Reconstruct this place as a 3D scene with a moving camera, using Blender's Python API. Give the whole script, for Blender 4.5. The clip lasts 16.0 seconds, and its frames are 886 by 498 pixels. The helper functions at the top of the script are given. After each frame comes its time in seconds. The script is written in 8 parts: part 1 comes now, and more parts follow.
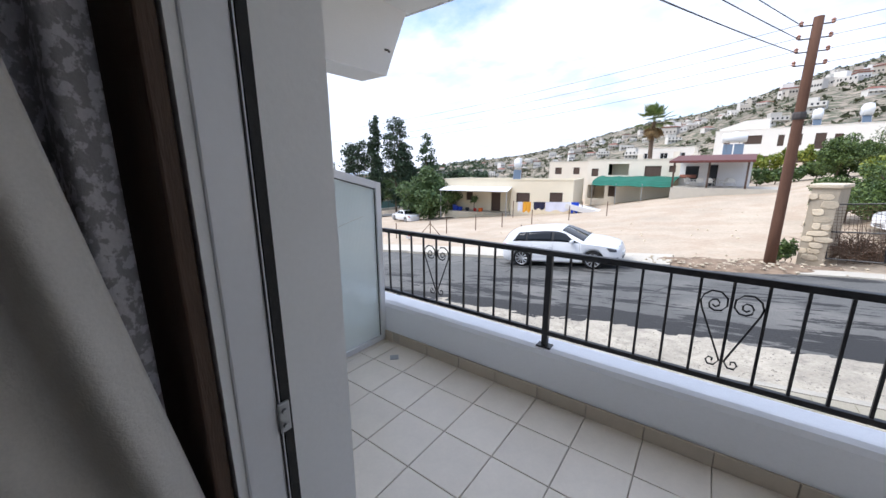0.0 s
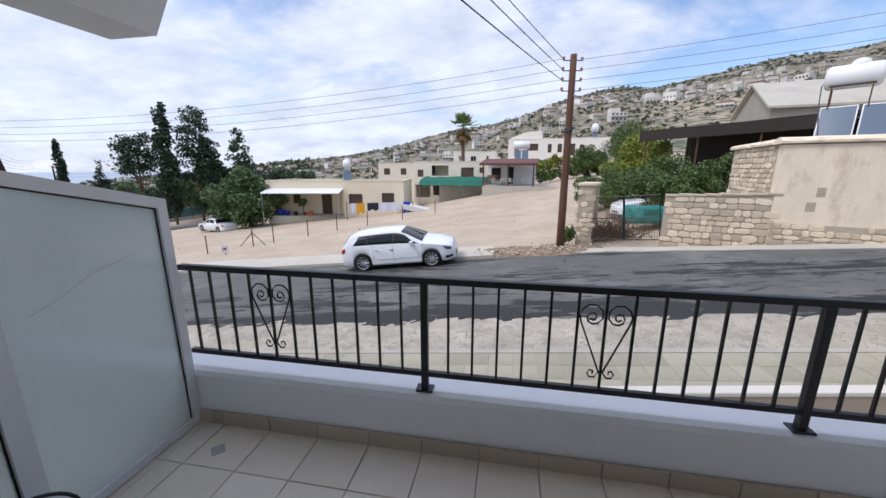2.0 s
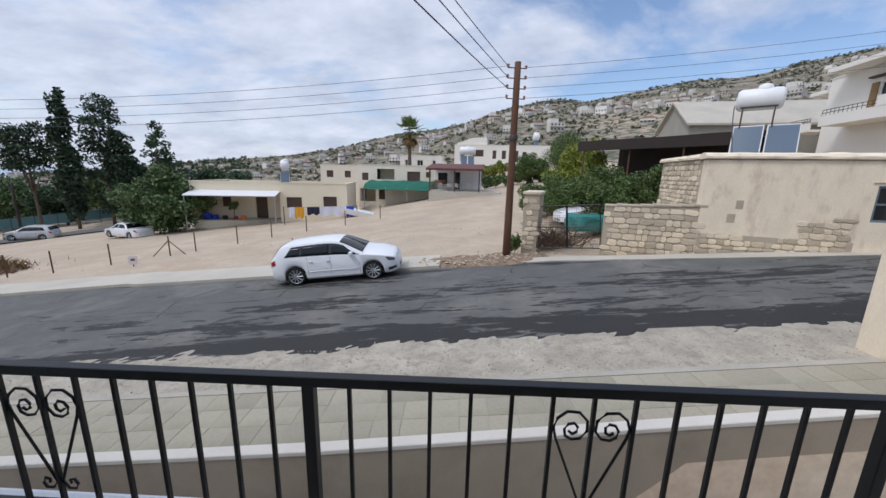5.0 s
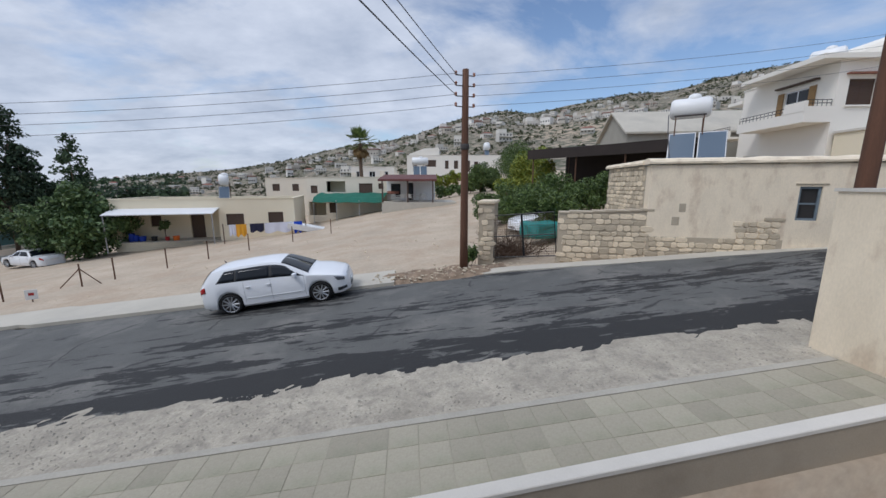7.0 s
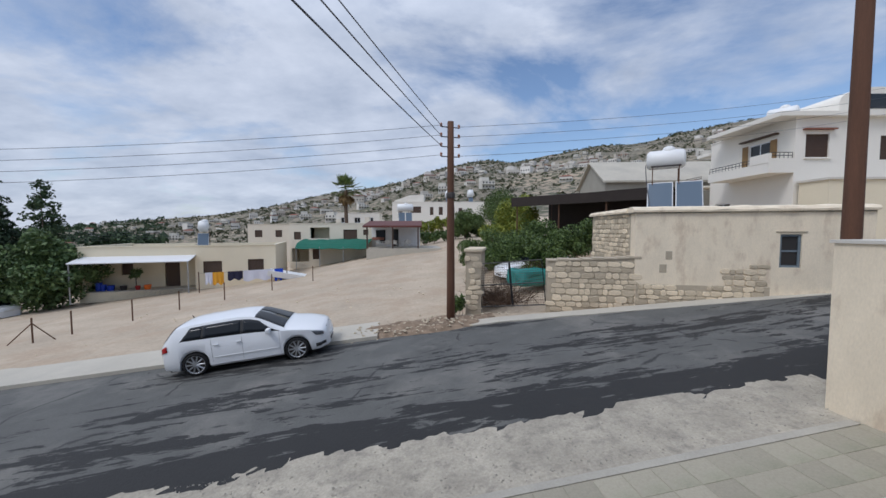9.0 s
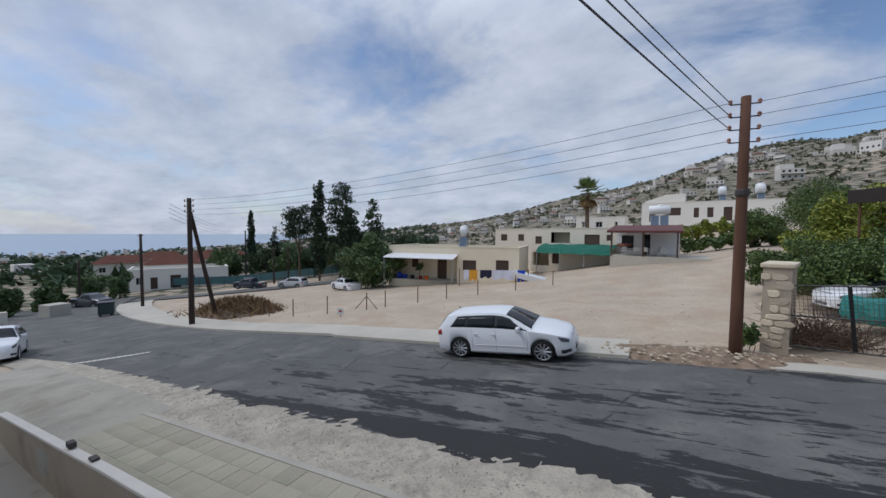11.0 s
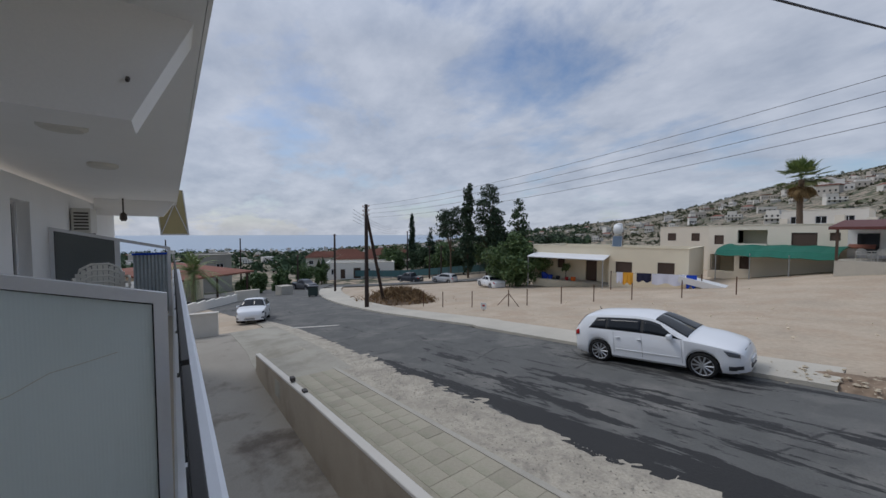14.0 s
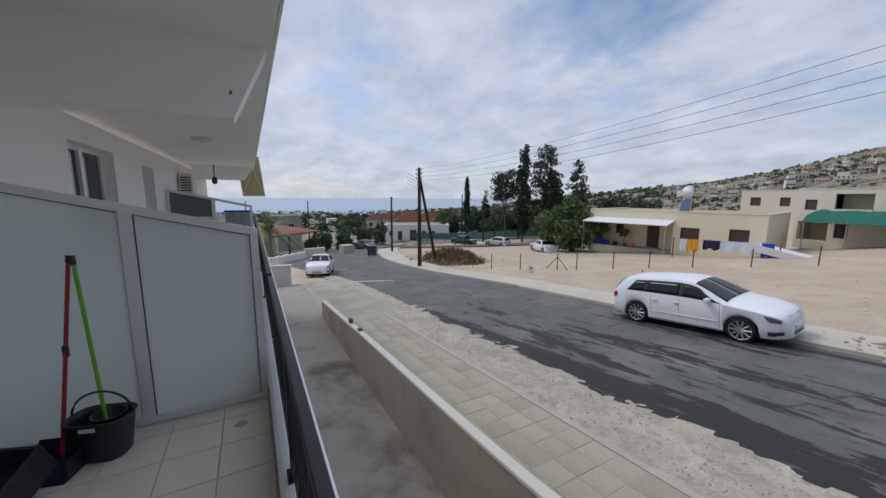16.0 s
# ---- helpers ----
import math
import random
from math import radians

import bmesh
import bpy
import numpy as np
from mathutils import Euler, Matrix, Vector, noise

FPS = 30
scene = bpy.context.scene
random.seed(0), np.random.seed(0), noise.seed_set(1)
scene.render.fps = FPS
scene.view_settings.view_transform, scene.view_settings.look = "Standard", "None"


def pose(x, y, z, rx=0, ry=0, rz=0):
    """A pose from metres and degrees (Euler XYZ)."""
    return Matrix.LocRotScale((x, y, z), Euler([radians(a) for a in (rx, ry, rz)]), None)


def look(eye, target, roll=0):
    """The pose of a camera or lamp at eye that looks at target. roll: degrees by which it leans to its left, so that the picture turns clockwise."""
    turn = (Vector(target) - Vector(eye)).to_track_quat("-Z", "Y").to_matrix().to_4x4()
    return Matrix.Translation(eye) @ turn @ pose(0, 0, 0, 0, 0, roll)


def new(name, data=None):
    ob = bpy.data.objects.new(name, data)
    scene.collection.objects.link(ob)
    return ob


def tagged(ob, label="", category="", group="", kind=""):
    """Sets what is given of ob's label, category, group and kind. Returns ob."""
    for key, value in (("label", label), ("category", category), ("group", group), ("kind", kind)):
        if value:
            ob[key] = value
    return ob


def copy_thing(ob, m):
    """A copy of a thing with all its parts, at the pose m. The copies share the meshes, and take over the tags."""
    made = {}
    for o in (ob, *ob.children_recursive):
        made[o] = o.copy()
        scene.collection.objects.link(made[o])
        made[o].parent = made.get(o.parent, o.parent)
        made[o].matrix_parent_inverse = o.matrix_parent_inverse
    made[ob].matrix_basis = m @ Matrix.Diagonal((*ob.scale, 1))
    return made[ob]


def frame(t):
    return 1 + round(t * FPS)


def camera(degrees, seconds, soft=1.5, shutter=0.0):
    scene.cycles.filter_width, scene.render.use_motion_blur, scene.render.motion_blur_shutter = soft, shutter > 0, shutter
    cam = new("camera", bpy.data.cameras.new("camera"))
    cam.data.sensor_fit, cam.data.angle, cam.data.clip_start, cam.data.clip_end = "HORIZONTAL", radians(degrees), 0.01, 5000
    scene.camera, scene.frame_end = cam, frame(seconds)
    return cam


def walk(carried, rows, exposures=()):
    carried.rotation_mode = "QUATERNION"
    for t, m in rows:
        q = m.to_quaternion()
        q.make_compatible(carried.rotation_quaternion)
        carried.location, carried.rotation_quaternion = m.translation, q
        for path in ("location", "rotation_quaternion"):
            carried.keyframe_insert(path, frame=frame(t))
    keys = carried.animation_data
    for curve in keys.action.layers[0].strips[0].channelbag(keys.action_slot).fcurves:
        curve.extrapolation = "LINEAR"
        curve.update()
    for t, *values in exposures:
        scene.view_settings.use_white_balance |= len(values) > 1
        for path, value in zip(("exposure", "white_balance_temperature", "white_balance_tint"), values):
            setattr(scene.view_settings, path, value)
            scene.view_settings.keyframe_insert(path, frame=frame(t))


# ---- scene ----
cam = camera(102.6, 16.0)
EXPOSURES = [(0, 1.15, 6020, 14), (0.5, 0.78, 6060, 15), (1.5, 0.58, 6080, 16), (4, 0.38, 6080, 15), (7, 0.07, 5980, 12), (10.5, 0.0, 5940, 12), (11.5, -0.26, 6000, 12), (12.5, -0.29, 6040, 12), (14.5, -0.28, 6090, 12), (15.5, -0.17, 6160, 13), (16, 0.03, 6180, 13)]
PATH = [
    (0, (0.793, 0.899, 1.572), (-0.376, 2.461, 1.134), -0.2),
    (0.5, (0.669, 1.087, 1.573), (-0.185, 2.84, 1.127), -0.2),
    (1, (0.564, 1.149, 1.611), (-0.255, 2.921, 1.176), 0.0),
    (1.5, (0.508, 1.187, 1.627), (-0.089, 3.045, 1.191), -0.2),
    (2, (0.431, 1.329, 1.626), (0.085, 3.25, 1.188), -0.0),
    (2.5, (0.42, 1.518, 1.655), (0.126, 3.446, 1.212), 0.1),
    (3, (0.369, 1.601, 1.703), (0.158, 3.541, 1.266), -0.0),
    (3.5, (0.4, 1.763, 1.692), (0.231, 3.708, 1.258), -0.1),
    (4, (0.436, 1.859, 1.691), (0.273, 3.806, 1.266), -0.1),
    (4.2, (0.426, 1.894, 1.715), (0.273, 3.841, 1.285), 0.4),
    (6.5, (0.576, 2.564, 1.718), (0.724, 4.524, 1.348), 0.1),
    (7, (0.556, 2.747, 1.725), (0.74, 4.706, 1.367), 0.0),
    (7.5, (0.612, 2.951, 1.76), (0.807, 4.918, 1.456), 0.1),
    (8, (0.607, 3.106, 1.787), (0.859, 5.079, 1.573), 0.0),
    (8.2, (0.604, 3.166, 1.792), (0.902, 5.135, 1.615), -0.0),
    (10.3, (0.353, 3.198, 1.913), (0.162, 5.187, 1.832), 0.4),
    (10.5, (0.304, 3.256, 1.918), (-0.114, 5.21, 1.834), 0.4),
    (11, (0.196, 3.268, 1.875), (-0.776, 5.014, 1.787), 0.4),
    (11.5, (0.066, 3.264, 1.812), (-1.386, 4.636, 1.725), 0.4),
    (12, (0.087, 3.313, 1.8), (-1.428, 4.617, 1.713), 0.2),
    (12.5, (0.179, 3.256, 1.8), (-1.358, 4.533, 1.719), 0.2),
    (13, (0.349, 3.151, 1.79), (-1.215, 4.395, 1.71), 0.2),
    (13.5, (0.564, 3.072, 1.778), (-1.008, 4.306, 1.7), 0.1),
    (14, (0.796, 3.092, 1.772), (-0.791, 4.305, 1.682), 0.1),
    (14.5, (0.975, 3.071, 1.769), (-0.664, 4.212, 1.654), 0.1),
    (15, (1.222, 3.047, 1.733), (-0.44, 4.145, 1.552), 0.2),
    (15.5, (1.48, 3.088, 1.72), (-0.218, 4.111, 1.456), 0.0),
    (16, (1.709, 3.028, 1.725), (-0.032, 3.968, 1.431), 0.3),
]
walk(cam, [(t, look(eye, target, roll)) for t, eye, target, roll in PATH], EXPOSURES)
# ---- world and sun ----
SUN_EL, SUN_AZ = 54.0, 240.0          # degrees above the horizon; degrees clockwise from +y
world = bpy.data.worlds.new("world")
scene.world = world
world.use_nodes = True
wt = world.node_tree
wt.nodes.clear()


def wnode(kind, **sets):
    n = wt.nodes.new(kind)
    for k, v in sets.items():
        n.inputs[k].default_value = v
    return n


sky = wt.nodes.new("ShaderNodeTexSky")
sky.sky_type, sky.sun_disc = "NISHITA", False
sky.sun_elevation, sky.sun_rotation = radians(SUN_EL), radians(SUN_AZ)
coords = wt.nodes.new("ShaderNodeTexCoord")
parts3 = wt.nodes.new("ShaderNodeSeparateXYZ")
wt.links.new(coords.outputs["Generated"], parts3.inputs[0])
lift = wt.nodes.new("ShaderNodeMath")
lift.operation, lift.inputs[1].default_value = "MAXIMUM", 0.0
wt.links.new(parts3.outputs["Z"], lift.inputs[0])
lift2 = wt.nodes.new("ShaderNodeMath")
lift2.operation, lift2.inputs[1].default_value = "ADD", 0.26
wt.links.new(lift.outputs[0], lift2.inputs[0])
flat = []
for axis, stretch in (("X", 1.0), ("Y", 1.0)):
    d = wt.nodes.new("ShaderNodeMath")
    d.operation = "DIVIDE"
    wt.links.new(parts3.outputs[axis], d.inputs[0])
    wt.links.new(lift2.outputs[0], d.inputs[1])
    flat.append(d)
plane = wt.nodes.new("ShaderNodeCombineXYZ")
wt.links.new(flat[0].outputs[0], plane.inputs[0])
wt.links.new(flat[1].outputs[0], plane.inputs[1])
shift = wt.nodes.new("ShaderNodeMapping")
shift.inputs["Location"].default_value = (2.3, 0.4, 0)
shift.inputs["Rotation"].default_value = (0, 0, radians(25))
shift.inputs["Scale"].default_value = (1.0, 1.25, 1)
wt.links.new(plane.outputs[0], shift.inputs[0])
cover = wnode("ShaderNodeTexNoise", Scale=1.15, Detail=10.0, Roughness=0.58, Distortion=0.25)
wt.links.new(shift.outputs[0], cover.inputs["Vector"])
ramp = wt.nodes.new("ShaderNodeValToRGB")
ramp.color_ramp.elements[0].position, ramp.color_ramp.elements[1].position = 0.37, 0.53
# the cloud sheet is closed over the sea and breaks up towards the hill
open_side = wnode("ShaderNodeMapRange")
open_side.inputs["From Min"].default_value, open_side.inputs["From Max"].default_value = -0.15, 0.75
open_side.inputs["To Min"].default_value, open_side.inputs["To Max"].default_value = 0.055, -0.12
wt.links.new(parts3.outputs["X"], open_side.inputs["Value"])
broken = wt.nodes.new("ShaderNodeMath")
broken.operation = "ADD"
wt.links.new(cover.outputs["Fac"], broken.inputs[0])
wt.links.new(open_side.outputs[0], broken.inputs[1])
wt.links.new(broken.outputs[0], ramp.inputs[0])
body_noise = wnode("ShaderNodeTexNoise", Scale=2.6, Detail=9.0, Roughness=0.6)
wt.links.new(shift.outputs[0], body_noise.inputs["Vector"])
cloud = wt.nodes.new("ShaderNodeValToRGB")
cloud.color_ramp.elements[0].position, cloud.color_ramp.elements[0].color = 0.3, (0.56, 0.62, 0.72, 1)
cloud.color_ramp.elements[1].position, cloud.color_ramp.elements[1].color = 0.66, (0.86, 0.9, 0.97, 1)
wt.links.new(body_noise.outputs["Fac"], cloud.inputs[0])
cloud_gain = wt.nodes.new("ShaderNodeVectorMath")
cloud_gain.operation, cloud_gain.inputs["Scale"].default_value = "SCALE", 6.2
wt.links.new(cloud.outputs[0], cloud_gain.inputs[0])
# a clouded sky is brightest overhead
overhead = wnode("ShaderNodeMapRange")
overhead.inputs["From Min"].default_value, overhead.inputs["From Max"].default_value = 0.45, 1.0
overhead.inputs["To Min"].default_value, overhead.inputs["To Max"].default_value = 6.1, 12.5
wt.links.new(lift.outputs[0], overhead.inputs["Value"])
wt.links.new(overhead.outputs[0], cloud_gain.inputs["Scale"])
thin = wt.nodes.new("ShaderNodeMath")
thin.operation, thin.inputs[1].default_value = "MULTIPLY", 0.92
wt.links.new(ramp.outputs[0], thin.inputs[0])
blend = wt.nodes.new("ShaderNodeMix")
blend.data_type = "RGBA"
haze = wt.nodes.new("ShaderNodeMapRange")
haze.inputs["From Min"].default_value, haze.inputs["From Max"].default_value = 0.0, 0.15
haze.inputs["To Min"].default_value, haze.inputs["To Max"].default_value = 0.75, 0.0
wt.links.new(lift.outputs[0], haze.inputs["Value"])
most = wt.nodes.new("ShaderNodeMath")
most.operation = "MAXIMUM"
wt.links.new(thin.outputs[0], most.inputs[0])
wt.links.new(haze.outputs[0], most.inputs[1])
wt.links.new(most.outputs[0], blend.inputs["Factor"])
wt.links.new(sky.outputs[0], blend.inputs["A"])
wt.links.new(cloud_gain.outputs[0], blend.inputs["B"])
back = wnode("ShaderNodeBackground", Strength=0.125)
wt.links.new(blend.outputs["Result"], back.inputs["Color"])
out = wt.nodes.new("ShaderNodeOutputWorld")
wt.links.new(back.outputs[0], out.inputs[0])

sun = new("sun", bpy.data.lights.new("sun", "SUN"))
sun.data.energy, sun.data.angle, sun.data.color = 1.15, radians(16), (1.0, 0.95, 0.87)
az, el = radians(SUN_AZ), radians(SUN_EL)
sun.matrix_world = look((0, 0, 60), Vector((0, 0, 60)) - Vector((math.sin(az) * math.cos(el), math.cos(az) * math.cos(el), math.sin(el))))


# ---- materials ----
def material(name, colour, rough=0.8, metal=0.0, vary=0.12, scale=3.0, fine=40.0, bump=0.15, second=None, mask=(0.5, 0.6), mask_scale=1.0,
             stretch=(1, 1, 1), per_object=0.0, coat=0.0, spec=0.5):
    """A painted or natural surface: two scales of tone, a second colour in patches, and fine relief."""
    m = bpy.data.materials.new(name)
    m.use_nodes = True
    nt = m.node_tree
    bsdf = nt.nodes["Principled BSDF"]
    bsdf.inputs["Roughness"].default_value, bsdf.inputs["Metallic"].default_value = rough, metal
    bsdf.inputs["Coat Weight"].default_value = coat
    bsdf.inputs["Specular IOR Level"].default_value = spec
    tc = nt.nodes.new("ShaderNodeTexCoord")
    mp = nt.nodes.new("ShaderNodeMapping")
    mp.inputs["Scale"].default_value = stretch
    nt.links.new(tc.outputs["Object"], mp.inputs[0])

    def tex(s, detail=5.0, rgh=0.6):
        n = nt.nodes.new("ShaderNodeTexNoise")
        n.inputs["Scale"].default_value, n.inputs["Detail"].default_value, n.inputs["Roughness"].default_value = s, detail, rgh
        nt.links.new(mp.outputs[0], n.inputs["Vector"])
        return n.outputs["Fac"]

    def mixed(fac, a, b):
        x = nt.nodes.new("ShaderNodeMix")
        x.data_type = "RGBA"
        nt.links.new(fac, x.inputs["Factor"])
        for sock, val in (("A", a), ("B", b)):
            if isinstance(val, tuple):
                x.inputs[sock].default_value = (*val, 1)
            else:
                nt.links.new(val, x.inputs[sock])
        return x.outputs["Result"]

    dark = tuple(max(0, c * (1 - vary * 1.6)) for c in colour)
    light = tuple(min(1, c * (1 + vary)) for c in colour)
    col = mixed(tex(scale), dark, light)
    if second:
        rp = nt.nodes.new("ShaderNodeValToRGB")
        rp.color_ramp.elements[0].position, rp.color_ramp.elements[1].position = mask
        nt.links.new(tex(mask_scale, 8.0, 0.62), rp.inputs[0])
        col = mixed(rp.outputs[0], col, second)
    hs = nt.nodes.new("ShaderNodeHueSaturation")
    nt.links.new(col, hs.inputs["Color"])
    grain = nt.nodes.new("ShaderNodeMapRange")
    grain.inputs["To Min"].default_value, grain.inputs["To Max"].default_value = 1 - vary, 1 + vary
    nt.links.new(tex(fine, 3.0), grain.inputs["Value"])
    value = grain.outputs[0]
    if per_object:
        oi = nt.nodes.new("ShaderNodeObjectInfo")
        rg = nt.nodes.new("ShaderNodeMapRange")
        rg.inputs["To Min"].default_value, rg.inputs["To Max"].default_value = 1 - per_object, 1 + per_object
        nt.links.new(oi.outputs["Random"], rg.inputs["Value"])
        mul = nt.nodes.new("ShaderNodeMath")
        mul.operation = "MULTIPLY"
        nt.links.new(rg.outputs[0], mul.inputs[0])
        nt.links.new(value, mul.inputs[1])
        value = mul.outputs[0]
    nt.links.new(value, hs.inputs["Value"])
    nt.links.new(hs.outputs[0], bsdf.inputs["Base Color"])
    if bump:
        bp = nt.nodes.new("ShaderNodeBump")
        bp.inputs["Strength"].default_value, bp.inputs["Distance"].default_value = bump, 0.02
        nt.links.new(tex(fine * 0.7, 6.0), bp.inputs["Height"])
        nt.links.new(bp.outputs[0], bsdf.inputs["Normal"])
    return m


def leaf_material(name, a, b, rough=0.6):
    m = bpy.data.materials.new(name)
    m.use_nodes = True
    nt = m.node_tree
    bsdf = nt.nodes["Principled BSDF"]
    bsdf.inputs["Roughness"].default_value = rough
    g = nt.nodes.new("ShaderNodeNewGeometry")
    r = nt.nodes.new("ShaderNodeValToRGB")
    r.color_ramp.elements[0].color, r.color_ramp.elements[1].color = (*a, 1), (*b, 1)
    nt.links.new(g.outputs["Random Per Island"], r.inputs[0])
    nt.links.new(r.outputs[0], bsdf.inputs["Base Color"])
    bsdf.inputs["Subsurface Weight"].default_value = 0.0
    return m


def glass(name, colour, rough=0.02, alpha_mix=0.0):
    m = bpy.data.materials.new(name)
    m.use_nodes = True
    b = m.node_tree.nodes["Principled BSDF"]
    b.inputs["Base Color"].default_value = (*colour, 1)
    b.inputs["Roughness"].default_value = rough
    b.inputs["Transmission Weight"].default_value = alpha_mix
    b.inputs["IOR"].default_value = 1.45
    return m


plaster_white = material("white_plaster", (0.88, 0.88, 0.87), 0.85, vary=0.035, scale=1.2, fine=90, bump=0.06)
plaster_parapet = material("parapet_paint", (0.86, 0.87, 0.89), 0.75, vary=0.04, scale=1.5, fine=80, bump=0.08)
cream_plaster = material("cream_plaster", (0.8, 0.71, 0.53), 0.9, vary=0.06, scale=0.6, fine=25, bump=0.08)
beige_plaster = material("beige_plaster", (0.76, 0.69, 0.57), 0.9, vary=0.07, scale=0.5, fine=25, bump=0.08)
white_house_paint = material("white_house_paint", (0.84, 0.8, 0.72), 0.9, vary=0.05, scale=0.4, fine=20, bump=0.05)
far_white = material("far_house_paint", (0.62, 0.59, 0.53), 0.9, vary=0.05, scale=0.3, fine=10, bump=0.0, per_object=0.18)
old_plaster = material("weathered_plaster", (0.86, 0.74, 0.56), 0.95, vary=0.12, scale=1.6, fine=26, bump=0.5, second=(0.6, 0.47, 0.34), mask=(0.53, 0.72), mask_scale=1.5, stretch=(1.3, 1.3, 0.6))
wall_tan = material("tan_render", (0.4, 0.335, 0.25), 0.95, vary=0.1, scale=1.4, fine=60, bump=0.2, second=(0.28, 0.23, 0.17), mask=(0.5, 0.7), mask_scale=0.7)
coping_white = material("coping_paint", (0.64, 0.6, 0.53), 0.85, vary=0.08, scale=2, fine=60, bump=0.15)
stone = material("limestone", (0.7, 0.59, 0.43), 0.95, vary=0.2, scale=3, fine=24, bump=0.5, per_object=0.3)
mortar = material("mortar", (0.47, 0.4, 0.3), 0.95, vary=0.14, scale=3, fine=24, bump=0.4)
tile_floor = material("floor_tile", (0.75, 0.68, 0.58), 0.36, vary=0.06, scale=5, fine=50, bump=0.05, per_object=0.04)
skirting_tile = material("skirting_tile", (0.5, 0.43, 0.34), 0.45, vary=0.08, scale=5, fine=50, bump=0.05, per_object=0.06)
grout = material("grout", (0.42, 0.37, 0.31), 0.95, vary=0.1, bump=0.2)
asphalt = material("asphalt", (0.118, 0.117, 0.109), 0.9, vary=0.26, scale=1.1, fine=34, bump=0.6, second=(0.18, 0.172, 0.155), mask=(0.5, 0.7), mask_scale=0.6)
concrete = material("concrete", (0.52, 0.48, 0.4), 0.95, vary=0.14, scale=0.5, fine=30, bump=0.3, second=(0.43, 0.4, 0.34), mask=(0.5, 0.68), mask_scale=0.45)
driveway_mat = material("driveway_concrete", (0.34, 0.31, 0.26), 0.95, vary=0.15, scale=0.5, fine=30, bump=0.3, second=(0.15, 0.125, 0.1), mask=(0.52, 0.66), mask_scale=0.55)
paving = material("paving_slab", (0.38, 0.345, 0.265), 0.95, vary=0.16, scale=2, fine=30, bump=0.4, second=(0.27, 0.265, 0.19), mask=(0.45, 0.68), mask_scale=1.1, per_object=0.11)
gravel_mat = material("gravel_verge", (0.45, 0.405, 0.325), 0.97, vary=0.34, scale=1.3, fine=24, bump=1.0, second=(0.27, 0.245, 0.2), mask=(0.5, 0.7), mask_scale=4.5)
apron_mat = material("apron_concrete", (0.37, 0.345, 0.285), 0.95, vary=0.18, scale=0.8, fine=24, bump=0.5, second=(0.26, 0.24, 0.19), mask=(0.48, 0.66), mask_scale=0.7)
kerb_mat = material("kerb_concrete", (0.42, 0.39, 0.33), 0.95, vary=0.16, scale=2, fine=30, bump=0.4)
pebble_mat = material("pebble", (0.38, 0.35, 0.3), 0.95, vary=0.2, scale=20, fine=60, bump=0.1)
dirt = material("sandy_dirt", (0.5, 0.41, 0.305), 0.97, vary=0.24, scale=0.35, fine=7, bump=0.7, second=(0.43, 0.335, 0.24), mask=(0.47, 0.62), mask_scale=0.5)
soil = material("dark_soil", (0.3, 0.22, 0.15), 0.97, vary=0.3, scale=2.5, fine=14, bump=1.0, second=(0.17, 0.12, 0.08), mask=(0.45, 0.6), mask_scale=3.5)
black_iron = material("black_iron", (0.012, 0.012, 0.014), 0.45, 0.0, vary=0.2, scale=20, fine=90, bump=0.05)
aluminium = material("white_aluminium", (0.75, 0.76, 0.78), 0.4, 0.15, vary=0.04, scale=2, fine=60, bump=0.02)
gasket = material("black_gasket", (0.015, 0.015, 0.015), 0.7, vary=0.1)
pole_wood = material("creosoted_pole", (0.13, 0.062, 0.036), 0.9, vary=0.25, scale=2, fine=20, bump=0.5, stretch=(6, 6, 0.5))
pole_dark = material("dark_pole", (0.045, 0.03, 0.024), 0.9, vary=0.25, scale=2, fine=20, bump=0.5, stretch=(6, 6, 0.5))
bark = material("bark", (0.14, 0.1, 0.07), 0.95, vary=0.25, scale=5, fine=20, bump=0.6)
steel = material("galvanised_steel", (0.42, 0.43, 0.44), 0.45, 0.6, vary=0.12, scale=5, fine=40, bump=0.08)
dark_steel = material("dark_steel", (0.07, 0.06, 0.055), 0.6, 0.3, vary=0.2, scale=8, fine=40, bump=0.1)
rusty = material("rusted_steel", (0.14, 0.075, 0.045), 0.85, 0.2, vary=0.25, scale=6, fine=40, bump=0.2)
wood_dark = material("dark_wood", (0.075, 0.042, 0.025), 0.6, vary=0.2, scale=3, fine=30, bump=0.2, stretch=(8, 8, 1))
wood_mid = material("brown_wood", (0.3, 0.18, 0.07), 0.7, vary=0.2, scale=3, fine=30, bump=0.2)
red_tile = material("red_roof_tile", (0.25, 0.1, 0.065), 0.85, vary=0.2, scale=2, fine=14, bump=0.3, stretch=(1, 4, 1))
maroon = material("maroon_roof", (0.12, 0.035, 0.028), 0.7, vary=0.15, scale=2, fine=20, bump=0.2)
green_net = material("green_shade_cloth", (0.008, 0.13, 0.085), 0.8, vary=0.15, scale=1.5, fine=30, bump=0.2)
dark_net = material("dark_shade_cloth", (0.035, 0.026, 0.022), 0.9, vary=0.2, scale=1.5, fine=30, bump=0.2)
roof_screed = material("grey_roof_screed", (0.36, 0.34, 0.29), 0.95, vary=0.14, scale=0.7, fine=15, bump=0.2)
white_metal = material("white_metal_sheet", (0.75, 0.75, 0.75), 0.5, 0.0, vary=0.05, scale=1, fine=20, bump=0.05)
tank_white = material("white_tank", (0.8, 0.8, 0.79), 0.4, vary=0.04, scale=2, fine=30, bump=0.02)
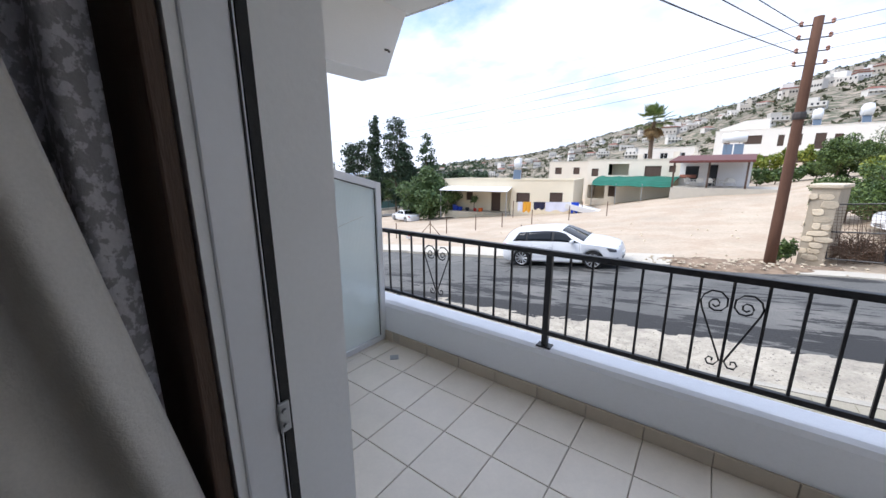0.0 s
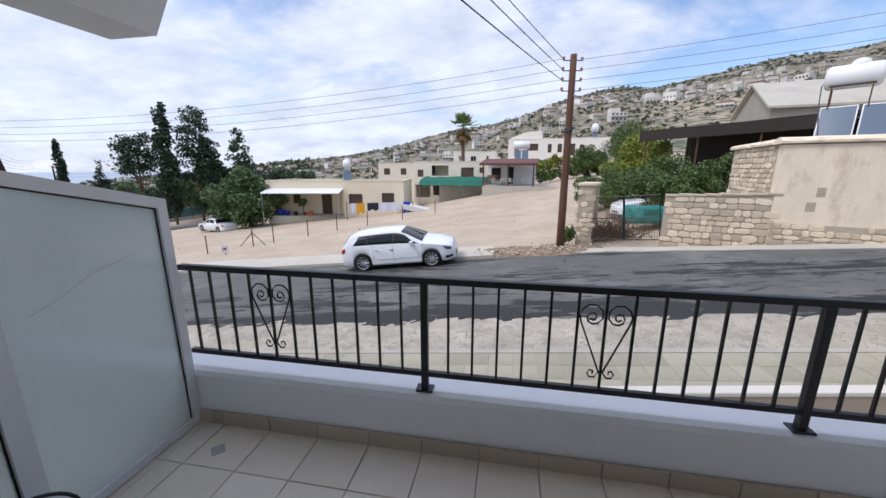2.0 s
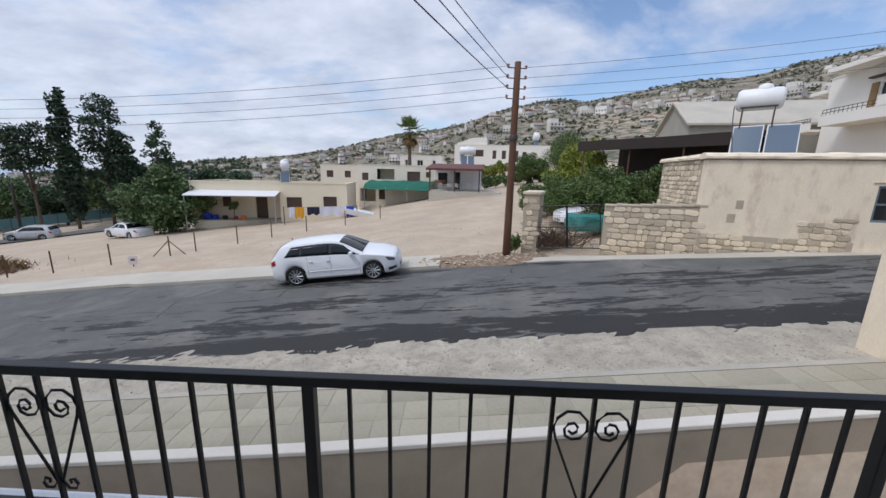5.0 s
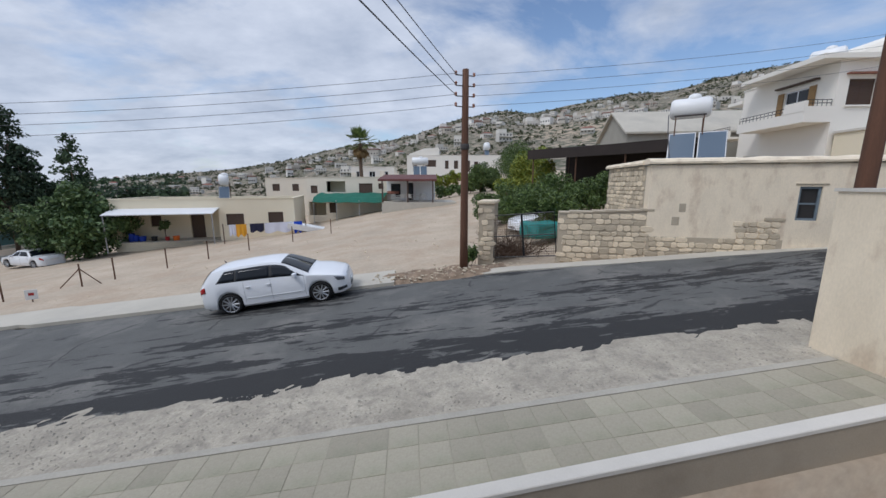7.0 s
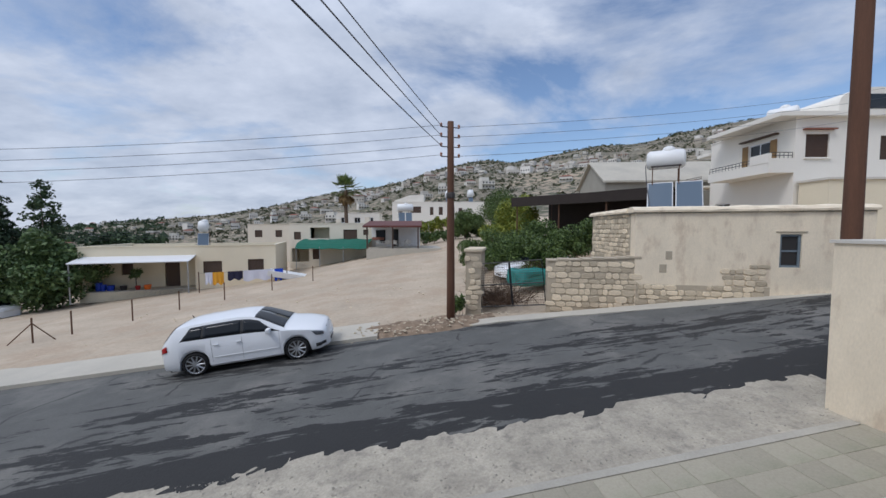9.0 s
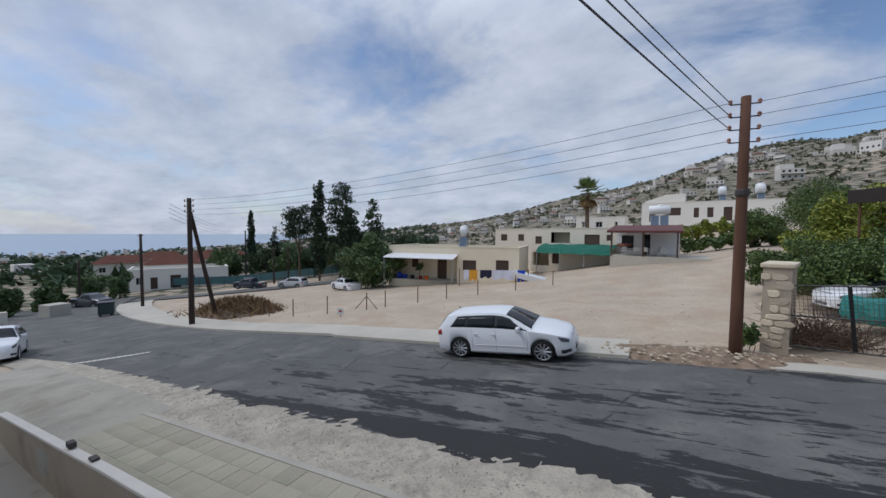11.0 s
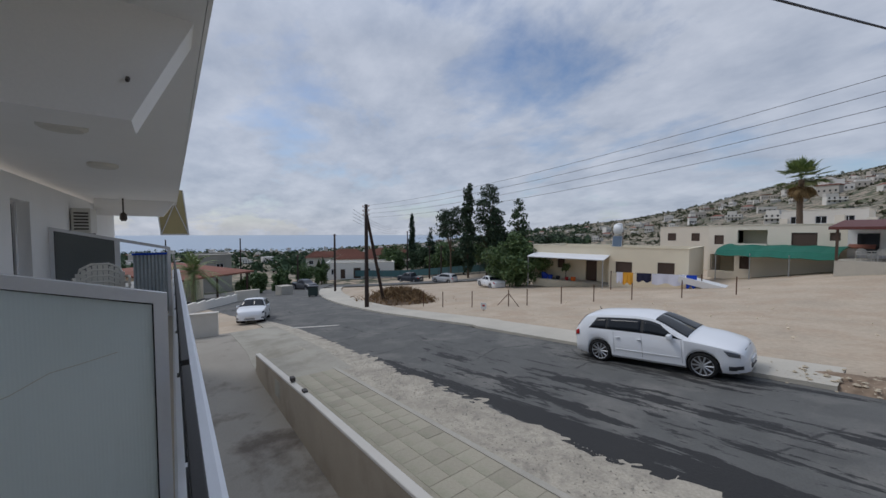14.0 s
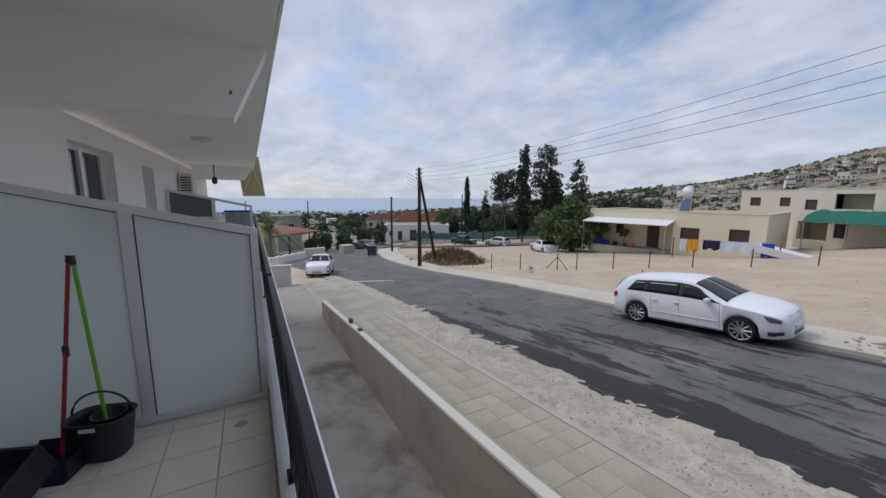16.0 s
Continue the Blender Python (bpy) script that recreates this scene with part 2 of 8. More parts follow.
plastic_dark = material("charcoal_plastic", (0.018, 0.019, 0.023), 0.42, vary=0.12, scale=6, fine=60, bump=0.05)
plastic_red = material("red_plastic", (0.36, 0.02, 0.02), 0.4, vary=0.08, scale=6, fine=60, bump=0.02)
plastic_green = material("green_plastic", (0.16, 0.42, 0.02), 0.4, vary=0.08, scale=6, fine=60, bump=0.02)
plastic_blue = material("blue_plastic", (0.01, 0.05, 0.42), 0.45, vary=0.1, scale=6, fine=60, bump=0.02)
plastic_white = material("white_plastic", (0.68, 0.66, 0.6), 0.5, vary=0.06, scale=6, fine=60, bump=0.02)
plastic_orange = material("orange_plastic", (0.75, 0.16, 0.02), 0.5, vary=0.1, scale=6, fine=60, bump=0.02)
cloth_white = material("white_sheet_cloth", (0.72, 0.72, 0.8), 0.9, vary=0.06, scale=2, fine=40, bump=0.1)
cloth_blue = material("blue_cloth", (0.015, 0.07, 0.5), 0.9, vary=0.1, scale=2, fine=40, bump=0.1)
cloth_yellow = material("orange_cloth", (0.75, 0.36, 0.03), 0.9, vary=0.1, scale=2, fine=40, bump=0.1)
cloth_navy = material("navy_cloth", (0.02, 0.02, 0.05), 0.9, vary=0.1, scale=2, fine=40, bump=0.1)
cloth_beige = material("beige_awning_cloth", (0.5, 0.42, 0.22), 0.9, vary=0.1, scale=2, fine=40, bump=0.1)
curtain_plain = material("grey_curtain_lining", (0.66, 0.63, 0.58), 0.95, vary=0.1, scale=5, fine=220, bump=0.2)
curtain_pattern = material("patterned_curtain", (0.4, 0.39, 0.41), 0.8, vary=0.15, scale=10, fine=200, bump=0.2, second=(0.7, 0.69, 0.72), mask=(0.49, 0.54), mask_scale=58, stretch=(1, 1, 0.8))
room_wall = material("room_wall_paint", (0.8, 0.78, 0.73), 0.9, vary=0.04, bump=0.05)
car_white = material("white_car_paint", (0.78, 0.79, 0.8), 0.28, vary=0.015, scale=1, fine=20, bump=0.0, coat=0.6)
car_silver = material("silver_car_paint", (0.5, 0.51, 0.52), 0.35, 0.4, vary=0.02, bump=0.0, coat=0.5)
car_dark = material("dark_car_paint", (0.03, 0.035, 0.045), 0.3, vary=0.05, bump=0.0, coat=0.5)
rubber = material("tyre_rubber", (0.01, 0.01, 0.01), 0.9, vary=0.15, scale=12, fine=60, bump=0.2)
alloy = material("alloy_rim", (0.45, 0.46, 0.47), 0.35, 0.6, vary=0.06, scale=12, fine=60, bump=0.02)
lamp_red = material("red_lamp_lens", (0.45, 0.01, 0.01), 0.2, vary=0.1, bump=0.0, coat=0.5)
lamp_clear = material("clear_lamp_lens", (0.13, 0.14, 0.16), 0.12, 0.3, vary=0.1, bump=0.0, coat=0.8)
plate_white = material("plate_white", (0.7, 0.7, 0.68), 0.5, vary=0.03, bump=0.0)
car_glass = glass("tinted_car_glass", (0.01, 0.013, 0.017), 0.05)
car_glass.node_tree.nodes["Principled BSDF"].inputs["IOR"].default_value = 1.32
dark_glass = glass("dark_window_glass", (0.02, 0.022, 0.025), 0.05)
blue_glass = glass("solar_panel_glass", (0.1, 0.14, 0.19), 0.16)
ceramic = material("white_insulator", (0.35, 0.16, 0.1), 0.4, vary=0.1, bump=0.0)
cable_mat = material("cable_sheath", (0.09, 0.09, 0.1), 0.7, vary=0.1, bump=0.0)
leaf_citrus = leaf_material("citrus_leaf", (0.028, 0.06, 0.014), (0.13, 0.19, 0.04))
leaf_yellow = leaf_material("yellow_green_leaf", (0.08, 0.14, 0.015), (0.32, 0.33, 0.04))
leaf_dark = leaf_material("dark_conifer_needles", (0.014, 0.03, 0.015), (0.05, 0.085, 0.04), 0.8)
leaf_pine = leaf_material("pine_needles", (0.02, 0.045, 0.02), (0.06, 0.1, 0.04), 0.8)
leaf_broad = leaf_material("broad_leaf", (0.035, 0.075, 0.02), (0.12, 0.18, 0.055))
leaf_palm = leaf_material("palm_leaflet", (0.09, 0.15, 0.045), (0.27, 0.33, 0.12))
leaf_dry = leaf_material("dead_palm_frond", (0.16, 0.1, 0.04), (0.32, 0.22, 0.1), 0.9)
leaf_scrub = leaf_material("scrub_leaf", (0.04, 0.05, 0.025), (0.105, 0.11, 0.055), 0.9)
village_paint = leaf_material("village_paint", (0.42, 0.37, 0.3), (0.8, 0.77, 0.72), 0.9)
grass_dry = leaf_material("dry_grass", (0.11, 0.065, 0.03), (0.36, 0.24, 0.12), 0.9)
water_mat = material("sea_water", (0.3, 0.38, 0.47), 0.35, vary=0.04, scale=0.002, fine=0.01, bump=0.0)


def frosted():
    """Obscured glass: most light is scattered through it, a little passes blurred, and the face keeps a soft gloss."""
    m = bpy.data.materials.new("reeded_frosted_glass")
    m.use_nodes = True
    nt = m.node_tree
    b = nt.nodes["Principled BSDF"]
    b.inputs["Base Color"].default_value = (0.78, 0.85, 0.85, 1)
    b.inputs["Roughness"].default_value = 0.3
    b.inputs["Transmission Weight"].default_value = 0.7
    b.inputs["IOR"].default_value = 1.3
    tc = nt.nodes.new("ShaderNodeTexCoord")
    wv = nt.nodes.new("ShaderNodeTexWave")
    wv.bands_direction = "Y"
    wv.inputs["Scale"].default_value, wv.inputs["Distortion"].default_value = 22.0, 0.4
    nt.links.new(tc.outputs["Object"], wv.inputs["Vector"])
    bp = nt.nodes.new("ShaderNodeBump")
    bp.inputs["Strength"].default_value, bp.inputs["Distance"].default_value = 0.18, 0.004
    nt.links.new(wv.outputs["Fac"], bp.inputs["Height"])
    nt.links.new(bp.outputs[0], b.inputs["Normal"])
    through_light = nt.nodes.new("ShaderNodeBsdfTranslucent")
    through_light.inputs["Color"].default_value = (0.86, 0.9, 0.88, 1)
    both = nt.nodes.new("ShaderNodeMixShader")
    both.inputs[0].default_value = 0.32
    nt.links.new(b.outputs[0], both.inputs[1])
    nt.links.new(through_light.outputs[0], both.inputs[2])
    nt.links.new(both.outputs[0], nt.nodes["Material Output"].inputs["Surface"])
    return m


frost = frosted()
ribbed_plastic = material("ribbed_plastic", (0.42, 0.46, 0.48), 0.3, vary=0.2, scale=3, fine=30, bump=0.03)
dark_frost = material("dark_frosted_glass", (0.13, 0.145, 0.145), 0.35, vary=0.06, scale=3, fine=30, bump=0.02)


def road_material():
    """Worn asphalt with wet seepage running along the street."""
    m = asphalt
    nt = m.node_tree
    bsdf = nt.nodes["Principled BSDF"]
    base = bsdf.inputs["Base Color"].links[0].from_socket
    tc = nt.nodes.new("ShaderNodeTexCoord")
    mp = nt.nodes.new("ShaderNodeMapping")
    mp.inputs["Rotation"].default_value = (0, 0, radians(-3))
    mp.inputs["Scale"].default_value = (0.17, 1.5, 1)
    nt.links.new(tc.outputs["Object"], mp.inputs[0])
    nz = nt.nodes.new("ShaderNodeTexNoise")
    nz.inputs["Scale"].default_value, nz.inputs["Detail"].default_value, nz.inputs["Roughness"].default_value, nz.inputs["Distortion"].default_value = 1.25, 12, 0.7, 0.7
    nt.links.new(mp.outputs[0], nz.inputs["Vector"])
    sep = nt.nodes.new("ShaderNodeSeparateXYZ")
    nt.links.new(tc.outputs["Object"], sep.inputs[0])

    def rng(sock, a, b, c, d):
        r = nt.nodes.new("ShaderNodeMapRange")
        r.inputs["From Min"].default_value, r.inputs["From Max"].default_value = a, b
        r.inputs["To Min"].default_value, r.inputs["To Max"].default_value = c, d
        nt.links.new(sock, r.inputs["Value"])
        return r.outputs[0]

    def op(kind, a, b):
        n = nt.nodes.new("ShaderNodeMath")
        n.operation = kind
        for i, v in enumerate((a, b)):
            if isinstance(v, (int, float)):
                n.inputs[i].default_value = v
            else:
                nt.links.new(v, n.inputs[i])
        return n.outputs[0]

    near = rng(sep.outputs["Y"], 8.6, 13.2, 0.085, -0.06)
    along = rng(sep.outputs["X"], -14, -4, -0.16, 0.0)
    fine_nz = nt.nodes.new("ShaderNodeTexNoise")
    fine_nz.inputs["Scale"].default_value, fine_nz.inputs["Detail"].default_value, fine_nz.inputs["Roughness"].default_value = 1.5, 10, 0.7
    mp2 = nt.nodes.new("ShaderNodeMapping")
    mp2.inputs["Scale"].default_value = (0.9, 2.6, 1)
    nt.links.new(tc.outputs["Object"], mp2.inputs[0])
    nt.links.new(mp2.outputs[0], fine_nz.inputs["Vector"])
    # the water runs in bands down the fall of the street
    band = op("COSINE", op("ADD", op("MULTIPLY", sep.outputs["Y"], 2.5), op("MULTIPLY", sep.outputs["X"], -0.1)), 0.0)
    band = op("MULTIPLY", op("ADD", band, -0.3), -0.045)
    wet = op("ADD", op("ADD", op("ADD", nz.outputs["Fac"], near), along), op("ADD", band, rng(fine_nz.outputs["Fac"], 0.3, 0.7, -0.1, 0.1)))
    mask = rng(wet, 0.538, 0.548, 0.0, 0.95)
    # hairline cracks and pale dusty patches
    vo = nt.nodes.new("ShaderNodeTexVoronoi")
    vo.feature = "DISTANCE_TO_EDGE"
    vo.inputs["Scale"].default_value = 0.42
    wob = nt.nodes.new("ShaderNodeTexNoise")
    wob.inputs["Scale"].default_value, wob.inputs["Detail"].default_value = 1.6, 8
    nt.links.new(tc.outputs["Object"], wob.inputs["Vector"])
    add = nt.nodes.new("ShaderNodeMix")
    add.data_type = "VECTOR"
    add.inputs["Factor"].default_value = 0.32
    nt.links.new(tc.outputs["Object"], add.inputs[4])
    nt.links.new(wob.outputs["Color"], add.inputs[5])
    nt.links.new(add.outputs[1], vo.inputs["Vector"])
    crack = rng(vo.outputs["Distance"], 0.004, 0.012, 0.75, 0.0)
    crack = op("MULTIPLY", crack, rng(wob.outputs["Fac"], 0.47, 0.55, 0.0, 1.0))
    mask = op("MAXIMUM", mask, crack)
    mx = nt.nodes.new("ShaderNodeMix")
    mx.data_type = "RGBA"
    nt.links.new(mask, mx.inputs["Factor"])
    nt.links.new(base, mx.inputs["A"])
    mx.inputs["B"].default_value = (0.018, 0.0175, 0.017, 1)
    nt.links.new(mx.outputs["Result"], bsdf.inputs["Base Color"])
    nt.links.new(rng(mask, 0, 1, 0.92, 0.78), bsdf.inputs["Roughness"])


road_material()


def hillside_material():
    m = bpy.data.materials.new("scrub_hillside")
    m.use_nodes = True
    nt = m.node_tree
    bsdf = nt.nodes["Principled BSDF"]
    bsdf.inputs["Roughness"].default_value = 1.0
    tc = nt.nodes.new("ShaderNodeTexCoord")

    def tex(s, detail=6.0):
        n = nt.nodes.new("ShaderNodeTexNoise")
        n.inputs["Scale"].default_value, n.inputs["Detail"].default_value = s, detail
        nt.links.new(tc.outputs["Object"], n.inputs["Vector"])
        return n.outputs["Fac"]

    def ramp_of(fac, stops):
        r = nt.nodes.new("ShaderNodeValToRGB")
        e = r.color_ramp.elements
        e[0].position, e[0].color = stops[0][0], (*stops[0][1], 1)
        e[1].position, e[1].color = stops[-1][0], (*stops[-1][1], 1)
        for p, c in stops[1:-1]:
            x = e.new(p)
            x.color = (*c, 1)
        nt.links.new(fac, r.inputs[0])
        return r.outputs[0]

    soil = ramp_of(tex(0.018), [(0.35, (0.2, 0.165, 0.12)), (0.5, (0.29, 0.24, 0.18)), (0.64, (0.4, 0.32, 0.23))])
    bush = ramp_of(tex(0.34, 5.0), [(0.47, (0, 0, 0)), (0.54, (1, 1, 1))])
    green = ramp_of(tex(0.05), [(0.3, (0.055, 0.062, 0.036)), (0.7, (0.105, 0.108, 0.06))])
    mx = nt.nodes.new("ShaderNodeMix")
    mx.data_type = "RGBA"
    nt.links.new(bush, mx.inputs["Factor"])
    nt.links.new(soil, mx.inputs["A"])
    nt.links.new(green, mx.inputs["B"])
    nt.links.new(mx.outputs["Result"], bsdf.inputs["Base Color"])
    return m


hillside = hillside_material()


# ---- mesh helpers ----
def box(bm, x0, x1, y0, y1, z0, z1, bevel=0.0):
    vs = [bm.verts.new((x, y, z)) for z in (z0, z1) for y in (y0, y1) for x in (x0, x1)]
    fs = [bm.faces.new([vs[i] for i in q]) for q in ((0, 2, 3, 1), (4, 5, 7, 6), (0, 1, 5, 4), (2, 6, 7, 3), (0, 4, 6, 2), (1, 3, 7, 5))]
    if bevel:
        edges = {e for f in fs for e in f.edges}
        bmesh.ops.bevel(bm, geom=list(edges), offset=bevel, segments=2, affect="EDGES", profile=0.5)
    return bm


def prism(bm, outline, z0, z1):
    """An upright prism over a plan outline."""
    lo = [bm.verts.new((x, y, z0)) for x, y in outline]
    hi = [bm.verts.new((x, y, z1)) for x, y in outline]
    bm.faces.new(lo[::-1])
    bm.faces.new(hi)
    n = len(outline)
    for i in range(n):
        bm.faces.new((lo[i], lo[(i + 1) % n], hi[(i + 1) % n], hi[i]))
    return bm


def extrude_x(bm, profile, x0, x1):
    """A profile of (y, z) drawn out along x."""
    a = [bm.verts.new((x0, y, z)) for y, z in profile]
    b = [bm.verts.new((x1, y, z)) for y, z in profile]
    bm.faces.new(a)
    bm.faces.new(b[::-1])
    n = len(profile)
    for i in range(n):
        bm.faces.new((a[(i + 1) % n], a[i], b[i], b[(i + 1) % n]))
    return bm


def tube(bm, pts, r, seg=8, r_end=None, cap=True):
    """A round bar along points."""
    pts = [Vector(p) for p in pts]
    rings = []
    for i, p in enumerate(pts):
        d = (pts[min(i + 1, len(pts) - 1)] - pts[max(i - 1, 0)]).normalized()
        u = d.cross(Vector((0, 0, 1)) if abs(d.z) < 0.9 else Vector((1, 0, 0))).normalized()
        v = d.cross(u)
        k = r if r_end is None else r + (r_end - r) * i / (len(pts) - 1)
        rings.append([bm.verts.new(p + (u * math.cos(2 * math.pi * j / seg) + v * math.sin(2 * math.pi * j / seg)) * k) for j in range(seg)])
    for a, b in zip(rings, rings[1:]):
        for j in range(seg):
            bm.faces.new((a[j], a[(j + 1) % seg], b[(j + 1) % seg], b[j]))
    if cap:
        bm.faces.new(rings[0][::-1])
        bm.faces.new(rings[-1])
    return bm


def lathe(bm, profile, axis=(0, 0), seg=16):
    """A turned body: (radius, z) pairs round an upright axis."""
    rings = [[bm.verts.new((axis[0] + r * math.cos(2 * math.pi * j / seg), axis[1] + r * math.sin(2 * math.pi * j / seg), z)) for j in range(seg)] for r, z in profile]
    for a, b in zip(rings, rings[1:]):
        for j in range(seg):
            bm.faces.new((a[j], a[(j + 1) % seg], b[(j + 1) % seg], b[j]))
    bm.faces.new(rings[0][::-1])
    bm.faces.new(rings[-1])
    return bm


def link(name, bm, mat, smooth=False):
    me = bpy.data.meshes.new(name)
    bmesh.ops.recalc_face_normals(bm, faces=bm.faces)
    bm.to_mesh(me)
    bm.free()
    me.materials.append(mat)
    if smooth:
        me.shade_smooth()
    return new(name, me)


def part(name, bm, mat, parent, label="", smooth=False):
    ob = link(name, bm, mat, smooth)
    ob.parent = parent
    if label:
        ob["label"] = label
    return ob


def raw(name, verts, faces, mat, parent=None, label=""):
    me = bpy.data.meshes.new(name)
    me.from_pydata(verts, [], faces)
    me.materials.append(mat)
    ob = new(name, me)
    ob.parent = parent
    if label:
        ob["label"] = label
    return ob


def thing(name, label, category, m=None, group=""):
    e = new(name)
    e.empty_display_size = 0.1
    if m is not None:
        e.matrix_basis = m
    return tagged(e, label, category, group)


def structure(name, bm, mat, label, category, smooth=False):
    return tagged(link(name, bm, mat, smooth), label, category, kind="structure")


def B():
    return bmesh.new()


def pierced(bm, length, height, holes, y0, y1, x0=0.0, z0=0.0):
    """A wall along x with openings (x0, x1, z0, z1) right through it."""
    xs = sorted({x0, x0 + length, *[h[0] for h in holes], *[h[1] for h in holes]})
    zs = sorted({z0, z0 + height, *[h[2] for h in holes], *[h[3] for h in holes]})
    known = {}

    def vert(i, y, k):
        if (i, y, k) not in known:
            known[(i, y, k)] = bm.verts.new((xs[i], y, zs[k]))
        return known[(i, y, k)]

    def solid(i, k):
        if not (0 <= i < len(xs) - 1 and 0 <= k < len(zs) - 1):
            return False
        mx, mz = (xs[i] + xs[i + 1]) / 2, (zs[k] + zs[k + 1]) / 2
        return not any(h[0] < mx < h[1] and h[2] < mz < h[3] for h in holes)

    for i in range(len(xs) - 1):
        for k in range(len(zs) - 1):
            if not solid(i, k):
                continue
            bm.faces.new([vert(i, y0, k), vert(i + 1, y0, k), vert(i + 1, y0, k + 1), vert(i, y0, k + 1)])
            bm.faces.new([vert(i, y1, k + 1), vert(i + 1, y1, k + 1), vert(i + 1, y1, k), vert(i, y1, k)])
            for di, dk, p, q in ((-1, 0, (i, k), (i, k + 1)), (1, 0, (i + 1, k), (i + 1, k + 1)), (0, -1, (i, k), (i + 1, k)), (0, 1, (i, k + 1), (i + 1, k + 1))):
                if not solid(i + di, k + dk):
                    bm.faces.new([vert(p[0], y0, p[1]), vert(q[0], y0, q[1]), vert(q[0], y1, q[1]), vert(p[0], y1, p[1])])
    return bm


def clamp(v, a=0.0, b=1.0):
    return max(a, min(b, v))


def smooth(v):
    v = clamp(v)
    return v * v * (3 - 2 * v)


# ---- the lie of the land ----
def street(x):
    """Height of the street, which climbs from the sea side to the hill side."""
    return -1.62 + 0.1 * clamp(x, -72, 26) + 0.03 * min(x + 72, 0) * 0.6


RIDGE = [(-180, 6), (-140, 9), (-100, 12.5), (-60, 13.2), (-44, 12.8), (-34, 12.0), (-23, 11.15), (-9.3, 10.05), (-1.8, 7.9), (5, 6.4), (12.5, 5.1),
         (15.8, 4.0), (19, 3.2), (24.5, 2.1), (30, 1.5), (36, 0.8), (46, -0.4), (56, -1.6), (64, -2.0), (74, -2.4), (88, -2.25), (110, -2.2), (140, 0.5), (180, 6)]


def ridge_angle(a):
    for (a0, e0), (a1, e1) in zip(RIDGE, RIDGE[1:]):
        if a0 <= a <= a1:
            return e0 + (e1 - e0) * (a - a0) / (a1 - a0)
    return 6.0


def land(x, y):
    """Height of the open ground."""
    r = math.hypot(x, y - 3)
    a = math.degrees(math.atan2(-x, y - 3))
    e = ridge_angle(a)
    reach = 640 + 260 * smooth((a - 40) / 25) * smooth((130 - a) / 20)
    # rise of the yard towards the villas
    near = street(x) + 1.0 * smooth((y - 24) / 20) * smooth((x + 12) / 14) + 0.5 * smooth((y - 18) / 8) * smooth((x - 4) / 6)
    if r > 60:
        t = clamp((r - 60) / (reach - 60))
        top = 1.8 + reach * math.tan(radians(e))
        bulge = noise.fractal(Vector((x, y, 0)) * 0.006, 1.0, 2.0, 4) * 9 * smooth((r - 90) / 200) * smooth((e + 0.5) / 5)
        edge_noise = noise.fractal(Vector((a * 0.12, 3.1, 0)), 1.0, 2.0, 4) * 6 * smooth((e - 1) / 5)
        z = near + (top + edge_noise - near) * (t ** 1.12) + bulge * (1 - t)
        if r > reach:
            z -= (r - reach) * 0.2
        near = z
    return near


def ground_height(x, y):
    z = land(x, y) - 0.12
    if x < -22.6 and 2 < y < 7.2:
        return z + 0.1
    if y < 5.62 and -60 < x < 9:
        z = min(z, -3.25 + 0.045 * clamp(x + 5, -9, 12) - 0.06)
    elif 5.6 <= y < 16.6 and x > -60:
        z -= 0.06
        if -21.5 < x < -9.5 and y < 7.4:
            z -= 1.0
    return z


def steps(lo, hi, fine_lo, fine_hi, step, grow):
    v = list(np.arange(fine_lo, fine_hi + 1e-6, step))
    s, a = step, fine_lo
    while a > lo:
        s *= grow
        a -= s
        v.insert(0, a)
    s, b = step, fine_hi
    while b < hi:
        s *= grow
        b += s
        v.append(b)
    return v


gx = steps(-1400, 1000, -62, 34, 1.0, 1.075)
gy = steps(-900, 1000, 6, 66, 1.0, 1.075)
gy = sorted([v for v in gy if v < -1 or v > 5.9] + [0.5, 2.0, 3.2, 4.2, 5.0, 5.6, 5.66])
gv = [(x, y, ground_height(x, y)) for y in gy for x in gx]
nx = len(gx)
gf = [(j * nx + i, j * nx + i + 1, (j + 1) * nx + i + 1, (j + 1) * nx + i) for j in range(len(gy) - 1) for i in range(nx - 1)]
ground = tagged(raw("ground", gv, gf, dirt), "sandy dirt plot rising to a scrub-covered hillside", "ground", kind="structure")
ground.data.materials.append(hillside)
for p in ground.data.polygons:
    c = p.center
    p.material_index = 1 if math.hypot(c.x + 5, c.y - 25) > 62 + 8 * noise.noise(Vector((c.x, c.y, 0)) * 0.05) else 0
ground.data.shade_smooth()

bm = B()
box(bm, -4900, -300, -4000, 4900, -32, -30)
structure("water", bm, water_mat, "hazy blue sea along the far horizon", "sea")


def strip(name, near_side, far_side, height, mat, label, category, xs, thick=0.12, wobble=0.0, seed=0):
    """A laid band that follows the street: near and far edges are functions of x."""
    verts, faces, n = [], [], 17
    for i, x in enumerate(xs):
        a, b = near_side(x), far_side(x)
        a += wobble * (noise.noise(Vector((x * 0.9, seed, 0))) + 0.6 * noise.noise(Vector((x * 2.7, seed, 2))))
        for k in range(n):
            y = a + (b - a) * k / (n - 1)
            verts.append((x, y, height(x, y)))
        verts.append((x, b, height(x, b) - thick))
        verts.append((x, a, height(x, a) - thick))
    m = n + 2
    for i in range(len(xs) - 1):
        for k in range(m):
            p, q = i * m + k, i * m + (k + 1) % m
            faces.append((p, p + m, q + m, q))
    ob = raw(name, verts, faces, mat)
    return tagged(ob, label, category, kind="structure")


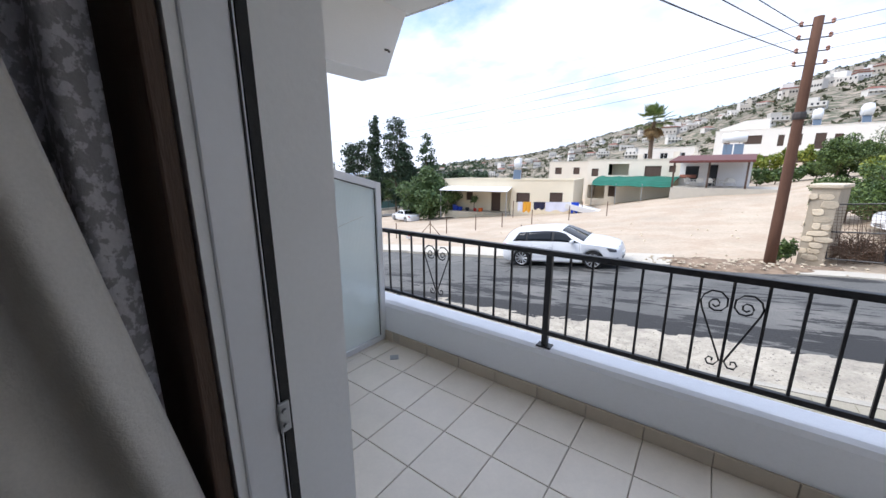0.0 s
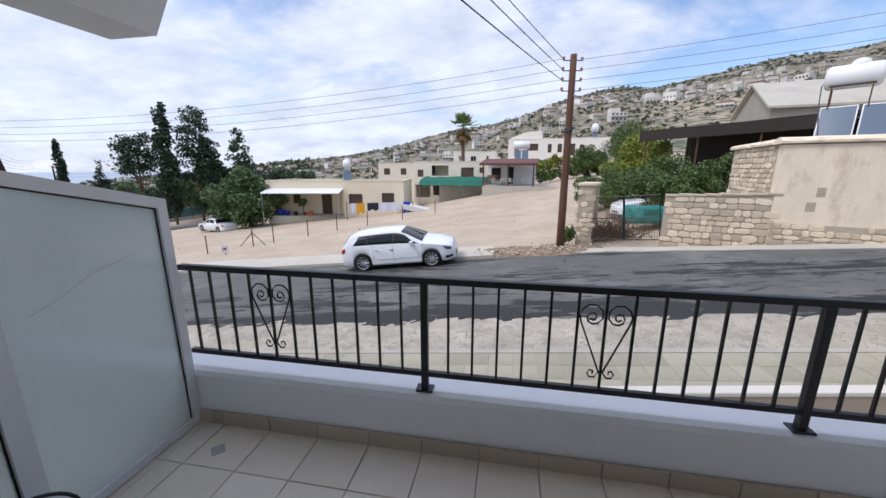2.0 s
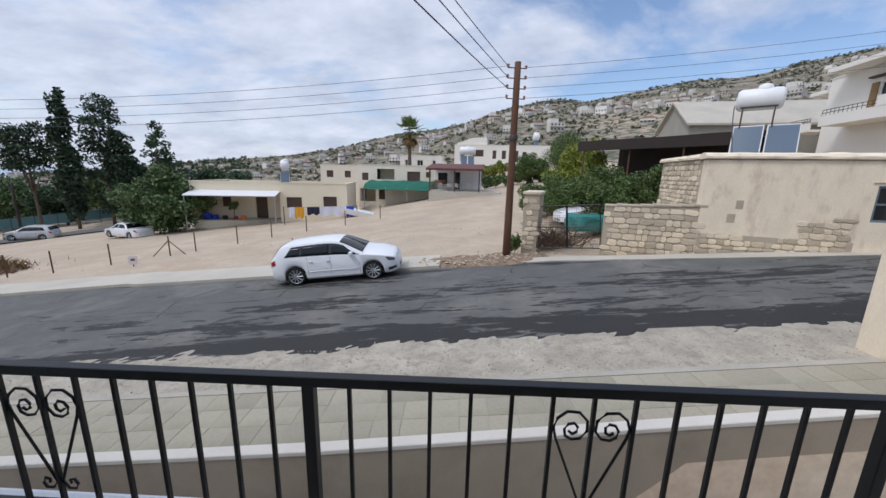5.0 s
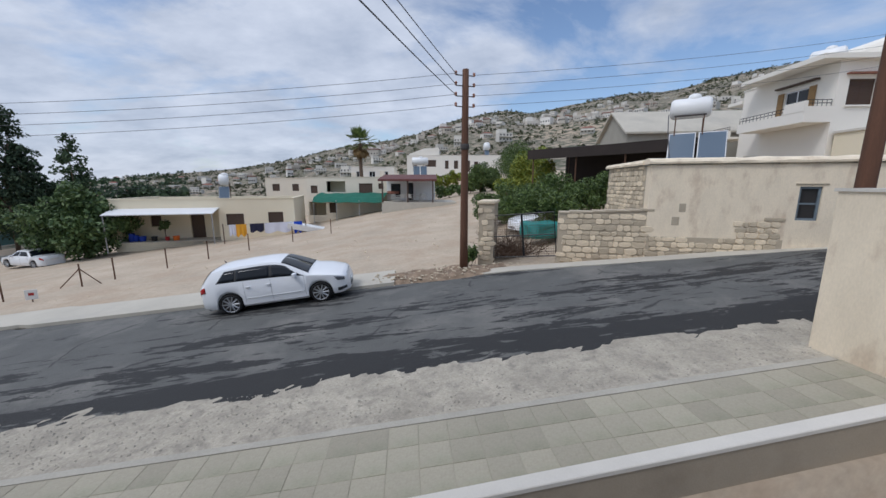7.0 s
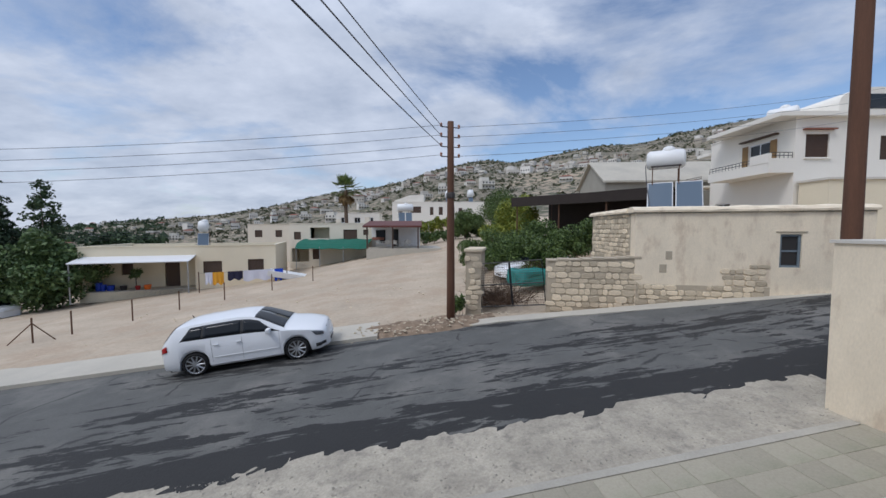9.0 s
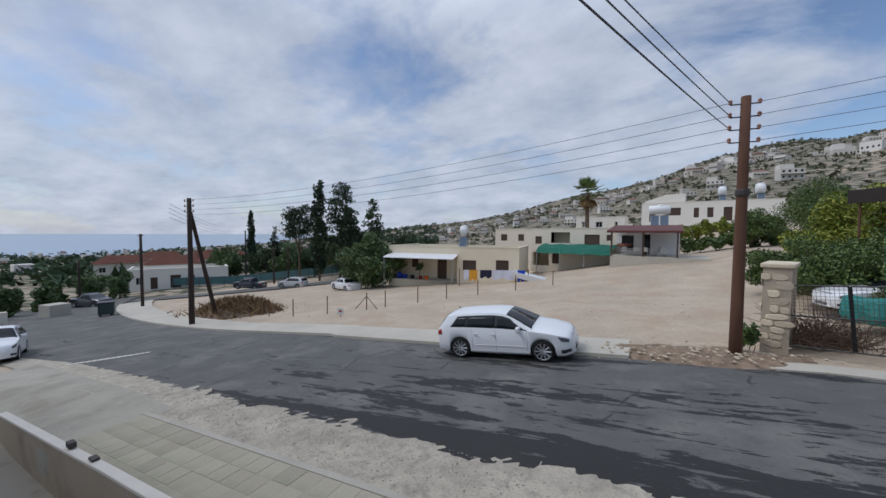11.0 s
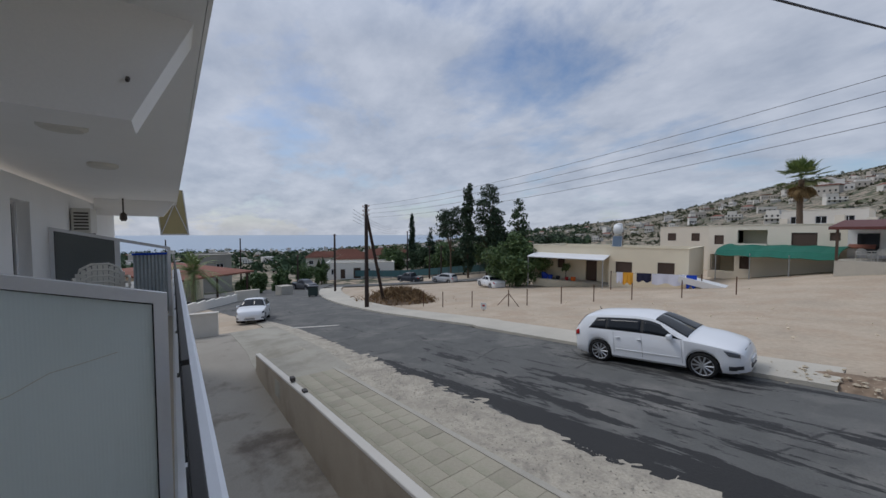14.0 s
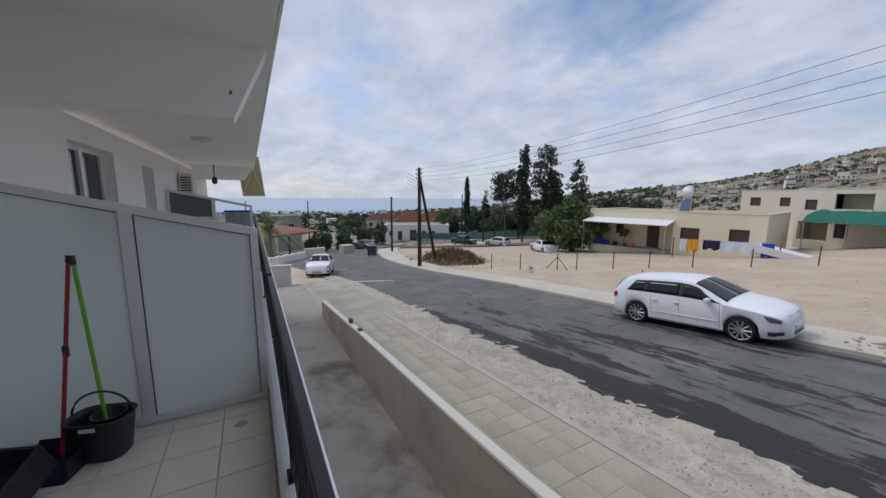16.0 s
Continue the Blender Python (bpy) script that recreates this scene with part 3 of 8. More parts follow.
def far_kerb(x):
    """The line of the kerb across the street; it swings away round the corner to the left."""
    if x > 4:
        return 14.35 - 0.2 * (x - 4)
    if x > -20:
        return 14.7 - 0.015 * (x + 20) if x > -12 else 14.75 - 0.06 * (-12 - x)
    return 14.27 + 0.006 * (-20 - x) ** 2


def near_edge(x):
    if x < -12:
        return 8.2 - 0.03 * (x + 12) * -1 if x > -21 else 7.9 - 0.12 * (-21 - x)
    return 8.3 - 0.04 * max(x, 0)


xs_road = list(np.arange(-70, 30.1, 0.35))
road = strip("road", near_edge, far_kerb, lambda x, y: street(x) + 0.04 * math.sin(clamp((y - 8) / 6.6) * math.pi), asphalt,
             "worn grey asphalt street with dark wet seepage and cracks", "road", xs_road, wobble=0.16, seed=1)
xs = list(np.arange(-55, 0.4, 0.5))
strip("pavement", far_kerb, lambda x: far_kerb(x) + 1.75 + 0.05 * max(0, -20 - x), lambda x, y: street(x) + 0.11, concrete,
      "pale concrete pavement with a low kerb along the plot", "pavement", xs, wobble=0.0, seed=4)
xs = list(np.arange(3.0, 26, 0.5))
strip("gutter", lambda x: far_kerb(x) - 0.05, lambda x: far_kerb(x) + 0.55, lambda x, y: street(x) + 0.045, concrete,
      "narrow concrete gutter strip below the stone wall", "gutter", xs, wobble=0.05, seed=6)
def verge_height(x, y):
    p = Vector((x, y, 0))
    return street(x) + 0.012 + (0.005 * noise.noise(p * 0.9) + 0.0035 * noise.noise(p * 2.9) + 0.004 * noise.noise(p * 9)) * smooth((y - 7.28) / 0.3)


xs = list(np.arange(-30, 8.1, 0.12))
strip("gravel_verge", lambda x: 7.28, lambda x: near_edge(x) + 0.6, verge_height, gravel_mat,
      "rough gravel and broken concrete verge beside the street", "verge", xs, thick=0.2, seed=8)
def drive_height(x, y):
    return -3.2 + 0.045 * clamp(x + 5, -8.5, 12) + smooth((-12.5 - x) / 6) * (street(x) + 0.0 - (-3.58))


def apron_height(x, y):
    """Level with the street beside the wall, dipping to the driveway where its mouth lies open."""
    low = drive_height(x, 5.5) + 0.012
    k = smooth((y - 5.5) / 2.0)
    mouth = smooth((-13.6 - x) / 0.6)
    return street(x) + 0.02 - mouth * (1 - k) * (street(x) + 0.02 - low)


xs = list(np.arange(-22, -9.9, 0.3))
strip("apron", lambda x: 5.5, lambda x: 7.9 - 0.2 * smooth((x + 14) / 4), apron_height, apron_mat,
      "stained concrete apron at the mouth of the driveway", "apron", xs, thick=0.5, wobble=0.05, seed=9)
xs = list(np.arange(-22, 9.1, 0.5))
strip("driveway", lambda x: 0.6, lambda x: 5.62, drive_height, driveway_mat, "stained concrete driveway sunk beside the block", "driveway", xs, thick=0.3, seed=12)
bm = B()
for i in range(14):
    x = -20.2 + i * 0.12
    y = 8.25 + i * 0.16
    box(bm, x, x + 0.16, y, y + 0.17, street(x) + 0.035, street(x) + 0.047)
structure("road_marking", bm, coping_white, "worn white stop line painted across the street", "road marking")

# back road behind the plot
verts, faces = [], []
line = [(-72, 24.0), (-56, 29), (-46, 37), (-38, 48), (-26, 62), (-12, 76)]
for i, (x, y) in enumerate(line):
    p, q = line[max(i - 1, 0)], line[min(i + 1, len(line) - 1)]
    d = Vector((q[0] - p[0], q[1] - p[1], 0)).normalized()
    for s in (-3.2, 3.2):
        vx, vy = x - d.y * s, y + d.x * s
        verts.append((vx, vy, land(vx, vy) + 0.02))
for i in range(len(line) - 1):
    faces.append((2 * i, 2 * i + 1, 2 * i + 3, 2 * i + 2))
tagged(raw("back_road", verts, faces, asphalt), "grey asphalt side road beyond the dirt plot", "road", kind="structure")

# ---- own block: balcony, facade and room ----
FLOOR_EDGE, FACE, INNER = 3.07, 1.33, 1.09
bm = B()
box(bm, -1.66, 4.2, -3.0, FLOOR_EDGE, -0.22, -0.012)
floor = structure("floor", bm, grout, "balcony and room floor slab under beige tiles", "floor")
bm = B()
extrude_x(bm, [(3.07, -0.22), (3.07, 0.33), (3.085, 0.36), (3.12, 0.372), (3.27, 0.372), (3.3, 0.35), (3.3, -3.4), (3.07, -3.4)], -16.2, 4.2)
structure("parapet", bm, plaster_parapet, "low white rendered balcony parapet with a rounded top", "parapet")
bm = B()
box(bm, -16.2, -1.66, 1.1, 3.07, -0.22, -0.004)
structure("floor_2", bm, tile_floor, "pale tiled balcony slab of the neighbouring flat", "floor")
bm = B()
pierced(bm, 22.2, 6.0, [(0.21, 2.1, 0.0, 2.12), (-5.2, -3.7, 0.9, 2.32), (-7.6, -6.75, 0.0, 2.25), (-13.2, -12.2, 0.0, 2.2)], INNER, FACE, x0=-18.0, z0=-3.4)
structure("wall_facade", bm, plaster_white, "white plastered facade with a sliding door opening", "wall")
bm = B()
box(bm, 4.2, 4.4, -3.2, 3.3, -3.4, 3.4)
structure("wall_end", bm, plaster_white, "white plastered end wall of the balcony", "wall")
bm = B()
box(bm, -18.0, -1.62, INNER - 0.2, 3.24, 2.76, 3.1)
box(bm, -1.62, 4.4, -3.2, 3.24, 2.76, 3.1)
extrude_x(bm, [(3.242, 2.757), (3.26, 2.757), (3.26, 3.7), (3.242, 3.7)], -18.0, 4.4)
structure("ceiling", bm, plaster_white, "white plastered soffit of the balcony above", "ceiling")
bm = B()
extrude_x(bm, [(FACE, 2.26), (2.965, 2.26), (3.2, 2.75), (3.2, 2.762), (FACE, 2.762)], -1.555, -1.28)
extrude_x(bm, [(FACE, 2.28), (2.9, 2.28), (3.2, 2.75), (3.2, 2.762), (FACE, 2.762)], -13.9, -13.5)
structure("beam", bm, plaster_white, "white downstand beam above the balcony divider", "beam")
# room behind the door
bm = B()
box(bm, -1.7, -1.5, -3.0, INNER, 0.0, 2.76)
box(bm, 3.4, 3.6, -3.0, INNER, 0.0, 2.76)
box(bm, -1.7, 3.6, -3.2, -3.0, 0.0, 2.76)
structure("wall_room", bm, room_wall, "plain painted walls of the dim room", "wall")

door = thing("sliding_door", "white aluminium sliding patio door, slid open", "door")
bm = B()
box(bm, 0.165, 0.214, 1.105, 1.178, 0.0, 2.12, 0.004)
part("frame", bm, aluminium, door)
# black strips stand in for the shade in the frame's grooves
bm = B()
box(bm, 0.2141, 0.2165, 1.17, 1.173, 0.02, 2.1)
box(bm, 0.2105, 0.2145, 1.1785, 1.196, 0.0, 2.12)
part("track", bm, gasket, door, "black strips painting the shade in the frame grooves")
bm = B()
box(bm, 0.2145, 0.222, 1.168, 1.19, 1.1, 1.16, 0.003)
tube(bm, [(0.222, 1.178, 1.115), (0.228, 1.178, 1.115)], 0.005)
tube(bm, [(0.222, 1.178, 1.145), (0.228, 1.178, 1.145)], 0.005)
part("latch_plate", bm, steel, door)
bm = B()
box(bm, 0.216, 2.1, 1.105, 1.178, 0.0, 0.03, 0.004)
part("sill", bm, aluminium, door)
# dark brown panel filling the strip between curtain and frame
bm = B()
box(bm, -0.35, 0.205, 1.06, 1.086, 0.02, 2.1, 0.004)
part("sash", bm, wood_dark, door, "dark brown panel beside the frame")


def curtain(name, a, b, slide, z0, z1, folds, depth, mat, label):
    """A hanging cloth between two plan points; slide(z) moves its free edge along the line, as a share of its width."""
    verts, faces, n, k = [], [], 100, 30
    a, b = Vector((*a, 0)), Vector((*b, 0))
    side = Vector((-(b - a).y, (b - a).x, 0)).normalized()
    for j in range(k + 1):
        z = z0 + (z1 - z0) * j / k
        edge = a + (b - a) * slide(z)
        for i in range(n + 1):
            u = i / n
            q = edge.lerp(b, u) + side * depth * (math.sin(u * folds * 2 * math.pi + 0.4 * math.sin(j * 0.25)) * (0.75 + 0.25 * math.sin(u * 13)) + 0.2 * math.sin(j * 0.5 + u * 9))
            verts.append((q.x, q.y, z))
    for j in range(k):
        for i in range(n):
            p = j * (n + 1) + i
            faces.append((p, p + 1, p + n + 2, p + n + 1))
    ob = raw(name, verts, faces, mat)
    ob.data.shade_smooth()
    md = ob.modifiers.new("thickness", "SOLIDIFY")
    md.thickness = 0.004
    return tagged(ob, label, "curtain", "curtains at the patio door")


curtain("curtain", (0.135, 1.03), (-0.12, 0.62), lambda z: 0.0, 0.02, 2.7, 5, 0.022, curtain_pattern, "grey patterned damask curtain hanging beside the patio door")
curtain("curtain", (0.17, 0.985), (0.0, 0.5), lambda z: clamp(0.32 * (z - 1.44), -0.17, 0.3), 0.02, 2.7, 4, 0.03, curtain_plain, "plain grey curtain lining gathered in front of the patterned one")

# railing
RAIL_Y = 3.135


def railing(x0, x1, posts, hearts, label):
    t = thing("railing", label, "railing", pose(0, RAIL_Y, -0.0104) @ Matrix.Diagonal((1, 1, 1.028, 1)))
    bm = B()
    box(bm, x0, x1, -0.02, 0.02, 1.0, 1.035, 0.004)
    part("top_rail", bm, black_iron, t)
    bm = B()
    box(bm, x0, x1, -0.015, 0.015, 0.455, 0.485, 0.003)
    part("bottom_rail", bm, black_iron, t)
    for x in posts:
        bm = B()
        box(bm, x - 0.02, x + 0.02, -0.019, 0.019, 0.372, 1.0, 0.003)
        box(bm, x - 0.05, x + 0.05, -0.035, 0.035, 0.368, 0.38, 0.002)
        part("post", bm, black_iron, t)
    pitch = 0.1355
    k = math.ceil(x0 / pitch + 0.3)
    bar = None
    while k * pitch < x1 - 0.03:
        x = k * pitch
        k += 1
        if any(abs(x - p) < 0.05 for p in posts):
            continue
        if bar is None:
            bm = B()
            box(bm, -0.0065, 0.0065, -0.0065, 0.0065, 0.484, 1.002)
            bar = part("baluster", bm, black_iron, t)
            bar.location.x = x
            mesh_bar = bar.data
        else:
            b = new("baluster", mesh_bar)
            b.parent = t
            b.location.x = x
    for x in hearts:
        for s in (-1, 1):
            bm = B()
            pts = [(x + s * 0.075, 0, 0.868), (x + s * 0.062, 0, 0.858), (x + s * 0.048, 0, 0.866), (x + s * 0.046, 0, 0.884), (x + s * 0.058, 0, 0.898), (x + s * 0.078, 0, 0.894),
                   (x + s * 0.09, 0, 0.874), (x + s * 0.085, 0, 0.85), (x + s * 0.064, 0, 0.838), (x + s * 0.036, 0, 0.842), (x + s * 0.014, 0, 0.87), (x + s * 0.016, 0, 0.908), (x + s * 0.045, 0, 0.938),
                   (x + s * 0.085, 0, 0.94), (x + s * 0.115, 0, 0.915), (x + s * 0.126, 0, 0.88), (x + s * 0.118, 0, 0.845), (x + s * 0.06, 0, 0.70), (x + s * 0.01, 0, 0.575),
                   (x + s * 0.03, 0, 0.545), (x + s * 0.055, 0, 0.545), (x + s * 0.066, 0, 0.565), (x + s * 0.055, 0, 0.585), (x + s * 0.038, 0, 0.58), (x + s * 0.04, 0, 0.566)]
            tube(bm, pts, 0.005, 6)
            part("scroll", bm, black_iron, t, smooth=True)
    return t


railing(-1.56, 4.18, (0.0, 1.897, 3.79), (-0.9485, 0.9485, 2.8455), "black wrought-iron railing with heart scrolls on the parapet")
railing(-13.4, -1.66, (-3.5, -5.4, -7.3, -9.2, -11.1, -13.0), (-2.6, -4.5), "black wrought-iron railing of the neighbouring balcony")


# privacy screens
def screen(x, y0, ym, y1, zin, zout, label, glazing, pane_label, glazed=(True, True)):
    t = thing("privacy_screen", label, "privacy screen", pose(x, 0, 0), "balcony dividers")

    def top(y):
        return zin + (zout - zin) * (y - y0) / (y1 - y0)

    f = 0.055
    bars = [("stile", y0, y0 + f), ("stile", ym - f * 0.7, ym + f * 0.7), ("stile", y1 - f, y1)]
    for n, a, b in bars:
        bm = B()
        extrude_x(bm, [(a, 0.012), (b, 0.012), (b, top(b)), (a, top(a))], -0.025, 0.025)
        part(n, bm, aluminium, t)
    bm = B()
    extrude_x(bm, [(y0 + f, top(y0 + f) - 0.06), (ym - f * 0.7, top(ym - f * 0.7) - 0.06), (ym - f * 0.7, top(ym - f * 0.7)), (y0 + f, top(y0 + f))], -0.024, 0.024)
    extrude_x(bm, [(ym + f * 0.7, top(ym + f * 0.7) - 0.06), (y1 - f, top(y1 - f) - 0.06), (y1 - f, top(y1 - f)), (ym + f * 0.7, top(ym + f * 0.7))], -0.024, 0.024)
    part("top_bar", bm, aluminium, t)
    bm = B()
    box(bm, -0.024, 0.024, y0 + f, ym - f * 0.7, 0.012, 0.06)
    box(bm, -0.024, 0.024, ym + f * 0.7, y1 - f, 0.012, 0.06)
    part("bottom_bar", bm, aluminium, t)
    for has_pane, a, b in ((glazed[0], y0 + f, ym - f * 0.7), (glazed[1], ym + f * 0.7, y1 - f)):
        if not has_pane:
            continue
        bm = B()
        extrude_x(bm, [(a, 0.06), (b, 0.06), (b, top(b) - 0.06), (a, top(a) - 0.06)], -0.004, 0.004)
        p = part("pane", bm, glazing, t, pane_label)
        p.visible_shadow = glazing is not frost
        bm = B()
        for u, v in ((a, a + 0.007), (b - 0.007, b)):
            extrude_x(bm, [(u, 0.06), (v, 0.06), (v, top(v) - 0.06), (u, top(u) - 0.06)], -0.007, 0.007)
        extrude_x(bm, [(a + 0.007, top(a) - 0.068), (b - 0.007, top(b) - 0.068), (b - 0.007, top(b) - 0.061), (a + 0.007, top(a) - 0.061)], -0.007, 0.007)
        part("gasket", bm, gasket, t)
    return t


screen(-1.525, FACE + 0.01, 2.255, 3.065, 1.885, 1.46, "frosted glass balcony divider in a white aluminium frame, sloping top", frost, "reeded frosted glass")
bm = B()
tube(bm, [(-1.5205, 2.38, 1.02), (-1.5205, 2.52, 1.07), (-1.5205, 2.64, 1.14), (-1.5205, 2.74, 1.16), (-1.5205, 2.87, 1.19)], 0.002, 5)
tagged(link("glass_crack", bm, plastic_white), "long pale crack running across the frosted pane", "crack")
screen(-8.6, FACE + 0.01, 2.24, 3.065, 1.87, 1.47, "dark frosted divider of the neighbouring balcony", dark_frost, "dark frosted glass", (True, False))
sheet = thing("corrugated_sheet", "ribbed translucent plastic sheet under a blue rail", "plastic sheet", pose(-9.3, 0, 0))
bm = B()
n = 41
ribs = [(0.012 * math.cos(k * 1.57), 2.42 + 0.63 * k / (n - 1)) for k in range(n)]
front = [[bm.verts.new((x, y, z)) for x, y in ribs] for z in (0.0, 1.28)]
rear = [[bm.verts.new((x - 0.006, y, z)) for x, y in ribs] for z in (0.0, 1.28)]
for k in range(n - 1):
    bm.faces.new((front[0][k], front[0][k + 1], front[1][k + 1], front[1][k]))
    bm.faces.new((rear[0][k + 1], rear[0][k], rear[1][k], rear[1][k + 1]))
    bm.faces.new((front[1][k], front[1][k + 1], rear[1][k + 1], rear[1][k]))
part("ribbed_panel", bm, ribbed_plastic, sheet)
bm = B()
box(bm, -0.025, 0.025, 2.4, 3.06, 1.28, 1.325, 0.004)
part("rail", bm, cloth_blue, sheet, "dark blue top rail")

# floor drain, a dark stub added for the hole in the beam, and lamps
bm = B()
lathe(bm, [(0.05, 0.0), (0.05, 0.004)], (-1.2, 2.86), 4)
tagged(link("floor_drain", bm, steel), "small square metal drain set in the balcony tiles", "drain")
bm = B()
tube(bm, [(-1.282, 2.96, 2.44), (-1.25, 2.96, 2.43), (-1.235, 2.96, 2.415)], 0.008, 6)
tagged(link("wall_hook", bm, dark_steel), "small dark stub standing in for a hole in the beam", "hook")
for x in (-6.3, -3.9):
    bm = B()
    lathe(bm, [(0.14, 2.70), (0.17, 2.72), (0.17, 2.76)], (x, 2.33), 20)
    tagged(link("ceiling_light", bm, plastic_white), "round flush white lamp on the balcony soffit", "lamp", "soffit lamps")

# windows of the neighbouring flat
w = thing("window_1", "white aluminium sliding window, half open, dark inside", "window")
w["kind"] = "structure"
for a, b in ((-5.2, -5.12), (-4.5, -4.42), (-3.78, -3.7)):
    bm = B()
    box(bm, a, b, 1.14, 1.2, 0.9, 2.32, 0.004)
    part("window_frame", bm, aluminium, w)
for z0, z1 in ((0.9, 0.96), (2.26, 2.32)):
    bm = B()
    box(bm, -5.12, -3.78, 1.145, 1.195, z0, z1)
    part("window_frame", bm, aluminium, w)
bm = B()
box(bm, -5.12, -4.5, 1.165, 1.17, 0.96, 2.26)
part("pane", bm, dark_glass, w)
bm = B()
box(bm, -4.42, -3.78, 1.155, 1.16, 0.96, 2.26)
part("pane", bm, dark_glass, w)
w = thing("door_1", "narrow recessed balcony door with a dark pane", "door")
w["kind"] = "structure"
bm = B()
box(bm, -7.6, -7.5, 1.13, 1.19, 0.0, 2.25)
box(bm, -6.85, -6.75, 1.13, 1.19, 0.0, 2.25)
part("door_frame", bm, aluminium, w)
bm = B()
box(bm, -7.5, -6.85, 1.15, 1.165, 0.05, 2.2)
part("pane", bm, dark_glass, w)

# sunk driveway wall
wall = thing("boundary_wall", "tan rendered boundary wall with a pale sloping coping beside the driveway", "wall")


def wall_y(x):
    return 5.49 if x < -1.5 else 5.49 + 0.036 * (x + 1.5)


def wall_top(x):
    return street(x) + 0.32 + (0.0 if x > -9.15 else -0.03 - 0.012 * (-9.15 - x))


for name, a, b in (("wall_section", -13.9, -9.15), ("wall_section", -9.15, 7.2)):
    verts, faces = [], []
    n = 10
    for i in range(n + 1):
        x = a + (b - a) * i / n
        y = wall_y(x)
        verts += [(x, y, -3.7), (x, y + 0.14, -3.7), (x, y + 0.14, wall_top(x) - 0.05), (x, y, wall_top(x) - 0.05)]
    for i in range(n):
        for k in range(4):
            p, q = i * 4 + k, i * 4 + (k + 1) % 4
            faces.append((p, q, q + 4, p + 4))
    faces += [(3, 2, 1, 0), (4 * n, 4 * n + 1, 4 * n + 2, 4 * n + 3)]
    raw(name, verts, faces, wall_tan, wall)
    verts, faces = [], []
    for i in range(n + 1):
        x = a - 0.02 + (b - a + 0.02) * i / n
        y, z = wall_y(x), wall_top(x)
        verts += [(x, y - 0.012, z - 0.05), (x, y + 0.155, z - 0.05), (x, y + 0.15, z - 0.008), (x, y + 0.14, z), (x, y, z), (x, y - 0.01, z - 0.008)]
    for i in range(n):
        for k in range(6):
            p, q = i * 6 + k, i * 6 + (k + 1) % 6
            faces.append((p, q, q + 6, p + 6))
    faces += [(5, 4, 3, 2, 1, 0), tuple(6 * n + k for k in range(6))]
    raw("coping", verts, faces, coping_white, wall, "pale painted coping")
for x in (-9.1, -8.0):
    bm = B()
    z = wall_top(x)
    box(bm, x - 0.09, x + 0.09, wall_y(x) + 0.03, wall_y(x) + 0.14, z, z + 0.11 if x < -9 else z + 0.05, 0.01)
    tagged(link("wall_lamp", bm, dark_steel), "small dark lamp housing on the wall coping", "lamp", "coping lamps")

# pale wall beside the pavement on the hill side
wall = thing("garden_wall", "tall pale rendered wall with stained edges beside the pavement", "wall")
bm = B()
prism(bm, [(7.05, 7.62), (6.98, 4.4), (7.5, 4.4), (7.75, 7.0), (14, 7.0), (14, 7.5)], -2.5, 1.62)
part("wall_body", bm, old_plaster, wall)
bm = B()
prism(bm, [(7.02, 7.66), (6.95, 4.38), (7.53, 4.38), (7.78, 6.97), (14.02, 6.97), (14.02, 7.54)], 1.622, 1.67)
part("coping", bm, coping_white, wall)

# ---- street furniture ----
def utility_pole(x, y, z0, top, r, mat, label, arms=4, lean=(0, 0)):
    p = thing("utility_pole", label, "utility pole", pose(x, y, z0), "street poles")
    h = top - z0
    bm = B()
    tube(bm, [(lean[0] * k, lean[1] * k, -0.4 + (h + 0.4) * k) for k in (0, 0.25, 0.5, 0.75, 1)], r, 14, r * 0.72)
    part("shaft", bm, mat, p, smooth=True)
    for i in range(arms):
        z = h - 0.2 - 0.33 * i
        bm = B()
        tube(bm, [(-0.34, -0.1, z), (0.3, 0.08, z + 0.02)], 0.018, 6)
        part("bracket", bm, dark_steel, p)
        for s in (-0.34, 0.3):
            bm = B()
            lathe(bm, [(0.02, z), (0.05, z + 0.03), (0.035, z + 0.06), (0.055, z + 0.09), (0.02, z + 0.13)], (s, -0.1 if s < 0 else 0.08), 8)
            part("insulator", bm, ceramic, p)
    return p


utility_pole(2.5, 15.35, -1.38, 5.5, 0.15, pole_wood, "brown creosoted wooden utility pole with insulators by the rubble")
bm = B()
lathe(bm, [(0.14, 2.9), (0.155, 2.95), (0.155, 3.05), (0.14, 3.1)], (2.5, 15.35), 12)
tagged(link("pole_band", bm, dark_steel), "dark metal band strapped round the utility pole", "band")
utility_pole(9.3, 8.9, -0.75, 8.5, 0.16, pole_wood, "brown wooden utility pole rising behind the pale wall", 3)
utility_pole(-24.4, 14.95, -4.06, 3.95, 0.17, pole_dark, "dark wooden utility pole with a leaning brace", 3)
bm = B()
tube(bm, [(-26.6, 17.6, -4.3), (-24.5, 15.05, 3.1)], 0.14, 10, 0.11)
tagged(link("pole_brace", bm, pole_dark), "leaning dark timber brace propping the utility pole", "brace")
for (x, y, top) in ((-46, 20.5, 1.6), (-88, 15, 0.5), (-62, 20, -2.0), (-72, 48, 2.2), (-60, 46, -1.0), (-52, 43, -0.6), (-98, 2, 0.2)):
    utility_pole(x, y, land(x, y) - 0.1, top, 0.16, pole_dark, "distant dark utility pole beside the side road", 1)


def cable(p, q, sag, r=0.007):
    bm = B()
    p, q = Vector(p), Vector(q)
    tube(bm, [p.lerp(q, k / 16) - Vector((0, 0, sag * 4 * (k / 16) * (1 - k / 16))) for k in range(17)], r, 5)
    return tagged(link("overhead_cable", bm, cable_mat), "thin dark overhead cable sagging between poles", "cable", "overhead cables")


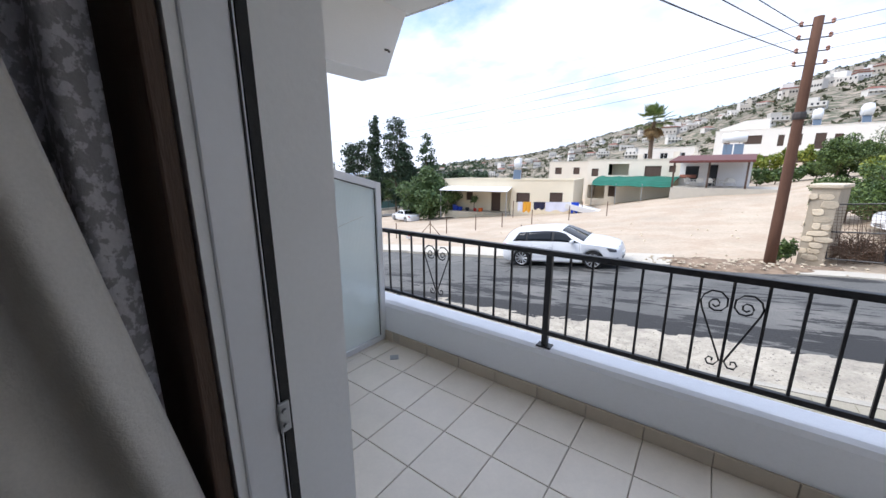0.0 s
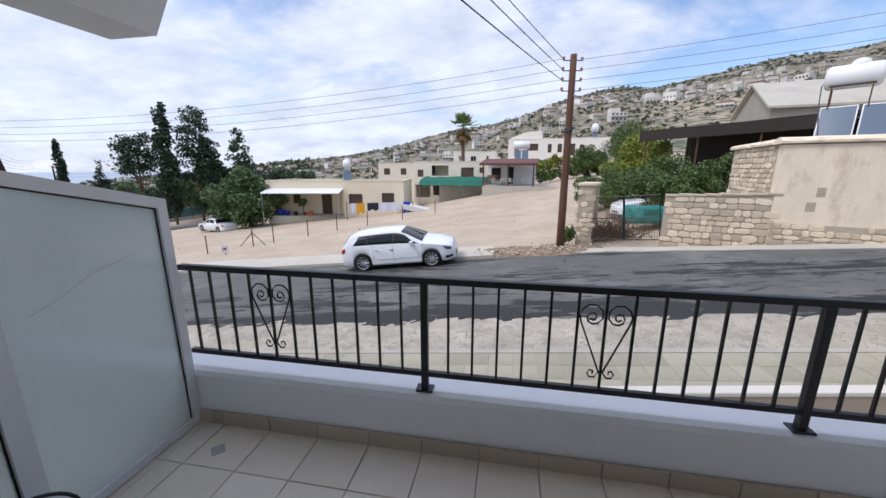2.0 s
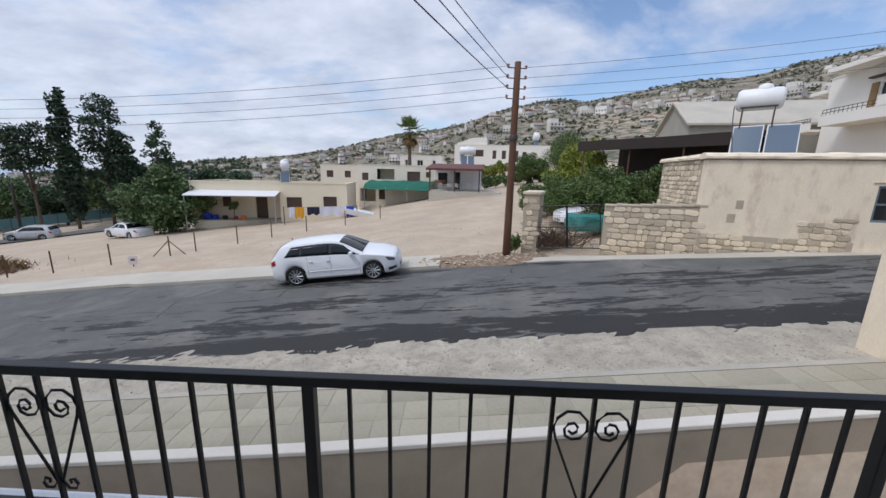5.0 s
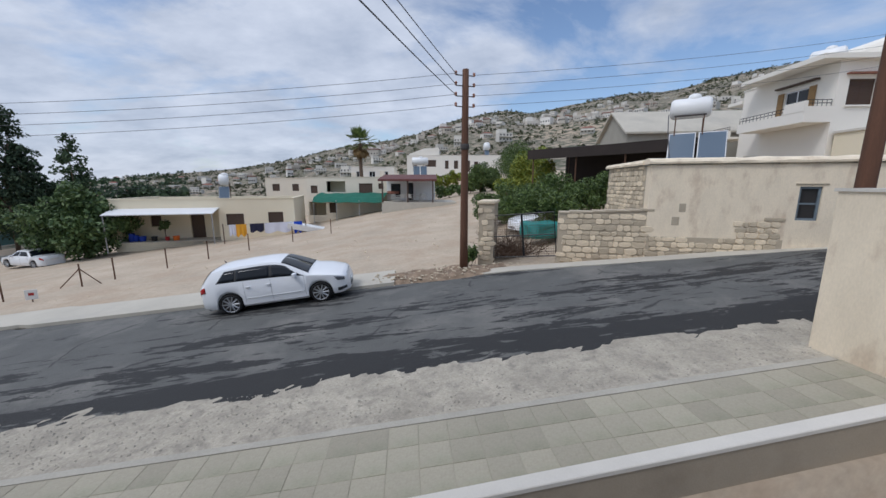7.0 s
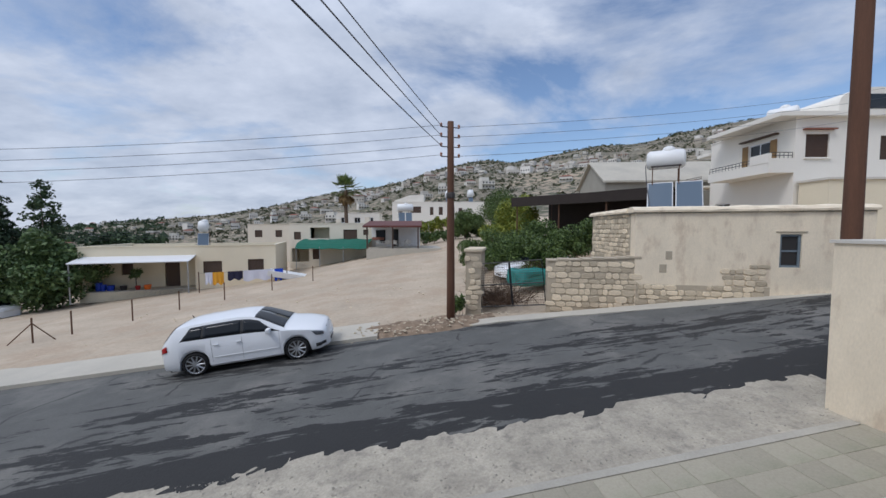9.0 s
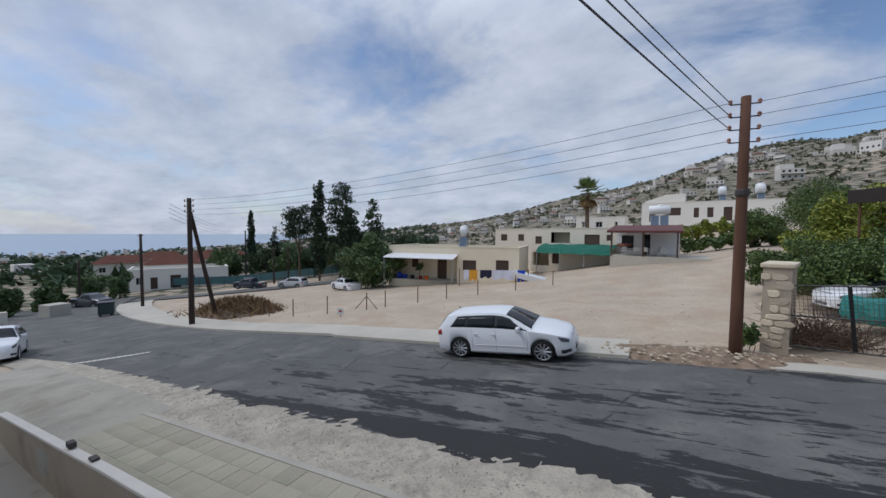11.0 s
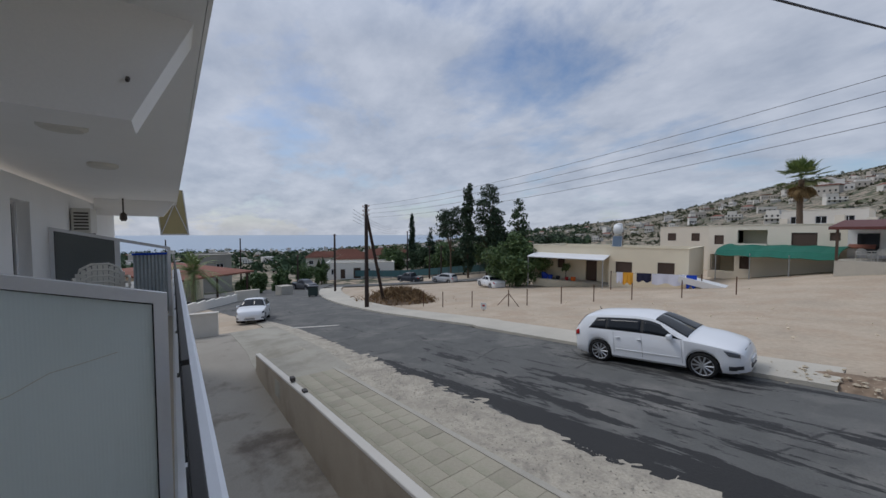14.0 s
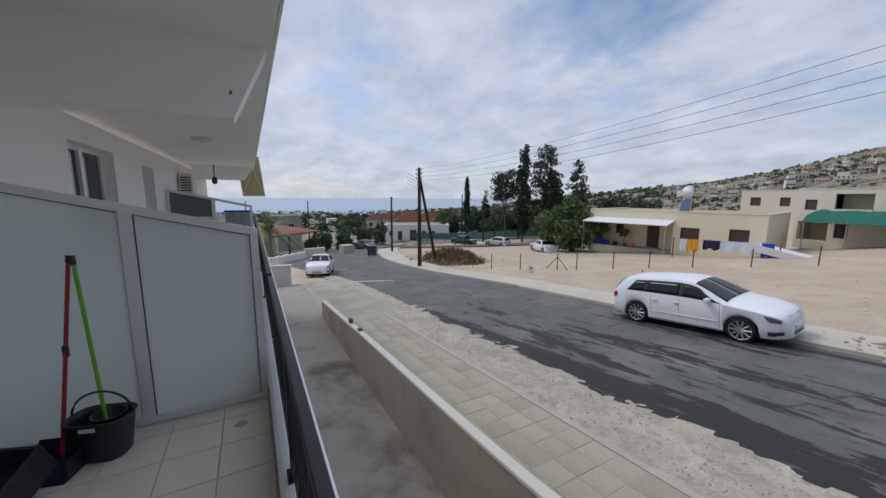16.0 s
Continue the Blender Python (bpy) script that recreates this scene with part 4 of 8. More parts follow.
for i in range(4):
    z = 5.35 - 0.33 * i
    cable((2.16, 15.25, z), (-24.7, 14.85, 3.85 - 0.3 * i), 0.5)
    cable((2.8, 15.43, z), (34, 19 + i * 0.6, 10.8 - 0.42 * i), 0.5)
for i in range(3):
    cable((2.2, 15.25, 5.3 - 0.33 * i), (-2.1 + 0.5 * i, 3.4, 5.1 - 0.8 * i), 0.05, 0.011)
for i in range(4):
    cable((-27, 15, 3.7 - 0.3 * i), (-74, 47, 3.0 - 0.35 * i), 0.7, 0.012)
    cable((-66, 46, 1.5 - 0.3 * i), (-25, 58, 2.0 - 0.3 * i), 0.5, 0.012)

bm = B()
prism(bm, [(-42.9, 16.1), (-41.9, 15.7), (-41.5, 16.7), (-42.5, 17.1)], street(-42) + 0.15, street(-42) + 1.15)
bin_green = material("bin_plastic", (0.03, 0.05, 0.042), 0.55, vary=0.12, scale=4, fine=40, bump=0.05)
bin_thing = thing("wheelie_bin", "large dark green wheeled refuse container at the corner", "refuse bin")
part("container", bm, bin_green, bin_thing)
bm = B()
prism(bm, [(-42.98, 16.06), (-41.86, 15.62), (-41.42, 16.74), (-42.54, 17.18)], street(-42) + 1.15, street(-42) + 1.27)
part("lid", bm, plastic_dark, bin_thing)
for a, b in ((-42.7, 16.3), (-41.8, 16.6), (-42.0, 15.9), (-42.4, 16.9)):
    bm = B()
    lathe(bm, [(0.09, street(-42) + 0.0), (0.09, street(-42) + 0.16)], (a, b), 10)
    part("wheel", bm, rubber, bin_thing)

# fence posts along the plot with a leaning brace and a small sign
for i, (x, y) in enumerate(((-22.0, 18.6), (-19.9, 18.9), (-17.9, 20.0), (-15.9, 21.6), (-15.1, 22.6), (-13.6, 24.4), (-12.3, 26.3), (-10.6, 28.2), (-8.2, 30.0), (-5.8, 32.0))):
    z = land(x, y) - 0.1
    bm = B()
    tube(bm, [(x, y, z - 0.2), (x, y, z + 1.15)], 0.035, 6)
    tagged(link("fence_post", bm, rusty), "thin rusted steel fence post in the dirt", "fence post", "plot fence posts")
for dx in (-0.8, 0.8):
    bm = B()
    x, y = -15.9, 21.6
    tube(bm, [(x + dx, y + 0.3 * dx, land(x, y) - 0.12), (x, y, land(x, y) + 0.8)], 0.025, 6)
    tagged(link("fence_brace", bm, rusty), "slanting rusted brace against a fence post", "fence brace", "fence braces")
sx, sy = -15.9, 19.2
sign = thing("plot_sign", "small white notice with a red mark on a short stake", "sign", pose(sx, sy, land(sx, sy) - 0.12, 0, 0, 25))
bm = B()
box(bm, -0.02, 0.02, 0.012, 0.03, -0.1, 0.3)
part("stake", bm, rusty, sign)
bm = B()
box(bm, -0.2, 0.2, -0.01, 0.01, 0.12, 0.55, 0.005)
part("board", bm, plate_white, sign)
bm = B()
box(bm, -0.09, 0.09, -0.016, -0.011, 0.3, 0.42)
part("mark", bm, plastic_red, sign)


# ---- plants ----
def leaves(blobs, n, size, seed, squash=1.0):
    """Vertices and faces of many small leaves filling ellipsoids (centre, radii); denser towards the surface."""
    rng = np.random.default_rng(seed)
    vol = np.array([b[1][0] * b[1][1] * b[1][2] for b in blobs]) ** 0.7
    pick = rng.choice(len(blobs), n, p=vol / vol.sum())
    c = np.array([b[0] for b in blobs])[pick]
    rad = np.array([b[1] for b in blobs])[pick]
    d = rng.normal(size=(n, 3))
    d /= np.linalg.norm(d, axis=1)[:, None]
    p = c + d * rad * (rng.random((n, 1)) ** 0.4)
    a = rng.normal(size=(n, 3))
    a /= np.linalg.norm(a, axis=1)[:, None]
    b = np.cross(a, rng.normal(size=(n, 3)))
    b /= np.linalg.norm(b, axis=1)[:, None]
    s = size * (0.6 + 0.8 * rng.random((n, 1)))
    v = np.stack([p - a * s, p - b * s * 0.5, p + a * s, p + b * s * 0.5], 1).reshape(-1, 3)
    return v, np.arange(4 * n).reshape(-1, 4)


def blob_crown(centre, radii, count, seed, small=0.42):
    rng = random.Random(seed)
    out_blobs = [(centre, tuple(r * 0.7 for r in radii))]
    for _ in range(count):
        while True:
            d = [rng.uniform(-1, 1) for _ in range(3)]
            if 0.3 < sum(k * k for k in d) < 1:
                break
        k = small * rng.uniform(0.6, 1.2)
        out_blobs.append((tuple(c + r * e * 0.85 for c, r, e in zip(centre, radii, d)), tuple(r * k for r in radii)))
    return out_blobs


def tree(name, label, x, y, blobs, n, size, mat, seed, trunk_r=0.18, limbs=5, z0=None, group="", category="tree"):
    z = land(x, y) - 0.12 if z0 is None else z0
    t = thing(name, label, category, pose(x, y, z), group)
    top = max(b[0][2] for b in blobs)
    low = min(b[0][2] for b in blobs)
    bm = B()
    lean = [(0.05 * math.sin(seed + k), 0.05 * math.cos(seed * 2 + k), -0.2 + (low * 0.5 + top * 0.45 + 0.2) * k / 4) for k in range(5)]
    tube(bm, lean, trunk_r, 9, trunk_r * 0.4)
    rng = random.Random(seed)
    base = Vector(lean[2])
    for b in rng.sample(blobs, min(limbs, len(blobs))):
        e = Vector(b[0])
        tube(bm, [base, base.lerp(e, 0.5) + Vector((0, 0, 0.1)), e], trunk_r * 0.4, 6, 0.02)
    part("trunk", bm, bark, t, smooth=True)
    v, f = leaves(blobs, n, size, seed)
    raw("crown", v.tolist(), f.tolist(), mat, t)
    return t


def conifer(label, x, y, h, w, seed, mat, columns=False, n=5000, size=0.3, base=0.12, tip=0.15):
    rng = random.Random(seed)
    blobs = []
    layers = int(h / 0.9)
    for i in range(layers):
        k = i / layers
        z = h * (base + (1 - base) * k)
        r = w * ((1 - k) ** 0.75 * (1 - tip) + tip) if not columns else w * math.sin(math.pi * (0.12 + 0.84 * k)) ** 0.6
        for j in range(3 if columns else 5):
            a = rng.uniform(0, 6.28)
            q = r * rng.uniform(0.3, 0.85)
            blobs.append(((q * math.cos(a), q * math.sin(a), z + rng.uniform(-0.4, 0.4)), (r * 0.45 + 0.1, r * 0.45 + 0.1, 0.55 if not columns else 0.9)))
    return tree("conifer_tree", label, x, y, blobs, n, size, mat, seed, 0.2, 8, group="conifers beyond the plot")


def cypress(label, x, y, h, w, seed):
    return conifer(label, x, y, h, w, seed, leaf_dark, True, 3500, 0.28)


cypress("tall dark columnar cypress beyond the plot", -49.2, 47.2, 17.6, 1.5, 3)
conifer("ragged dark conifer with open irregular crown", -46.6, 49.6, 17.0, 3.1, 5, leaf_dark, n=4200, size=0.22, tip=0.5, base=0.4)
conifer("ragged dark pine leaning over the school roof", -54.4, 47.2, 13.8, 3.2, 9, leaf_dark, n=3200, size=0.22, tip=0.75, base=0.62)
conifer("dark spreading conifer beside the tall cypress", -44.6, 50.2, 12.8, 3.0, 11, leaf_dark, n=5600, size=0.22, tip=0.3)
conifer("blue-green pine with level branches", -38.7, 49.1, 13.2, 3.4, 14, leaf_pine, n=5600, size=0.2, tip=0.06)
cypress("slim dark cypress on the far slope", -82.5, 56, 16.5, 0.9, 17)
conifer("young dark fir beyond the side road", -74.8, 56.8, 12.6, 2.2, 19, leaf_dark, n=2600, size=0.22, tip=0.05)
for i, (x, y, h, w) in enumerate(((-86, 53, 8, 4.5), (-78, 57, 8.5, 5), (-70, 58, 8, 4.5), (-63, 58, 8, 4.5), (-52, 55, 7.5, 4.5), (-36, 58, 7, 3.6), (-92, 56, 7, 4.5))):
    tree("pine_tree", "rounded green pine in a row beyond the side road", x, y, blob_crown((0, 0, h * 0.55), (w, w, h * 0.42), 14, 40 + i), 4600, 0.27, leaf_pine if i % 2 else leaf_broad, 60 + i, 0.22, group="roadside pines")
tree("broadleaf_tree", "dense green mulberry tree beside the cream house", -26.6, 34.8, blob_crown((0, 0, 2.9), (3.3, 3.3, 2.6), 28, 7, 0.4) + blob_crown((0.2, 0, 4.9), (1.7, 1.7, 1.5), 8, 8), 11000, 0.17, leaf_broad, 21, 0.2)
for i, (x, y, z, h, w) in enumerate(((-60, 13.6, None, 3.6, 2.4), (-64, 17.8, None, 4.2, 2.8), (-68, 22.5, None, 4.4, 3.0), (-74, 28, None, 4.6, 3.0), (-57, 11.0, None, 3.0, 2.2), (-82, 27, None, 5.0, 3.4), (-70, 15, None, 4.2, 3))):
    tree("garden_tree", "bushy green garden tree below the street", x, y, blob_crown((0, 0, h * 0.5), (w * 0.62, w * 0.62, h * 0.46), 12, 70 + i), 2600, 0.2, leaf_broad, 80 + i, 0.15, group="garden trees below the street")


def palm(x, y, z0, height, crown, mat, fan, seed, label, dead=True):
    t = thing("palm_tree", label, "palm tree", pose(x, y, z0))
    rng = random.Random(seed)
    bm = B()
    tube(bm, [(0.03 * math.sin(k), 0, height * k / 8) for k in range(9)], 0.36 if fan else 0.26, 12, 0.3 if fan else 0.2)
    part("trunk", bm, bark, t, smooth=True)

    def fronds(count, lo, hi, length):
        v, f = [], []
        for i in range(count):
            a = 6.283 * i / count + rng.uniform(-0.2, 0.2)
            up = radians(lo + (hi - lo) * (rng.random() ** 0.75 if fan and lo > -50 else rng.random()))
            d = Vector((math.cos(a), math.sin(a), 0))
            side = Vector((-d.y, d.x, 0))
            L = length * rng.uniform(0.8, 1.1)
            droop = 0.08 if fan else 0.55
            spine = []
            for k in range(9):
                s = k / 8
                spine.append(d * (L * s * math.cos(up)) + Vector((0, 0, height + L * s * math.sin(up) - droop * L * s * s)))
            if fan:
                c = spine[4]
                tip_dir = (spine[7] - spine[4]).normalized()
                b0 = len(v)
                v += [tuple(spine[0] + side * 0.02), tuple(spine[0] - side * 0.02), tuple(c - side * 0.02), tuple(c + side * 0.02)]
                f.append((b0, b0 + 1, b0 + 2, b0 + 3))
                for j in range(17):
                    q = radians(-80 + 160 * j / 16)
                    e = (tip_dir * math.cos(q) + side * math.sin(q)) * (L * 0.58) * (1 - 0.3 * abs(math.sin(q)))
                    drop = Vector((0, 0, -0.12 * L * 0.5 * rng.uniform(0.3, 1.4)))
                    n = e.cross(Vector((0, 0, 1))).normalized() * 0.09
                    b0 = len(v)
                    v += [tuple(c), tuple(c + e * 0.55 + n), tuple(c + e + drop), tuple(c + e * 0.55 - n)]
                    f.append((b0, b0 + 1, b0 + 2, b0 + 3))
            else:
                for k in range(1, 9):
                    for m in range(3):
                        p = spine[k - 1].lerp(spine[k], m / 3)
                        fw = (spine[k] - spine[k - 1]).normalized()
                        for s in (-1, 1):
                            e = (side * s + fw * 0.8 + Vector((0, 0, -0.25))).normalized() * (0.75 * (1 - 0.6 * k / 9))
                            n = fw * 0.045
                            b0 = len(v)
                            v += [tuple(p - n), tuple(p + e * 0.5 + n), tuple(p + e), tuple(p + e * 0.5 - n)]
                            f.append((b0, b0 + 1, b0 + 2, b0 + 3))
        return v, f

    v, f = fronds(44, -22 if fan else -28, 88, crown)
    raw("crown", v, f, mat, t)
    if dead:
        v, f = fronds(44, -88, -48, crown * 0.85)
        raw("dead_fronds", v, f, leaf_dry, t, "hanging dead brown fronds")
    return t


palm(-8.1, 70, 1.0, 8.0, 3.1, leaf_palm, True, 4, "tall fan palm with a skirt of dead fronds")
palm(-47.9, 4.9, -6.2, 3.7, 4.4, leaf_palm, False, 6, "low feathery date palm below the street", False)


# ---- cars ----
def car(label, m, length=4.29, width=1.77, height=1.43, paint=None, saloon=False, pickup=False, group="parked cars"):
    """A car with its nose towards +x, wheels on z = 0, centred on the wheelbase."""
    t = thing("car", label, "car", m, group)
    L, W, Hh = length, width / 2, height
    wb = L * 0.6
    fx, rx = wb / 2, -wb / 2
    nose, tail = fx + L * 0.2, rx - L * 0.2
    wr = 0.315
    belt = Hh * 0.64

    def lerp_table(tab, x):
        """A smooth curve through the stations of a table."""
        if x <= tab[0][0]:
            return tab[0][1]
        for i, ((a, p), (b, q)) in enumerate(zip(tab, tab[1:])):
            if a <= x <= b:
                d = (q - p) / (b - a)
                d0 = (p - tab[i - 1][1]) / (a - tab[i - 1][0]) if i else d
                d1 = (tab[i + 2][1] - q) / (tab[i + 2][0] - b) if i + 2 < len(tab) else d
                m0 = 2 * d * d0 / (d + d0) if d * d0 > 0 else 0.0
                m1 = 2 * d * d1 / (d + d1) if d * d1 > 0 else 0.0
                k = (x - a) / (b - a)
                return p * (2 * k ** 3 - 3 * k * k + 1) + q * (3 * k * k - 2 * k ** 3) + (b - a) * (m0 * (k ** 3 - 2 * k * k + k) + m1 * (k ** 3 - k * k))
        return tab[-1][1]

    if pickup:
        roof = [(tail, belt - 0.06), (rx + 0.62, belt - 0.05), (rx + 0.7, Hh - 0.05), (0.1, Hh), (fx - 0.75, Hh * 0.97), (fx - 0.1, belt + 0.06), (nose - 0.25, belt - 0.05), (nose, 0.55)]
    elif saloon:
        roof = [(tail, belt - 0.2), (tail + 0.12, belt + 0.03), (rx + 0.0, belt + 0.05), (rx + 0.62, Hh * 0.96), (0.0, Hh), (0.35, Hh * 0.975), (fx - 0.42, belt + 0.09), (nose - 0.28, belt - 0.16), (nose, 0.5)]
    else:
        roof = [(tail, belt - 0.22), (tail + 0.05, belt - 0.02), (tail + 0.2, belt + 0.17), (tail + 0.4, Hh * 0.918), (tail + 0.75, Hh * 0.962), (-0.62, Hh * 0.994), (-0.28, Hh), (0.06, Hh * 0.985), (0.28, Hh * 0.945),
                (fx - 0.35, belt + 0.12), (fx - 0.2, belt + 0.05), (fx + 0.2, belt - 0.01), (nose - 0.34, belt - 0.09), (nose - 0.14, belt - 0.16), (nose - 0.05, belt - 0.25), (nose, 0.54)]
    belt_line = [(tail, belt - 0.24), (tail + 0.1, belt - 0.06), (tail + 0.35, belt + 0.03), (0, belt + 0.005), (fx - 0.35, belt - 0.02), (nose - 0.4, belt - 0.13), (nose - 0.12, belt - 0.22), (nose, 0.5)]
    half = [(tail, W * 0.7), (tail + 0.06, W * 0.84), (tail + 0.2, W * 0.94), (tail + 0.55, W), (fx, W), (nose - 0.42, W * 0.965), (nose - 0.2, W * 0.89), (nose - 0.06, W * 0.74), (nose, W * 0.56)]

    def under(x):
        z = 0.19 if tail + 0.25 < x < nose - 0.2 else 0.22
        for c in (fx, rx):
            d = abs(x - c)
            if d < wr + 0.045:
                z = max(z, math.sqrt((wr + 0.045) ** 2 - d * d) + wr - 0.02)
        return z

    def section(x):
        w, b, r = lerp_table(half, x), lerp_table(belt_line, x), lerp_table(roof, x)
        b = min(b, r - 0.02)
        u = min(under(x), b - 0.05)
        slope = 0.34 * clamp((r - b) / 0.5)
        wt = w * (1 - slope) - 0.03
        mid = max(u + 0.02, 0.46)
        return [(w * 0.94, u), (w, min(u + 0.06, b - 0.03)), (w * 1.005, min(max(mid, u + 0.07), b - 0.02)), (w * 0.985, b), (wt + (w * 0.985 - wt) * 0.12, r - 0.045 - 0.0 * x), (wt * 0.82, r - 0.008), (wt * 0.4, r + 0.006), (0, r + 0.01)]

    xs = sorted({round(tail + (nose - tail) * i / 63, 4) for i in range(64)} | {round(c + s * (wr + 0.045) * k, 4) for c in (fx, rx) for s in (-1, 1) for k in (0.3, 0.6, 0.85, 0.97, 1.0)})
    xs = [x for i, x in enumerate(xs) if i == 0 or x - xs[i - 1] > 0.004]
    verts, faces = [], []
    n = 8
    for x in xs:
        s = section(x)
        ring = [(x, -y, z) for y, z in s] + [(x, y, z) for y, z in s[-2::-1]]
        verts += ring
    k = 2 * n - 1
    for i in range(len(xs) - 1):
        for j in range(k - 1):
            p = i * k + j
            faces.append((p, p + 1, p + k + 1, p + k))
    faces.append(tuple(range(k)))
    faces.append(tuple(range((len(xs) - 1) * k, len(xs) * k))[::-1])
    body = raw("body", verts, faces, paint or car_white, t)
    body.data.shade_smooth()
    body.data.set_sharp_from_angle(angle=radians(40))

    def patch(name, x0, x1, v0, v1, side, mat, lab="", inset=0.006, nx=10, nv=4, x0b=None, x1b=None):
        """A panel lying just proud of the body between two profile stations."""
        vs, fs = [], []
        for j in range(nv + 1):
            f = j / nv
            v = v0 + (v1 - v0) * f
            a = x0 + ((x0b if x0b is not None else x0) - x0) * f
            b = x1 + ((x1b if x1b is not None else x1) - x1) * f
            for i in range(nx + 1):
                x = a + (b - a) * i / nx
                s = section(x)
                q = min(int(v), n - 2)
                y, z = (s[q][0] + (s[q + 1][0] - s[q][0]) * (v - q), s[q][1] + (s[q + 1][1] - s[q][1]) * (v - q))
                vs.append((x, side * (y + inset * (1 if v < 6.9 else 0)), z + inset * (0.6 if v > 3.9 else 0.1)))
        for j in range(nv):
            for i in range(nx):
                p = j * (nx + 1) + i
                fs.append((p, p + 1, p + nx + 2, p + nx + 1))
        ob = raw(name, vs, fs, mat, t, lab)
        ob.data.shade_smooth()
        sd = ob.modifiers.new("thickness", "SOLIDIFY")
        sd.thickness, sd.offset = 0.004, 0
        return ob

    cab0 = rx + 0.75 if pickup else (rx + 0.25 if saloon else rx - 0.28)
    cab1 = fx - 0.5 if (saloon or pickup) else fx - 0.4
    for s in (-1, 1):
        third = (cab1 - cab0) / (2 if (saloon or pickup) else 3)
        if not (saloon or pickup):
            patch("window_trim", cab0 - 0.02, cab1 + 0.02, 3.1, 3.86, s, gasket, "black window trim", 0.003, 24, 4, x0b=cab0 + 0.2, x1b=cab1 - 0.52)
            patch("side_window", cab0 + 0.04, rx + 0.2, 3.17, 3.8, s, car_glass, "dark tinted glass", x0b=cab0 + 0.22)
            patch("side_window", rx + 0.25, -0.12, 3.16, 3.81, s, car_glass, "dark tinted glass")
            patch("side_window", -0.04, cab1 - 0.03, 3.16, 3.81, s, car_glass, "dark tinted glass", x1b=cab1 - 0.53)
        else:
            patch("side_window", cab0 + 0.1, 0.0, 3.14, 3.84, s, car_glass, x0b=cab0 + 0.45)
            patch("side_window", 0.06, cab1, 3.14, 3.84, s, car_glass, x1b=cab1 - 0.4)
        patch("headlight", nose - 0.32, nose - 0.12, 2.52, 2.9, s, lamp_clear, "clear headlight", 0.008, 8, 4, x0b=nose - 0.42)
        patch("tail_light", tail + 0.03, tail + 0.24, 2.62, 2.97, s, lamp_red, "red tail light", 0.012, 6)
        patch("bumper_intake", nose - 0.34, nose - 0.08, 1.15, 1.62, s, plastic_dark, "black bumper intake", 0.006, 8, 3)
        patch("door_seam", -0.085, -0.081, 1.2, 3.0, s, gasket, "", 0.0012, 1, 8)
        patch("door_seam", rx + 0.44, rx + 0.444, 1.4, 3.0, s, gasket, "", 0.002, 1, 6)
        patch("door_seam", fx - 0.42, fx - 0.416, 1.2, 3.0, s, gasket, "", 0.002, 1, 8)
        patch("side_strip", rx + 0.5, fx - 0.45, 1.86, 2.0, s, paint or car_white, "", 0.016, 16, 2)
        bm = B()
        y = s * (W + 0.06)
        box(bm, fx - 0.72, fx - 0.6, min(y - 0.09, y + 0.09), max(y - 0.09, y + 0.09), belt - 0.01, belt + 0.12, 0.03)
        part("mirror", bm, paint or car_white, t)
        for x in (-0.12, rx + 0.6):
            bm = B()
            yy = s * (lerp_table(half, x) + 0.01)
            box(bm, x - 0.1, x + 0.02, yy - 0.015, yy + 0.015, belt - 0.14, belt - 0.11, 0.006)
            part("door_handle", bm, paint or car_white, t)
    if not pickup:
        for s in (-1, 1):
            patch("windscreen", fx - 0.28 if not saloon else fx - 0.46, 0.24 if not saloon else 0.42, 4.1, 7, s, car_glass, "", 0.01, 20, 6)
            patch("rear_window", tail + 0.12 if not saloon else rx + 0.1, tail + 0.36 if not saloon else rx + 0.55, 4, 7, s, car_glass, "", 0.014, 12, 6)
    bm = B()
    for q in range(9):
        z = 0.27 + 0.05 * q
        w = 0.3 + 0.07 * min(1, q / 5)
        box(bm, nose - 0.1 - 0.011 * q, nose + 0.022 - 0.012 * q, -w, w, z, z + 0.032, 0.008)
    part("grille", bm, plastic_dark, t)
    bm = B()
    box(bm, nose - 0.03, nose + 0.036, -0.26, 0.26, 0.38, 0.48, 0.004)
    part("number_plate", bm, plate_white, t)
    bm = B()
    box(bm, tail - 0.012, tail + 0.02, -0.26, 0.26, 0.62, 0.73, 0.004)
    part("number_plate", bm, plate_white, t)
    bm = B()
    box(bm, tail + 0.2, nose - 0.2, -W * 0.86, W * 0.86, 0.17, 0.34)
    part("underbody", bm, plastic_dark, t)
    for x in (fx, rx):
        for s in (-1, 1):
            y = s * (W - 0.1)
            w = None
            bm = B()
            prof = [(wr - 0.075, -0.1), (wr - 0.03, -0.105), (wr, -0.075), (wr, 0.075), (wr - 0.03, 0.105), (wr - 0.075, 0.1)]
            rings = [[bm.verts.new((x + r * math.cos(a * math.pi / 14), y + o, wr + r * math.sin(a * math.pi / 14))) for a in range(28)] for r, o in prof]
            for a, b in zip(rings, rings[1:] + rings[:1]):
                for j in range(28):
                    bm.faces.new((a[j], a[(j + 1) % 28], b[(j + 1) % 28], b[j]))
            w = part("wheel", bm, rubber, t, "black tyre", True)
            bm = B()
            yo = y + s * 0.085
            for q in range(10):
                a = q * 2 * math.pi / 10
                d = Vector((math.cos(a), 0, math.sin(a)))
                e = Vector((-d.z, 0, d.x))
                c = Vector((x, yo, wr))
                tube(bm, [c + d * 0.03, c + d * 0.235], 0.021, 5)
            tube(bm, [(x, yo - 0.02 * s, wr), (x, yo + 0.012 * s, wr)], 0.05, 12)
